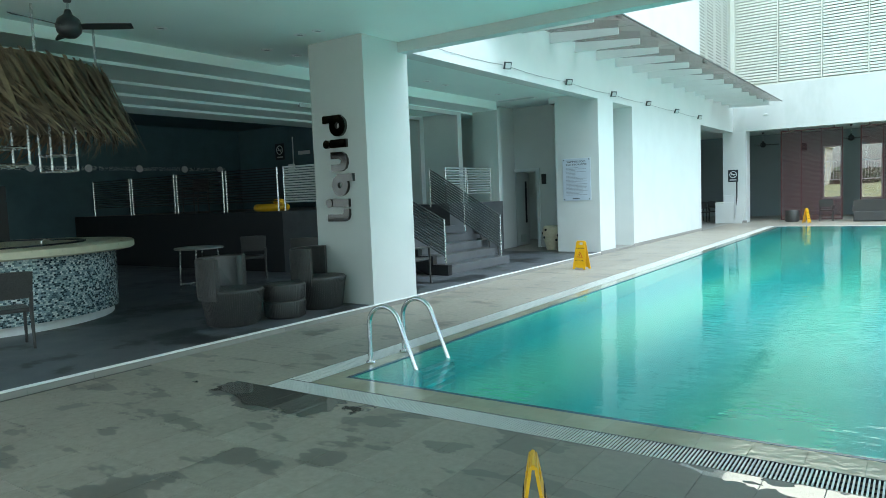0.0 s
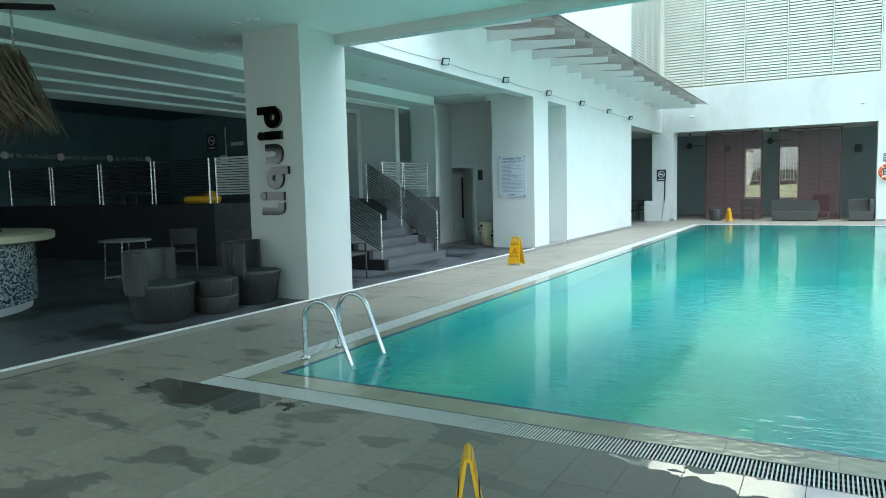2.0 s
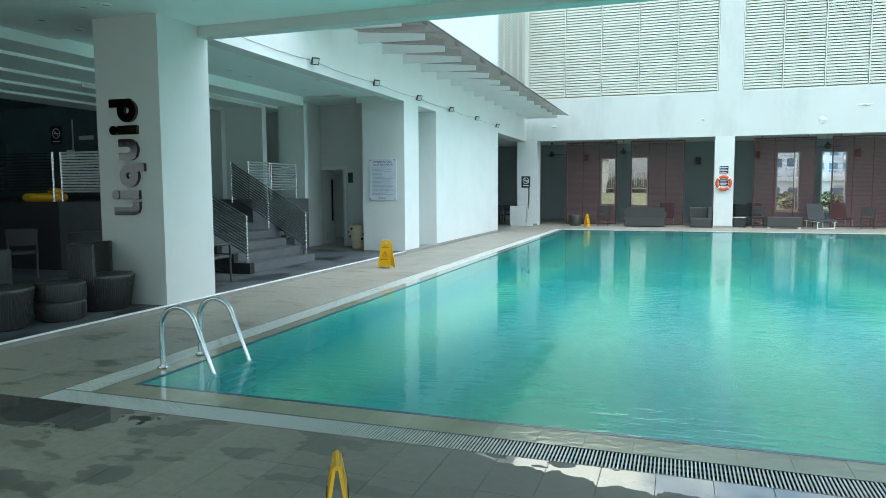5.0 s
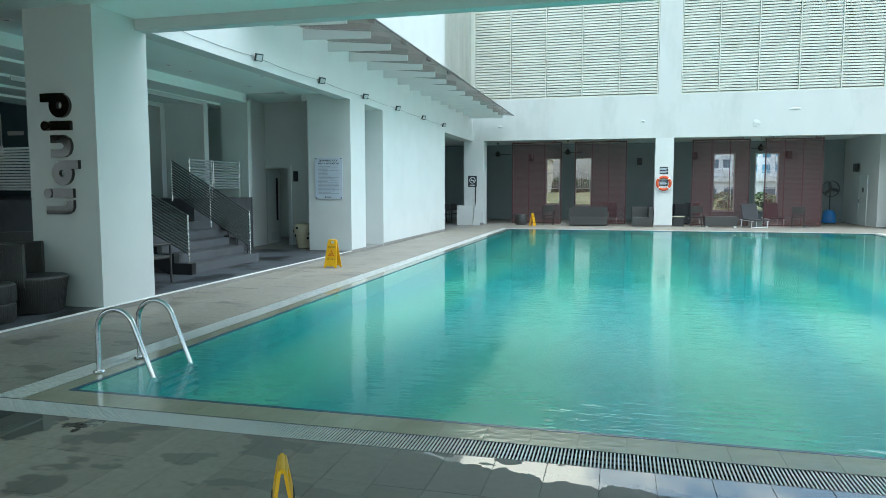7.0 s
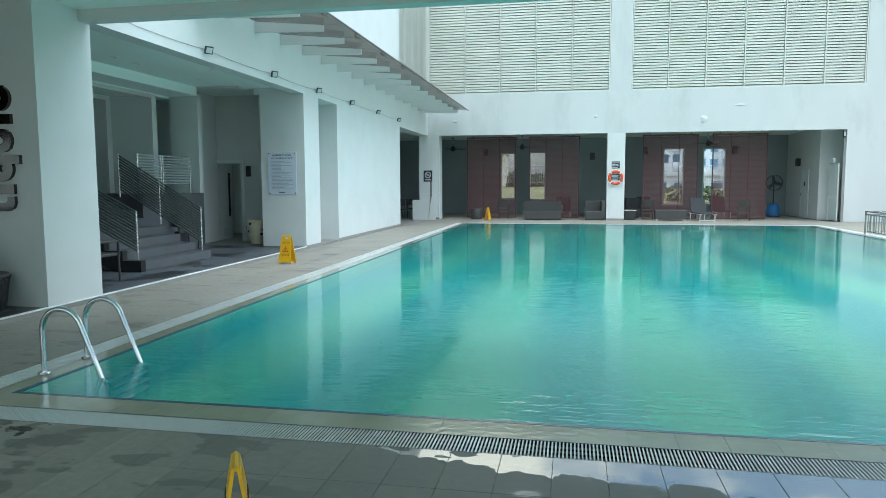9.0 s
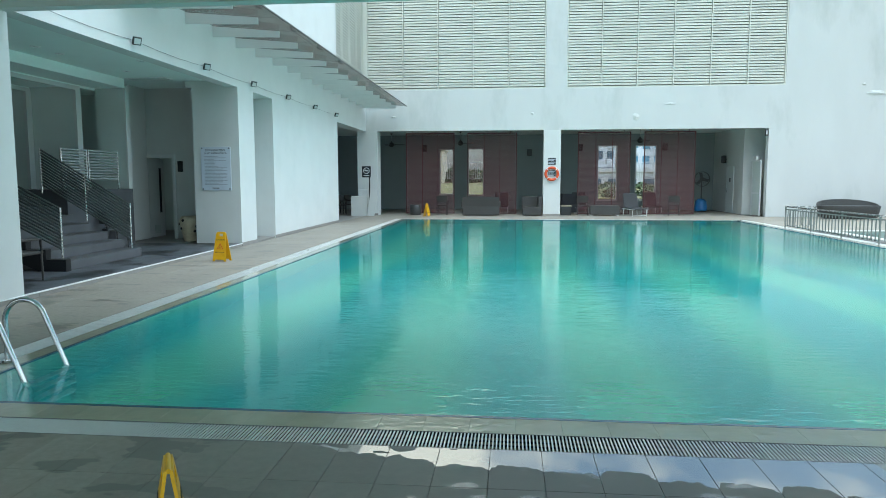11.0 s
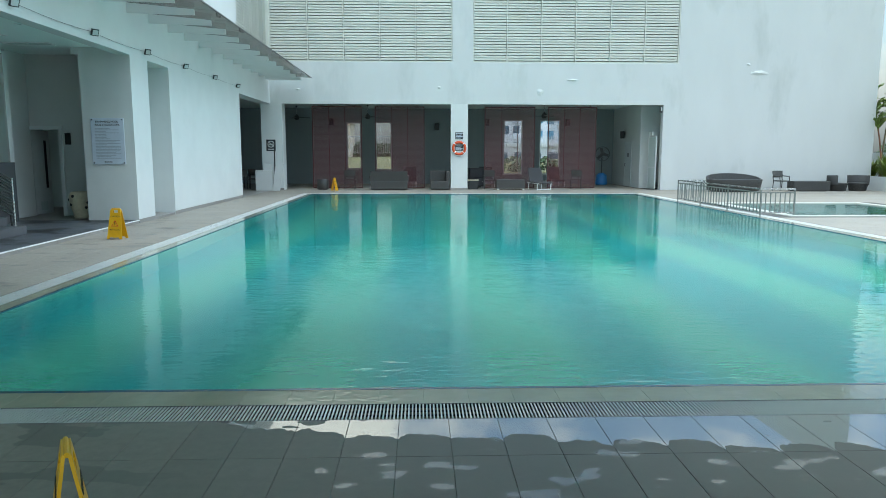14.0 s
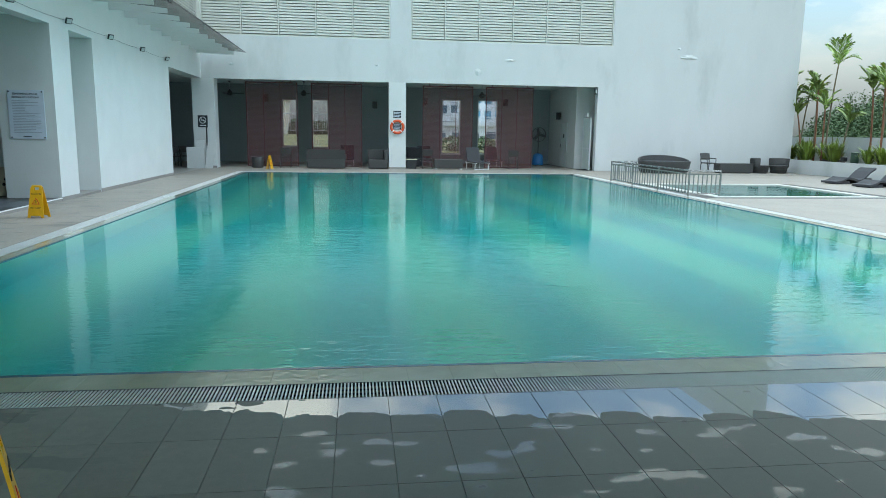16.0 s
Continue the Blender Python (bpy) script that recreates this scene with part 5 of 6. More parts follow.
def dining_chair(m, label, arms=False, group="rattan dining chairs"):
    t = thing("dining_chair", label, "chair", m, group)
    part("seat", bevelled(-0.23, 0.23, -0.23, 0.22, 0.41, 0.46, 0.015), RATTAN, t)
    bm = bmesh.new()
    rows = []
    for i in range(9):
        u = -1 + 2 * i / 8
        x = 0.235 * u
        y = 0.25 + 0.03 * (1 - u * u)
        rows.append([bm.verts.new(p) for p in ((x, y - 0.02, 0.58), (x * 1.06, y + 0.05, 0.88 - 0.012 * u * u), (x * 1.06, y + 0.08, 0.875 - 0.012 * u * u), (x, y + 0.015, 0.575))])
    for a, c in zip(rows, rows[1:]):
        for j in range(4):
            bm.faces.new((a[j], a[(j + 1) % 4], c[(j + 1) % 4], c[j]))
    bm.faces.new(rows[0])
    bm.faces.new(rows[-1])
    part("backrest", bm, RATTAN, t)
    for x in (-0.22, 0.22):
        part("front_leg", tube([(x, -0.21, 0.43), (x, -0.225, 0.0)], [0.02, 0.015], 8), RATTAN, t)
        part("back_leg", tube([(x * 1.02, 0.29, 0.64), (x, 0.235, 0.43), (x, 0.27, 0.0)], [0.02, 0.022, 0.015], 8), RATTAN, t)
        if arms:
            part("armrest", tube([(x * 1.05, 0.25, 0.65), (x * 1.1, -0.18, 0.64), (x * 1.05, -0.21, 0.42)], 0.022, 8), RATTAN, t)
    return t


barrel_chair(pose(-7.22, 5.65, PZ, 0, 0, 115) @ Matrix.Diagonal((1.13, 1.13, 0.96, 1)), "dark woven rattan barrel chair with a curved back")
barrel_chair(pose(-7.10, 7.09, PZ, 0, 0, 118) @ Matrix.Diagonal((1.08, 1.08, 0.96, 1)), "dark woven rattan barrel chair beside the column")
rattan_stool(pose(-7.00, 6.32, PZ), "two-tier dark woven rattan drum stool")
dining_chair(pose(-8.48, 3.52, PZ, 0, 0, -105), "dark woven rattan dining chair beside the bar")
dining_chair(pose(-11.2, 9.35, PZ, 0, 0, -130), "dark woven rattan dining chair by the round table")
dining_chair(pose(-9.3, 8.95, PZ, 0, 0, -135), "dark woven rattan dining chair near the column")
dining_chair(pose(-7.35, 9.62, PZ, 0, 0, 180), "dark woven dining chair with arms in the lobby", True)
dining_chair(pose(-8.85, 14.6, PZ, 0, 0, 150), "dark dining chair with arms beside the stairs", True)
dining_chair(pose(-15.6, 11.2, LZ, 0, 0, 20), "dark dining chair on the raised level", True)
table = thing("round_table", "round pale-topped table on slim steel legs", "table", pose(-10.85, 7.8, PZ))
soft(part("tabletop", lathe([(0.0, 0.735), (0.42, 0.735), (0.43, 0.745), (0.43, 0.76), (0.42, 0.77), (0.0, 0.77)], 40), KERB, table))
for k in range(4):
    a = radians(45 + 90 * k)
    part("leg", tube([(0.33 * math.cos(a), 0.33 * math.sin(a), 0.74), (0.36 * math.cos(a), 0.36 * math.sin(a), 0.0)], 0.014, 8), STEEL, table)
part("stretcher", tube([(0.35 * math.cos(radians(45 + 90 * k)), 0.35 * math.sin(radians(45 + 90 * k)), 0.1) for k in range(4)], 0.010, 6, True), STEEL, table)


# ---- lounge behind the pool ----
def sofa(m, w, label, d=0.8):
    t = thing("rattan_sofa", label, "sofa", m)
    part("base", bevelled(-w / 2, w / 2, -d / 2, d / 2, 0.03, 0.40, 0.02), RATTAN, t)
    bk = part("back", extrude_outline([(-d / 2 + 0.0, 0.40), (-d / 2 + 0.14, 0.40), (-d / 2 + 0.08, 0.83), (-d / 2 - 0.06, 0.83)], w, 'x'), RATTAN, t, at=pose(-w / 2, 0, 0))
    for s in (-1, 1):
        part("arm", bevelled(s * w / 2 - 0.06, s * w / 2 + 0.06, -d / 2, d / 2, 0.38, 0.62, 0.02), RATTAN, t)
    part("cushion", bevelled(-w / 2 + 0.07, w / 2 - 0.07, -d / 2 + 0.12, d / 2, 0.405, 0.50, 0.03), CUSHION, t)
    return t


sofa(pose(-1.32, 30.95, 0), 1.62, "long dark woven rattan sofa with its back to the pool")
arm = thing("rattan_armchair", "dark woven rattan armchair turned sideways by the column", "armchair", pose(0.92, 30.95, 0))
part("base", bevelled(-0.40, 0.42, -0.38, 0.38, 0.03, 0.40, 0.02), RATTAN, arm)
part("back", bevelled(0.28, 0.44, -0.38, 0.38, 0.36, 0.84, 0.03), RATTAN, arm)
part("side", bevelled(-0.42, 0.28, 0.24, 0.40, 0.36, 0.84, 0.03), RATTAN, arm)
dining_chair(pose(-3.1, 31.3, 0, 0, 0, 180), "dark woven dining chair with arms in the lounge", True, "lounge dining chairs")
dining_chair(pose(3.2, 31.4, 0, 0, 0, 175), "dark woven dining chair with arms in the lounge", True, "lounge dining chairs")
dining_chair(pose(7.2, 31.5, 0, 0, 0, 170), "dark slim dining chair beside the sun lounger", False, "lounge dining chairs")
for x, y, r in ((-7.9, 31.5, 30), (-7.5, 32.3, 60), (-8.4, 32.2, -20)):
    dining_chair(pose(x, y, 0, 0, 0, r), "dark dining chair behind the white desk", True, "chairs behind the desk")
drum = thing("drum_table", "low dark woven drum table", "table", pose(-4.3, 31.05, 0))
soft(part("drum", lathe([(0.0, 0.02), (0.25, 0.02), (0.26, 0.04), (0.26, 0.45), (0.25, 0.47), (0.0, 0.47)], 32), RATTAN, drum), 50)
part("foot_ring", lathe([(0.2, 0.0), (0.23, 0.0), (0.23, 0.02), (0.2, 0.02)], 24), DARK_METAL, drum)
ott = thing("ottoman_bench", "long low dark woven bench on short feet", "bench", pose(4.1, 31.0, 0))
part("body", bevelled(-0.64, 0.64, -0.3, 0.3, 0.06, 0.45, 0.02), RATTAN, ott)
for sx in (-0.56, 0.56):
    for sy in (-0.24, 0.24):
        part("foot", boxes((sx - 0.05, sx + 0.05, sy - 0.03, sy + 0.03, 0.0, 0.06)), ALU, ott)
side = thing("side_table", "small dark side table with a pale top beside the column", "table", pose(2.45, 31.3, 0))
part("top", bevelled(-0.26, 0.26, -0.22, 0.22, 0.40, 0.43, 0.006), TIMBER_CREAM, side)
part("body", bevelled(-0.22, 0.22, -0.18, 0.18, 0.0, 0.40, 0.01), DARK_METAL, side)


def lounger(m, label, mat=CUSHION):
    t = thing("sun_lounger", label, "lounger", m)
    part("seat_deck", bevelled(-0.32, 0.32, -1.1, 0.2, 0.30, 0.35, 0.012), mat, t)
    b = part("backrest", bevelled(-0.32, 0.32, 0.0, 0.72, 0.0, 0.05, 0.012), mat, t)
    b.matrix_basis = pose(0, 0.2, 0.31, 62, 0, 0)
    for x in (-0.30, 0.30):
        part("side_rail", tube([(x, -1.12, 0.29), (x, 0.6, 0.29)], 0.018, 8), ALU, t)
        for y in (-0.95, 0.35):
            part("leg", tube([(x, y, 0.29), (x * 1.05, y, 0.0)], 0.018, 8), ALU, t)
    part("foot_bar", tube([(-0.30, -0.95, 0.03), (0.30, -0.95, 0.03)], 0.014, 8), ALU, t)
    return t


lounger(pose(5.4, 31.35, 0, 0, 0, 8), "grey sling sun lounger on a white frame with its back raised")
lounger(pose(6.6, 33.6, 0, 0, 0, 0), "dark slatted sun lounger behind the red screen")
lounger(pose(-0.45, 33.7, 0, 0, 0, 0), "dark slatted sun lounger behind the red screen")
lounger(pose(3.3, 33.8, 0, 0, 0, 0), "dark slatted sun lounger behind the red screen")
for x, y in ((2.75, 33.0), (2.2, 33.6)):
    s2 = thing("lounge_chair", "black padded lounge chair in the shade", "chair", pose(x, y, 0))
    part("seat", bevelled(-0.32, 0.32, -0.32, 0.32, 0.05, 0.42, 0.04), CUSHION, s2)
    part("back", bevelled(-0.32, 0.32, 0.18, 0.34, 0.40, 0.92, 0.04), CUSHION, s2)

# red mesh screens hung between the columns
def mesh_screen(x0, x1, label):
    t = thing("mesh_screen", label, "screen", pose(x0, FY + 1.6, 0), "red mesh screens")
    w = x1 - x0
    fr = [(0, 0.05, -0.02, 0.02, 0.02, 3.745), (w - 0.05, w, -0.02, 0.02, 0.02, 3.745), (0.05, w - 0.05, -0.02, 0.02, 3.695, 3.745), (0.05, w - 0.05, -0.02, 0.02, 0.02, 0.06)]
    for f in fr:
        part("frame_bar", boxes(f), RED_FRAME, t)
    n = 3
    for i in range(n):
        a, b = 0.05 + (w - 0.1) * i / n, 0.05 + (w - 0.1) * (i + 1) / n
        part("mesh_panel", boxes((a + 0.012, b - 0.012, -0.003, 0.003, 0.06, 3.695)), VEIL, t)
        if i:
            part("divider", boxes((a - 0.012, a + 0.012, -0.012, 0.012, 0.06, 3.695)), RED_FRAME, t)
    for x in (0.3, w - 0.3):
        part("hanger", tube([(x, 0, 3.745), (x, 0, 3.95)], 0.012, 6), RED_FRAME, t)
    return t


for a, b in ((-4.90, -2.62), (-2.02, 0.26), (3.03, 5.38), (5.98, 8.24)):
    mesh_screen(a, b, "tall red see-through mesh screen in a thin red frame")

# white reception desk with a slanted side
desk = thing("towel_desk", "white angular desk with a slanted front panel", "desk", pose(-6.9, 30.35, 0))
part("body", bevelled(-0.16, 0.57, -0.25, 0.15, 0.0, 0.87, 0.01), WHITE, desk)
part("upstand", bevelled(0.18, 0.57, -0.2, 0.1, 0.87, 1.16, 0.01), WHITE, desk)
part("slant_panel", extrude_outline([(0.58, 0.0), (0.88, 0.0), (1.10, 1.16), (0.74, 1.16)], 0.06, 'y'), WHITE, desk, at=pose(0, -0.3, 0))
part("post", boxes((0.62, 0.67, -0.05, 0.0, 0.0, 1.75)), DARK_METAL, desk)

# lifebuoy and plates on the middle column
buoy = thing("lifebuoy", "orange lifebuoy with white bands on the white column", "lifebuoy", pose(1.77, FY - 0.07, 1.84))
soft(part("foam_ring", tube([(0.262 * math.cos(2 * math.pi * k / 40), 0, 0.262 * math.sin(2 * math.pi * k / 40)) for k in range(40)], 0.058, 12, True), ORANGE, buoy), 80)
for k in range(4):
    a0 = radians(45 + 90 * k)
    soft(part("white_band", tube([(0.262 * math.cos(a0 + d), 0, 0.262 * math.sin(a0 + d)) for d in (-0.07, -0.03, 0.03, 0.07)], 0.0612, 12), SIGN_WHITE, buoy), 80)
soft(part("grab_rope", tube([(0.335 * math.cos(2 * math.pi * k / 40) * (1 + 0.03 * math.cos(8 * math.pi * k / 40)), -0.02, 0.335 * math.sin(2 * math.pi * k / 40)) for k in range(40)], 0.008, 6, True), SIGN_WHITE, buoy))
for z, h in ((1.86, 0.13), (2.38, 0.15)):
    p = thing("notice_plate", "dark notice plate on the white column", "sign", pose(1.77, FY, z))
    part("plate", bevelled(-0.17, 0.17, -0.012, 0.0, -h, h, 0.003, 1), SIGN_DARK, p)
    for i in range(4):
        part("text_line", boxes((-0.15, 0.15 - 0.05 * (i % 2), -0.015, -0.012, h * 0.6 - i * h * 0.42 - 0.012, h * 0.6 - i * h * 0.42 + 0.012)), BOARD, p)


def wall_speaker(m):
    t = thing("wall_speaker", "small black wall loudspeaker", "loudspeaker", m, "wall loudspeakers")
    part("cabinet", bevelled(-0.12, 0.12, -0.22, -0.04, -0.18, 0.18, 0.02), DARK_METAL, t)
    part("bracket", tube([(0, 0, 0), (0, -0.06, 0)], 0.02, 8), DARK_METAL, t)
    return t


sp = wall_speaker(pose(0.95, 37, 3.0))
for x in (-4.6, 3.6, 7.9):
    copy_thing(sp, pose(x, 37, 3.25))
copy_thing(sp, pose(10.4, 34.9, 2.55, 0, 0, -90))

# standing fan on a blue water tank
sf = thing("standing_fan", "black pedestal mist fan on a blue plastic tank", "fan", pose(9.4, 35.4, 0))
soft(part("tank", lathe([(0.0, 0.04), (0.30, 0.04), (0.31, 0.08), (0.26, 0.5), (0.14, 0.62), (0.0, 0.64)], 24), BLUE_PLASTIC, sf), 50)
for k in range(4):
    a = radians(45 + 90 * k)
    part("castor", lathe([(0.0, 0.0), (0.04, 0.0), (0.04, 0.05), (0.0, 0.05)], 10), DARK_METAL, sf, at=pose(0.24 * math.cos(a), 0.24 * math.sin(a), 0))
part("pole", tube([(0, 0, 0.6), (0, 0, 1.55)], 0.025, 10), DARK_METAL, sf)
soft(part("motor", lathe([(0.0, -0.12), (0.08, -0.1), (0.09, 0.06), (0.0, 0.1)], 16), DARK_METAL, sf, at=pose(0, -0.02, 1.6, 90, 0, 0)))
for d in (-0.12, -0.02):
    part("guard_ring", tube([(0.36 * math.cos(2 * math.pi * k / 32), d, 1.6 + 0.36 * math.sin(2 * math.pi * k / 32)) for k in range(32)], 0.012, 6, True), DARK_METAL, sf)
gb = bmesh.new()
for k in range(24):
    a = 2 * math.pi * k / 24
    tube([(0.05 * math.cos(a), -0.14, 1.6 + 0.05 * math.sin(a)), (0.36 * math.cos(a), -0.12, 1.6 + 0.36 * math.sin(a))], 0.005, 4, False, gb)
part("guard_wires", gb, DARK_METAL, sf)
for k in range(3):
    part("blade", boxes((0.05, 0.32, -0.075, -0.065, -0.07, 0.07)), DARK_METAL, sf, at=pose(0, 0, 1.6, 0, 120 * k + 15, 0))

# lounge doors and windows
dr = thing("door_2", "pale flush door in the lounge side wall", "door", pose(10.4, 34.2, 0), kind="structure")
part("door_frame", boxes((-0.03, 0.02, -0.55, -0.47, 0, 2.2), (-0.03, 0.02, 0.47, 0.55, 0, 2.2), (-0.03, 0.02, -0.47, 0.47, 2.12, 2.2)), DOOR, dr)
part("door_leaf", boxes((-0.015, 0.0, -0.47, 0.47, 0.01, 2.12)), DOOR, dr)
part("handle", tube([(-0.02, 0.38, 0.98), (-0.06, 0.38, 1.0), (-0.06, 0.38, 1.12), (-0.02, 0.38, 1.14)], 0.012, 6), DARK_METAL, dr)
part("plate", boxes((-0.02, -0.016, -0.1, 0.1, 1.45, 1.65)), SIGN_DARK, dr)
gd = thing("door_3", "narrow glazed service door at the bay's end", "door", pose(10.72, 31.0, 0), kind="structure")
part("door_frame", boxes((-0.05, 0.0, 0.0, 0.06, 0, 2.4), (-0.05, 0.0, 1.0, 1.06, 0, 2.4), (-0.05, 0.0, 0.06, 1.0, 2.34, 2.4), (-0.05, 0.0, 0.06, 1.0, 0.95, 1.02)), DOOR, gd)
part("pane", boxes((-0.03, -0.02, 0.06, 1.0, 0.02, 2.34)), GREY_WALL, gd)
part("closer_box", bevelled(-0.14, -0.05, 0.3, 0.7, 2.42, 2.6, 0.01), DOOR, gd)
el = thing("exit_light", "small black light fitting at the corner of the bay", "light fitting", pose(10.70, FY + 0.02, 3.55))
part("housing", bevelled(-0.05, 0.05, -0.08, 0.0, -0.14, 0.14, 0.01), DARK_METAL, el)
part("lens", boxes((-0.03, 0.03, -0.086, -0.08, -0.08, 0.08)), LAMP_GLASS, el)
for i, (x0, x1, z0, z1) in enumerate(((-3.82, -3.06, 0.80, 3.22), (-2.30, -1.45, 0.75, 3.24), (4.5, 5.52, 0.5, 3.36), (6.43, 7.52, 0.5, 3.36))):
    w = thing("window_%d" % (i + 1), "tall narrow lounge window looking out over open ground", "window", pose(x0, 37.0, z0), kind="structure")
    W, H = x1 - x0, z1 - z0
    part("window_frame", boxes((0, 0.05, 0.0, 0.12, 0, H), (W - 0.05, W, 0.0, 0.12, 0, H), (0.05, W - 0.05, 0.0, 0.12, 0, 0.05), (0.05, W - 0.05, 0.0, 0.12, H - 0.05, H)), DOOR, w)
    pn = part("pane", boxes((0.05, W - 0.05, 0.06, 0.07, 0.05, H - 0.05)), WINDOW_GLASS, w)
    pn.visible_shadow = False
    part("window_sill", boxes((-0.04, W + 0.04, -0.04, 0.0, -0.04, 0.0)), DOOR, w)
br = thing("balcony_railing", "white upright-bar railing outside the lounge windows", "railing", pose(0, 38.6, 0))
part("top_rail", boxes((-6, 10, -0.025, 0.025, 2.50, 2.54)), ALU, br)
part("bottom_rail", boxes((-6, 10, -0.02, 0.02, 1.62, 1.65)), ALU, br)
bb = bmesh.new()
for i in range(134):
    x = -5.95 + i * 0.12
    box(bb, x, x + 0.016, -0.01, 0.01, -0.02 if i % 24 == 0 else 1.65, 2.50)
part("bars", bb, ALU, br)
structure("balcony_slab", boxes((-14, 12.5, 37.25, 39.2, -0.5, -0.02)), KERB, "narrow ledge outside the lounge windows", "ledge")

# ---- children's pool railing and terrace seating ----
rail = thing("pool_railing", "low steel upright-bar railing on the strip between the pools", "railing")
RAIL_GREY = surface("dull_grey_steel", (0.20, 0.22, 0.21), 0.4, 0.1, 12.0, 0.0, 60.0, metal=0.4)
RX, RY0, RY1, RH2 = 8.98, 17.75, 23.6, 0.68
part("top_rail", boxes((RX - 0.025, RX + 0.025, RY0, RY1, RH2, RH2 + 0.04), (RX + 0.025, RX + 0.9, RY0 - 0.025, RY0 + 0.025, RH2, RH2 + 0.04), (RX + 0.025, RX + 0.95, RY1 - 0.025, RY1 + 0.025, RH2, RH2 + 0.04)), STEEL, rail, "bright steel top rail")
part("bottom_rail", boxes((RX - 0.015, RX + 0.015, RY0, RY1, 0.07, 0.10), (RX + 0.015, RX + 0.9, RY0 - 0.015, RY0 + 0.015, 0.07, 0.10), (RX + 0.015, RX + 0.95, RY1 - 0.015, RY1 + 0.015, 0.07, 0.10)), STEEL, rail)
part("middle_rail", boxes((RX - 0.015, RX + 0.015, RY0, RY1, RH2 - 0.09, RH2 - 0.06), (RX + 0.015, RX + 0.9, RY0 - 0.015, RY0 + 0.015, RH2 - 0.09, RH2 - 0.06), (RX + 0.015, RX + 0.95, RY1 - 0.015, RY1 + 0.015, RH2 - 0.09, RH2 - 0.06)), RAIL_GREY, rail)
bar_me = mesh_of("bar", boxes((-0.011, 0.011, -0.011, 0.011, 0.10, RH2 - 0.09)), RAIL_GREY)
post_me = mesh_of("post", boxes((-0.018, 0.018, -0.018, 0.018, 0.0, RH2)), RAIL_GREY)
n = 30
for i in range(n + 1):
    o = new("post" if i % 10 == 0 else "bar", post_me if i % 10 == 0 else bar_me)
    o.parent = rail
    o.matrix_basis = pose(RX, RY0 + (RY1 - RY0) * i / n, 0)
for yy in (RY0, RY1):
    for i in range(1, 8):
        o = new("post" if i == 7 else "bar", post_me if i == 7 else bar_me)
        o.parent = rail
        o.matrix_basis = pose(RX + 0.9 * i / 7, yy, 0)

rs = thing("round_daybed", "large oval dark rattan daybed against the white wall", "daybed", pose(13.55, 29.3, 0))
bm = bmesh.new()
seg = 56
rings = []
for r, z, k in ((1.06, 0.04, 0), (1.12, 0.08, 0), (1.20, 0.50, 1), (1.19, 0.53, 1), (1.12, 0.53, 1), (1.05, 0.40, 0), (0.02, 0.40, 0)):
    ring_v = []
    for i in range(seg):
        q = 2 * math.pi * i / seg
        lift = k * 0.24 * max(0.0, math.sin(q)) ** 0.8
        ring_v.append(bm.verts.new((r * math.cos(q), 0.62 * r * math.sin(q), z + lift)))
    rings.append(ring_v)
for a, c in zip(rings, rings[1:]):
    for i in range(seg):
        bm.faces.new((a[i], a[(i + 1) % seg], c[(i + 1) % seg], c[i]))
soft(part("shell", bm, RATTAN, rs), 50)
o = soft(part("cushion", lathe([(0.0, 0.42), (1.05, 0.42), (1.08, 0.45), (1.06, 0.52), (0.0, 0.54)], 48), CUSHION, rs), 50)
o.scale = (1, 0.6, 1)
part("foot_frame", boxes((-0.8, 0.8, -0.4, 0.4, 0.0, 0.05)), DARK_METAL, rs)
dining_chair(pose(15.9, 29.8, 0, 0, 0, 10), "dark dining chair with arms by the white wall", True, "terrace chairs")
o2 = thing("ottoman_bench", "long low dark woven bench by the white wall", "bench", pose(17.0, 29.6, 0))
part("body", bevelled(-0.8, 0.8, -0.3, 0.3, 0.03, 0.44, 0.02), RATTAN, o2)
part("foot_frame", boxes((-0.7, 0.7, -0.22, 0.22, 0.0, 0.035)), DARK_METAL, o2)
barrel_chair(pose(18.35, 29.7, 0, 0, 0, 60) @ Matrix.Diagonal((1.15, 1.15, 0.76, 1)), "dark rattan barrel chair by the planter", "terrace barrel chairs")
barrel_chair(pose(19.3, 29.75, 0, 0, 0, -40) @ Matrix.Diagonal((1.15, 1.15, 0.76, 1)), "dark rattan barrel chair by the planter", "terrace barrel chairs")


def wave_lounger(m):
    t = thing("wave_lounger", "low dark wave-shaped moulded pool lounger", "lounger", m, "wave loungers")
    prof = [(-1.0, 0.10), (-0.75, 0.13), (-0.45, 0.25), (-0.2, 0.22), (0.1, 0.14), (0.3, 0.20), (0.6, 0.45), (0.85, 0.58)]
    bm = bmesh.new()
    rows = []
    for x, z in prof:
        rows.append([bm.verts.new(p) for p in ((x, -0.33, z), (x, 0.33, z), (x, 0.33, z - 0.07), (x, -0.33, z - 0.07))])
    for a, c in zip(rows, rows[1:]):
        for j in range(4):
            bm.faces.new((a[j], a[(j + 1) % 4], c[(j + 1) % 4], c[j]))
    bm.faces.new(rows[0])
    bm.faces.new(rows[-1])
    part("shell", bm, CUSHION, t)
    part("foot_block", boxes((-0.85, -0.3, -0.28, 0.28, 0.0, 0.10)), CUSHION, t)
    part("rear_block", boxes((0.3, 0.75, -0.28, 0.28, 0.0, 0.20)), CUSHION, t)
    return t


wl1 = wave_lounger(pose(17.9, 23.2, 0, 0, 0, 12))
copy_thing(wl1, pose(17.9, 21.6, 0, 0, 0, 12))

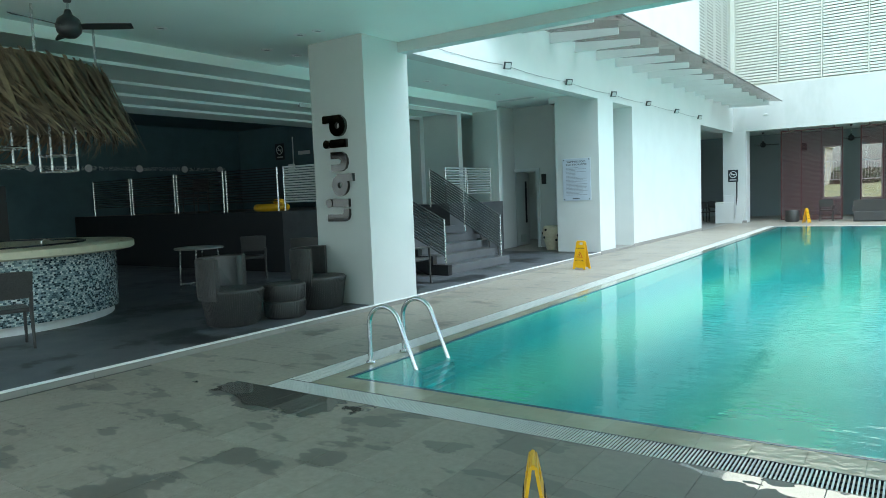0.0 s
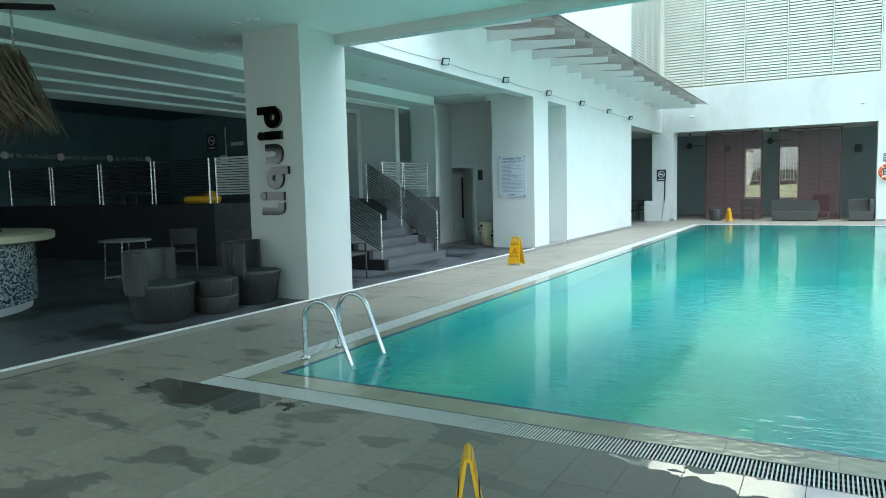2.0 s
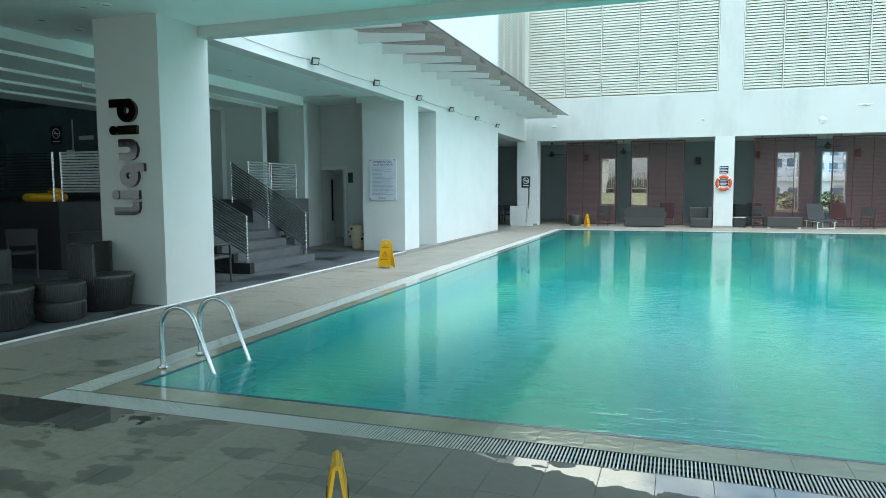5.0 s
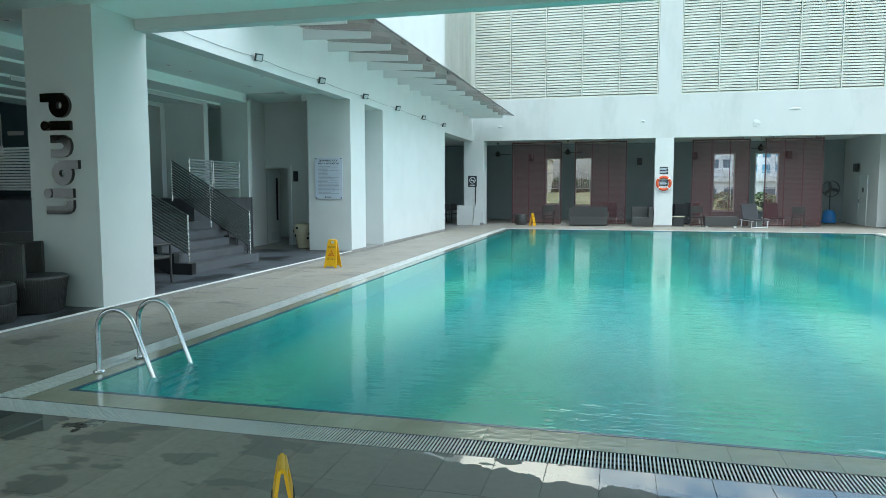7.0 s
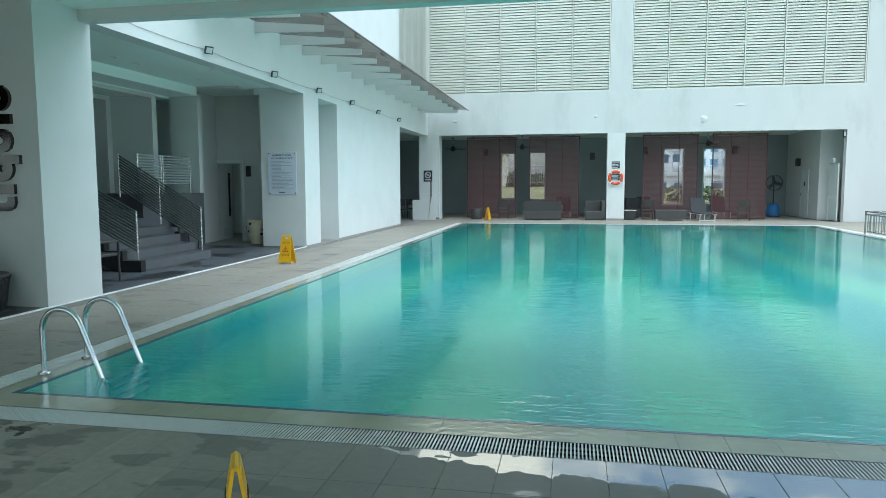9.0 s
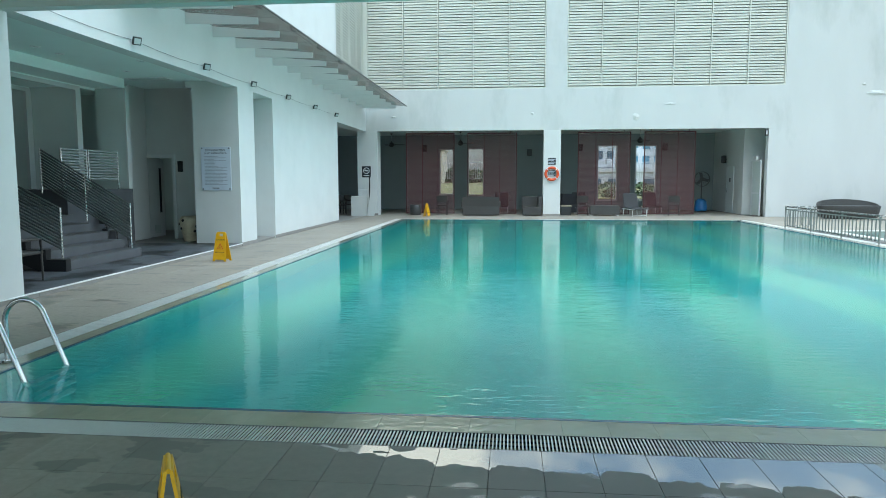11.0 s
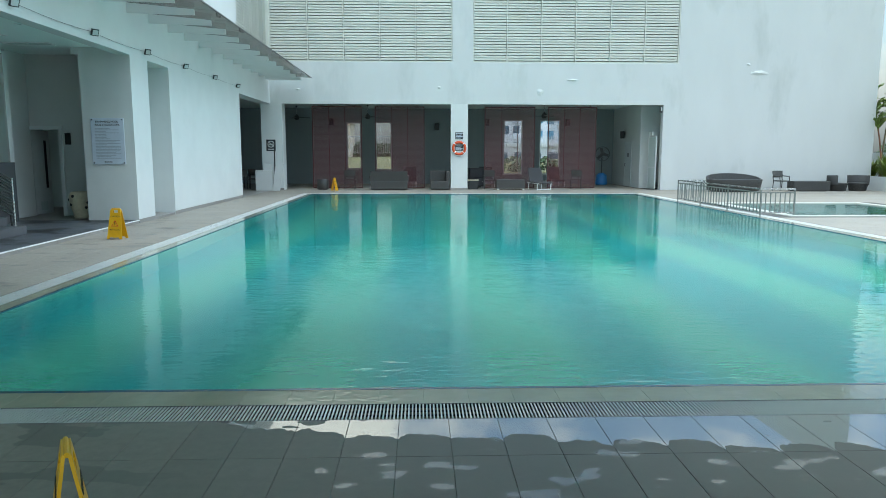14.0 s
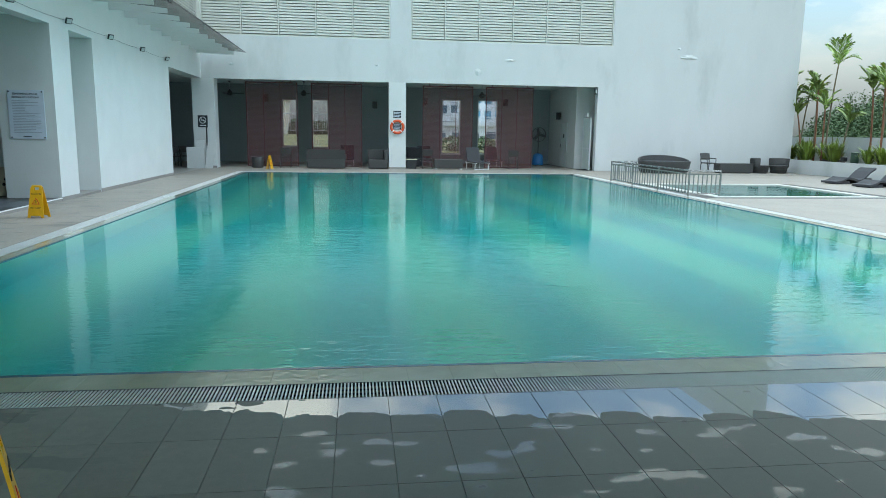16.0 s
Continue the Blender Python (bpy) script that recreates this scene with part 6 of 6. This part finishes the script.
# flaking paint lumps on the big wall
random.seed(3)
for x, z, w, h in ((5.31, 4.27, 0.18, 0.16), (15.0, 5.14, 0.42, 0.10), (14.5, 5.5, 0.10, 0.06), (6.72, 4.8, 0.3, 0.05), (0.9, 4.45, 0.08, 0.06), (-5.2, 4.35, 0.12, 0.05)):
    bm = bmesh.new()
    k = 14
    c0 = bm.verts.new((0, -0.05, 0))
    rim = [bm.verts.new((w * math.cos(2 * math.pi * i / k) * random.uniform(0.7, 1.1), -0.004 - 0.02 * random.random(), h * math.sin(2 * math.pi * i / k) * random.uniform(0.7, 1.1))) for i in range(k)]
    back = [bm.verts.new((v.co.x, 0.0, v.co.z)) for v in rim]
    for i in range(k):
        bm.faces.new((c0, rim[i], rim[(i + 1) % k]))
        bm.faces.new((rim[i], rim[(i + 1) % k], back[(i + 1) % k], back[i]))
    tagged(part("paint_blister", bm, WHITE, at=pose(x, FY, z)), "blistered flap of peeling white wall paint", "paint flake")


# ---- planter greenery ----
def frond(bm, base, heading, length, rise, leaflets, width, rnd):
    pts = []
    for i in range(9):
        u = i / 8
        pts.append(base + Vector((math.cos(heading) * length * u * 0.62, math.sin(heading) * length * u * 0.62, length * (rise * u - 0.62 * u * u))))
    for i in range(leaflets):
        u = 0.12 + 0.88 * i / leaflets
        k = min(7, int(u * 8))
        p = pts[k].lerp(pts[k + 1], u * 8 - k)
        d = (pts[k + 1] - pts[k]).normalized()
        side = d.cross(Vector((0, 0, 1))).normalized()
        ll = length * 0.46 * (1 - 0.55 * abs(u - 0.45) * 2) * rnd.uniform(0.8, 1.1)
        for s in (-1, 1):
            tip = p + side * s * ll * 0.55 + d * ll * 0.85 + Vector((0, 0, -ll * rnd.uniform(-0.05, 0.25)))
            mid = p.lerp(tip, 0.5) + Vector((0, 0, ll * 0.08))
            w = d * width
            v = [bm.verts.new(q) for q in (p - w * 0.4, p + w * 0.4, mid + w, mid - w, tip)]
            bm.faces.new(v[:4])
            bm.faces.new((v[3], v[2], v[4]))
    tube(pts, 0.008, 4, False, bm)


def palm(x, y, h, seed, stem_mat, n=8, size=1.0):
    rnd = random.Random(seed)
    t = thing("palm", "slender areca palm with a feathery green crown in the planter", "palm", pose(x, y, 0.52), "palms in the planter")
    lean = Vector((rnd.uniform(-0.25, 0.25), rnd.uniform(-0.3, 0.3), 0))
    pts = [Vector((0, 0, 0)) + lean * (u * u) + Vector((0, 0, h * u)) for u in (0, 0.25, 0.5, 0.75, 1)]
    part("trunk", tube(pts, [0.045, 0.04, 0.036, 0.033, 0.028], 8), stem_mat, t)
    bm = bmesh.new()
    for i in range(n):
        frond(bm, pts[-1] + Vector((0, 0, rnd.uniform(-0.25, 0.05))), 2 * math.pi * i / n + rnd.uniform(-0.4, 0.4), size * rnd.uniform(0.85, 1.25), rnd.uniform(0.75, 1.75), 12, 0.050, rnd)
    part("crown", bm, LEAF, t)
    return t


# y, stem height, distance behind the planter wall, crown size
PALMS = ((32.1, 3.75, 0.8, 0.80), (31.5, 2.9, 0.6, 0.75), (31.1, 3.2, 0.9, 0.80), (30.6, 2.3, 0.6, 0.75), (30.2, 2.9, 1.0, 0.80), (29.7, 3.35, 0.7, 0.85),
         (29.1, 4.45, 0.8, 1.05), (28.9, 2.5, 0.5, 0.75), (28.1, 1.9, 0.9, 0.80), (26.3, 3.1, 0.8, 0.95), (26.0, 2.6, 1.0, 0.80), (25.6, 3.3, 0.7, 1.0), (25.2, 2.4, 0.9, 0.85), (23.0, 3.2, 0.8, 0.9), (21.5, 3.8, 0.8, 1.0))
for i, (y, h, dx, sz) in enumerate(PALMS):
    palm(20.25 + dx, y, h, 40 + i, STEM_RED if i % 2 else STEM, 9, sz * 0.95)


def bush(x, y, seed, r=0.55, h=0.95):
    rnd = random.Random(seed)
    t = thing("shrub", "leafy green and yellow shrub in the planter", "shrub", pose(x, y, 0.52), "planter shrubs")
    bm = bmesh.new()
    for i in range(150):
        a = rnd.uniform(0, 2 * math.pi)
        rr = r * math.sqrt(rnd.random())
        l = rnd.uniform(0.35, 0.75) * h
        p0 = Vector((rr * 0.35 * math.cos(a), rr * 0.35 * math.sin(a), rnd.uniform(0, 0.35)))
        p2 = Vector((rr * 1.3 * math.cos(a), rr * 1.3 * math.sin(a), p0.z + l * rnd.uniform(0.6, 1.1)))
        p1 = p0.lerp(p2, 0.5) + Vector((0, 0, 0.12))
        s = Vector((-math.sin(a), math.cos(a), 0)) * rnd.uniform(0.018, 0.045)
        v = [bm.verts.new(q) for q in (p0 - s * 0.3, p0 + s * 0.3, p1 + s, p1 - s, p2)]
        bm.faces.new(v[:4])
        bm.faces.new((v[3], v[2], v[4]))
    part("leaves", bm, LEAF_DARK, t)
    part("stem", tube([(0, 0, 0), (0.02, 0.01, 0.3)], 0.02, 6), STEM, t)
    return t


for i in range(22):
    y = 31.2 - i * 0.55 + 0.15 * math.sin(i * 3.1)
    if 26.2 < y < 27.7:
        continue
    bush(20.85 + 0.35 * math.sin(i * 1.7), y, 70 + i, 0.5, 1.0 + 0.35 * math.sin(i * 2.3))
uw = thing("planter_lamp", "small dark garden spotlight in the planter", "lamp", pose(20.6, 27.2, 0.52))
part("post", tube([(0, 0, 0), (0, 0, 0.16)], 0.02, 8), DARK_METAL, uw)
part("head", bevelled(-0.08, 0.08, -0.12, 0.12, 0.14, 0.32, 0.02), DARK_METAL, uw)


can = thing("garden_canister", "dark green canister standing in the planter", "canister", pose(20.75, 26.75, 0.52))
soft(part("body", lathe([(0.0, 0.0), (0.15, 0.0), (0.16, 0.03), (0.16, 0.42), (0.14, 0.47), (0.0, 0.47)], 20), MID_GREEN, can), 50)
soft(part("lid", lathe([(0.0, 0.47), (0.165, 0.47), (0.17, 0.50), (0.15, 0.53), (0.0, 0.54)], 20), MID_GREEN, can), 50)
for x, y, r in ((20.7, 28.0, 0.26), (20.9, 27.85, 0.2), (20.6, 28.5, 0.18)):
    bm = bmesh.new()
    bmesh.ops.create_icosphere(bm, subdivisions=2, radius=r)
    for v in bm.verts:
        v.co *= 1 + 0.35 * noise.noise(v.co * 5 + Vector((x * 7, y * 3, 0)))
        v.co.z = max(v.co.z * 0.7, -r * 0.3)
    tagged(part("rock", bm, SOIL, at=pose(x, y, 0.52 + r * 0.25)), "dark weathered rock lying in the planter", "rock", "planter rocks")


# ---- distance: woods, buildings, pylon ----
def woods(name, label, spots, seed, leaf=0.9, dense=1.0):
    rnd = random.Random(seed)
    vs, fs = [], []
    for x, y, z, r, hh in spots:
        for i in range(int((300 * r / 5 + 150) * dense)):
            a, c = rnd.uniform(0, 2 * math.pi), rnd.uniform(-0.3, 1)
            q = math.sqrt(max(0, 1 - c * c)) * rnd.uniform(0.75, 1.12)
            p = Vector((x + r * q * math.cos(a), y + r * q * math.sin(a), z + hh * c * rnd.uniform(0.8, 1.1)))
            d1 = Vector((rnd.uniform(-1, 1), rnd.uniform(-1, 1), rnd.uniform(-0.6, 0.6))).normalized() * leaf * rnd.uniform(0.6, 1.3)
            d2 = Vector((rnd.uniform(-1, 1), rnd.uniform(-1, 1), rnd.uniform(-1, 1))).normalized() * leaf * rnd.uniform(0.5, 1.0)
            k = len(vs)
            vs += [p - d1, p + d2, p + d1, p - d2]
            fs.append((k, k + 1, k + 2, k + 3))
    me = bpy.data.meshes.new(name)
    me.from_pydata([tuple(v) for v in vs], [], fs)
    me.materials.append(FAR_TREE)
    return tagged(new(name, me), label, "trees", kind="stuff")


rnd = random.Random(21)
spots = []
for i in range(260):
    a = radians(rnd.uniform(-62, -26))
    d = rnd.uniform(75, 130)
    x, y = -d * math.sin(a), d * math.cos(a)
    rise = 7.5 / (1 + math.exp((math.degrees(a) + 35.2) / 0.8)) * (d / 100)
    spots.append((x, y, -5.7 + rise + rnd.uniform(-1, 1.0), rnd.uniform(3.0, 5), rnd.uniform(3, 4.5)))
woods("hill_trees", "dense dark green wooded hill beyond the parapet", spots, 5, 0.15, 2.6)
spots = []
for i in range(130):
    a = radians(rnd.uniform(-16, 12))
    d = rnd.uniform(172, 205)
    spots.append((-d * math.sin(a), d * math.cos(a), 1.2 + rnd.uniform(-0.5, 0.8), rnd.uniform(4, 6), rnd.uniform(1.4, 2.8)))
woods("far_trees", "distant tree line seen through the lounge windows", spots, 6, 0.5)
spots = [(9.6, 70, 0.2, 1.5, 1.0), (10.6, 72, 0.0, 1.2, 0.9), (12.9, 70, 0.3, 1.0, 0.9), (14.2, 71, 0.1, 1.2, 0.7)]
woods("near_bushes", "leafy bushes on the slope below the lounge windows", spots, 8, 0.22)


def building(name_label, x, y, w, d, h, mat, cols, floors, glass=WIN_DARK):
    t = thing("apartment_building", name_label, "building", pose(x, y, -9))
    part("wall", boxes((-w / 2, w / 2, 0, d, 0, h)), mat, t)
    part("roof", boxes((-w / 2 - 0.4, w / 2 + 0.4, -0.4, d + 0.4, h, h + 0.8)), mat, t)
    wm = mesh_of("window", boxes((-w / cols * 0.3, w / cols * 0.3, -0.12, 0.0, 0, 1.7)), glass)
    bmx = mesh_of("balcony", boxes((-w / cols * 0.36, w / cols * 0.36, -1.0, -0.13, -1.0, 0.1)), mat)
    for f in range(floors):
        for c in range(cols):
            o = new("window", wm)
            o.parent = t
            o.matrix_basis = pose(-w / 2 + w * (c + 0.5) / cols, 0, 1.2 + f * h / floors)
            if c % 2 == 0:
                o = new("balcony", bmx)
                o.parent = t
                o.matrix_basis = pose(-w / 2 + w * (c + 0.5) / cols, 0, 1.2 + f * h / floors)


building("cream apartment tower far beyond the windows", -20.9, 165, 9, 12, 17.6, CREAM_BUILD, 4, 5)
building("pale grey apartment tower far beyond the windows", 16.4, 150, 11, 14, 34, PALE_BUILD, 5, 10)
building("pale apartment tower with blue glass far beyond", 29.4, 150, 9.5, 12, 44, PALE_BUILD, 4, 14, BLUE_GLASS)
building("low pale building far beyond the windows", 27, 140, 24, 10, 12, PALE_BUILD, 7, 3)
pyl = thing("lattice_tower", "grey steel lattice transmission tower in the distance", "tower", pose(-12.4, 260, -12))
legs = [(-1, -1), (1, -1), (1, 1), (-1, 1)]
H = 48
lb = bmesh.new()


def tower_point(k, z):
    wz = 2.6 * (1 - z / H) + 0.7
    return Vector((legs[k % 4][0] * wz, legs[k % 4][1] * wz, z))


for k in range(4):
    part("leg", tube([tower_point(k, 0), tower_point(k, H)], 0.10, 4), STEEL, pyl)
for i in range(16):
    z0, z1 = i * 3.0, i * 3.0 + 3.0
    for k in range(4):
        tube([tower_point(k, z0), tower_point(k + 1, z1)], 0.05, 4, False, lb)
        tube([tower_point(k + 1, z0), tower_point(k, z1)], 0.05, 4, False, lb)
        tube([tower_point(k, z1), tower_point(k + 1, z1)], 0.05, 4, False, lb)
part("bracing", lb, STEEL, pyl)


# ---- deck tiles, rim tiles, kerb tiles, grating ----
def tile_mesh(name, w, l, material, z0=-0.012, z1=0.0, c=0.0012):
    me = bpy.data.meshes.new(name)
    v = [(0, 0, z0), (w, 0, z0), (w, l, z0), (0, l, z0), (0, 0, z1 - c), (w, 0, z1 - c), (w, l, z1 - c), (0, l, z1 - c), (c, c, z1), (w - c, c, z1), (w - c, l - c, z1), (c, l - c, z1)]
    f = [(0, 1, 5, 4), (1, 2, 6, 5), (2, 3, 7, 6), (3, 0, 4, 7), (4, 5, 9, 8), (5, 6, 10, 9), (6, 7, 11, 10), (7, 4, 8, 11), (8, 9, 10, 11)]
    me.from_pydata(v, [], f)
    me.materials.append(material)
    return me


def joined_tiles(name, rects, material, parent, z0=-0.012, z1=0.0, c=0.0012):
    vs, fs = [], []
    for x0, y0, x1, y1 in rects:
        k = len(vs)
        vs += [(x0, y0, z0), (x1, y0, z0), (x1, y1, z0), (x0, y1, z0), (x0, y0, z1 - c), (x1, y0, z1 - c), (x1, y1, z1 - c), (x0, y1, z1 - c), (x0 + c, y0 + c, z1), (x1 - c, y0 + c, z1), (x1 - c, y1 - c, z1), (x0 + c, y1 - c, z1)]
        fs += [tuple(k + i for i in q) for q in ((0, 1, 5, 4), (1, 2, 6, 5), (2, 3, 7, 6), (3, 0, 4, 7), (4, 5, 9, 8), (5, 6, 10, 9), (6, 7, 11, 10), (7, 4, 8, 11), (8, 9, 10, 11))]
    me = bpy.data.meshes.new(name)
    me.from_pydata(vs, [], fs)
    me.materials.append(material)
    ob = new(name, me)
    ob.parent = parent
    return tagged(ob, kind="stuff")


TW, TL, GAP = 0.30, 0.554, 0.0025
rows_y = [(3.456, GY0)] + [(3.456 - TL * (i + 1), 3.456 - TL * i) for i in range(24)]
full = tile_mesh("tile", TW - GAP, TL - GAP, TILE)
cut = tile_mesh("tile", TW - GAP, GY0 - 3.456 - GAP, TILE)
rest, back = [], []
for r, (y0, y1) in enumerate(rows_y):
    for c in range(-22, 88):
        x0 = -0.09 + TW * c
        if x0 < FX or x0 + TW > 25.8:
            continue
        if y1 < -1.2:
            back.append((x0, y0, x0 + TW - GAP, y1 - GAP))
        elif r < 6 and -4.6 < x0 < 6.0:
            o = new("tile", cut if r == 0 else full)
            o.parent = deck
            o.matrix_basis = pose(x0, y0, 0)
        else:
            rest.append((x0, y0, x0 + TW - GAP, y1 - GAP))
joined_tiles("deck_tiles", rest, TILE, deck)
# unseen pale tiles behind the camera, added to bounce light under the roof
joined_tiles("paving_tiles", back, BOUNCE_PAVING, deck)

# beside and beyond the pool
rest = []
y = GY0
while y < 37.5:
    y1 = y + 0.60
    x = FX
    w = (GX0 - FX) / 3
    for k in range(3):
        rest.append((x, y, x + w - GAP, y1 - GAP))
        x += w
    y = y1
xs = GX0
while xs < 25.5:
    yy = GY1
    while yy < 37.0:
        if not (xs > 10.0 and yy > 30.0):
            rest.append((xs, yy, xs + 0.6 - GAP, yy + 0.6 - GAP))
        yy += 0.6
    xs += 0.6
yy = GY0
while yy < GY1 - 0.3:
    xs = GX1
    while xs < 20.0:
        inside = xs + 0.6 > SX0 and xs < SX1 and yy + 0.6 > SY0 and yy < SY1
        if not inside:
            rest.append((xs, yy, xs + 0.6 - GAP, min(yy + 0.6, GY1) - GAP))
        xs += 0.6
    yy += 0.6
joined_tiles("deck_tiles", rest, TILE_SIDE, deck)

# rim tiles between the water's edge and the grating
rim = structure("pool_rim", boxes((GX0 + 0.27, PX0 - 0.035, GY0 + 0.27, GY1 - 0.27, -0.3, -0.0075), (PX1 + 0.035, GX1 - 0.27, GY0 + 0.27, GY1 - 0.27, -0.3, -0.0075),
                                  (PX0 - 0.035, PX1 + 0.035, GY0 + 0.27, PY0 - 0.035, -0.3, -0.0075), (PX0 - 0.035, PX1 + 0.035, PY1 + 0.035, GY1 - 0.27, -0.3, -0.0075)), RIM, "cream tiled pool rim, wet from the overflow", "pool rim")
rw = PY0 - 0.035 - (GY0 + 0.27)
nm = tile_mesh("tile", 0.30 - 0.0006, rw - 0.002, RIM, -0.016, -0.005)
x = GX0 + 0.27
while x < GX1 - 0.55:
    o = new("tile", nm)
    o.parent = rim
    o.matrix_basis = pose(x, GY0 + 0.27, 0)
    x += 0.30
lw = PX0 - 0.035 - (GX0 + 0.27)
lm = tile_mesh("tile", lw - 0.002, 0.30 - 0.0015, RIM, -0.016, -0.005)
y = PY0 - 0.035
while y < GY1 - 0.3:
    o = new("tile", lm)
    o.parent = rim
    o.matrix_basis = pose(GX0 + 0.27, y, 0)
    y += 0.30
rects = []
y = PY0 - 0.035
while y < GY1 - 0.3:
    rects.append((PX1 + 0.035, y, GX1 - 0.273, y + 0.297))
    y += 0.30
x = PX0 - 0.035
while x < PX1:
    rects.append((x, PY1 + 0.035, x + 0.297, GY1 - 0.273))
    x += 0.30
joined_tiles("rim_tiles", rects, RIM, rim, -0.016, -0.005)

KERB_PALE = surface("pale_coping_tile", (0.48, 0.48, 0.44), 0.4, 0.08, 4.0, 0.05, 60.0)
# small pool coping
structure("small_pool_coping", boxes((SX0 - 0.1, SX1 + 0.1, SY0 - 0.1, SY0 + 0.2, -0.02, 0.012), (SX0 - 0.1, SX1 + 0.1, SY1 - 0.2, SY1 + 0.1, -0.02, 0.012),
                                     (SX0 - 0.1, SX0 + 0.2, SY0 + 0.2, SY1 - 0.2, -0.02, 0.012), (SX1 - 0.2, SX1 + 0.1, SY0 + 0.2, SY1 - 0.2, -0.02, 0.012)), KERB_PALE, "pale coping round the children's pool", "coping")

# kerb tiles along the raised floor and the wall's foot
kerb = structure("kerb", boxes((FX - 0.012, FX + 0.0, -9, 16.05, -0.01, PZ - 0.014)), KERB, "grey tiled kerb below the raised floor", "kerb")
km = bpy.data.meshes.new("tile")
bmk = bmesh.new()
box(bmk, 0, 0.010, 0, 0.596, 0.001, PZ - 0.015)
bmk.to_mesh(km)
bmk.free()
km.materials.append(KERB)
y = -2.0
while y < 15.6:
    o = new("tile", km)
    o.parent = kerb
    o.matrix_basis = pose(FX, y, 0)
    y += 0.60
structure("baseboard", boxes((FX, FX + 0.012, 16.05, 17.05, 0.001, 0.09), (FX, FX + 0.012, 18.45, 25.5, 0.001, 0.09), (1.39, 2.17, FY - 0.012, FY, 0.001, 0.09), (-6.87, -5.93, FY - 0.012, FY, 0.001, 0.09)), KERB, "grey tile skirting at the foot of the white walls", "baseboard")

# overflow grating
grate = thing("overflow_grating", "white slotted overflow grating round the pool", "grating", kind="structure")
gm = mesh_of("slat", boxes((-0.0050, 0.0050, 0.0, 0.255, -0.010, -0.003)), GRATE)
n = int((GX1 - GX0) / 0.0226)
gb = bmesh.new()
for i in range(n):
    x = GX0 + 0.02 + i * 0.0226
    if i < 290:
        o = new("slat", gm)
        o.parent = grate
        o.matrix_basis = pose(x, GY0 + 0.007, 0)
    else:
        box(gb, x - 0.0050, x + 0.0050, GY0 + 0.007, GY0 + 0.262, -0.010, -0.003)
    box(gb, x - 0.006, x + 0.006, GY1 - 0.262, GY1 - 0.007, -0.022, -0.003)
i = 0
while GY0 + 0.29 + i * 0.04 < GY1 - 0.28:
    y = GY0 + 0.29 + i * 0.04
    box(gb, GX0 + 0.007, GX0 + 0.262, y - 0.012, y + 0.012, -0.022, -0.003)
    box(gb, GX1 - 0.262, GX1 - 0.007, y - 0.012, y + 0.012, -0.022, -0.003)
    i += 1
tagged(part("far_slats", gb, GRATE, grate), kind="stuff")
for k in (0.06, 0.13, 0.20):
    part("cross_rod", boxes((GX0, GX1, GY0 + k, GY0 + k + 0.006, -0.034, -0.023)), DARK_METAL, grate)
for k in (0.0, 0.262):
    part("edge_bar", boxes((GX0, GX1, GY0 + k, GY0 + k + 0.006, -0.03, -0.001)), DARK_METAL, grate, "dark metal edge bar")
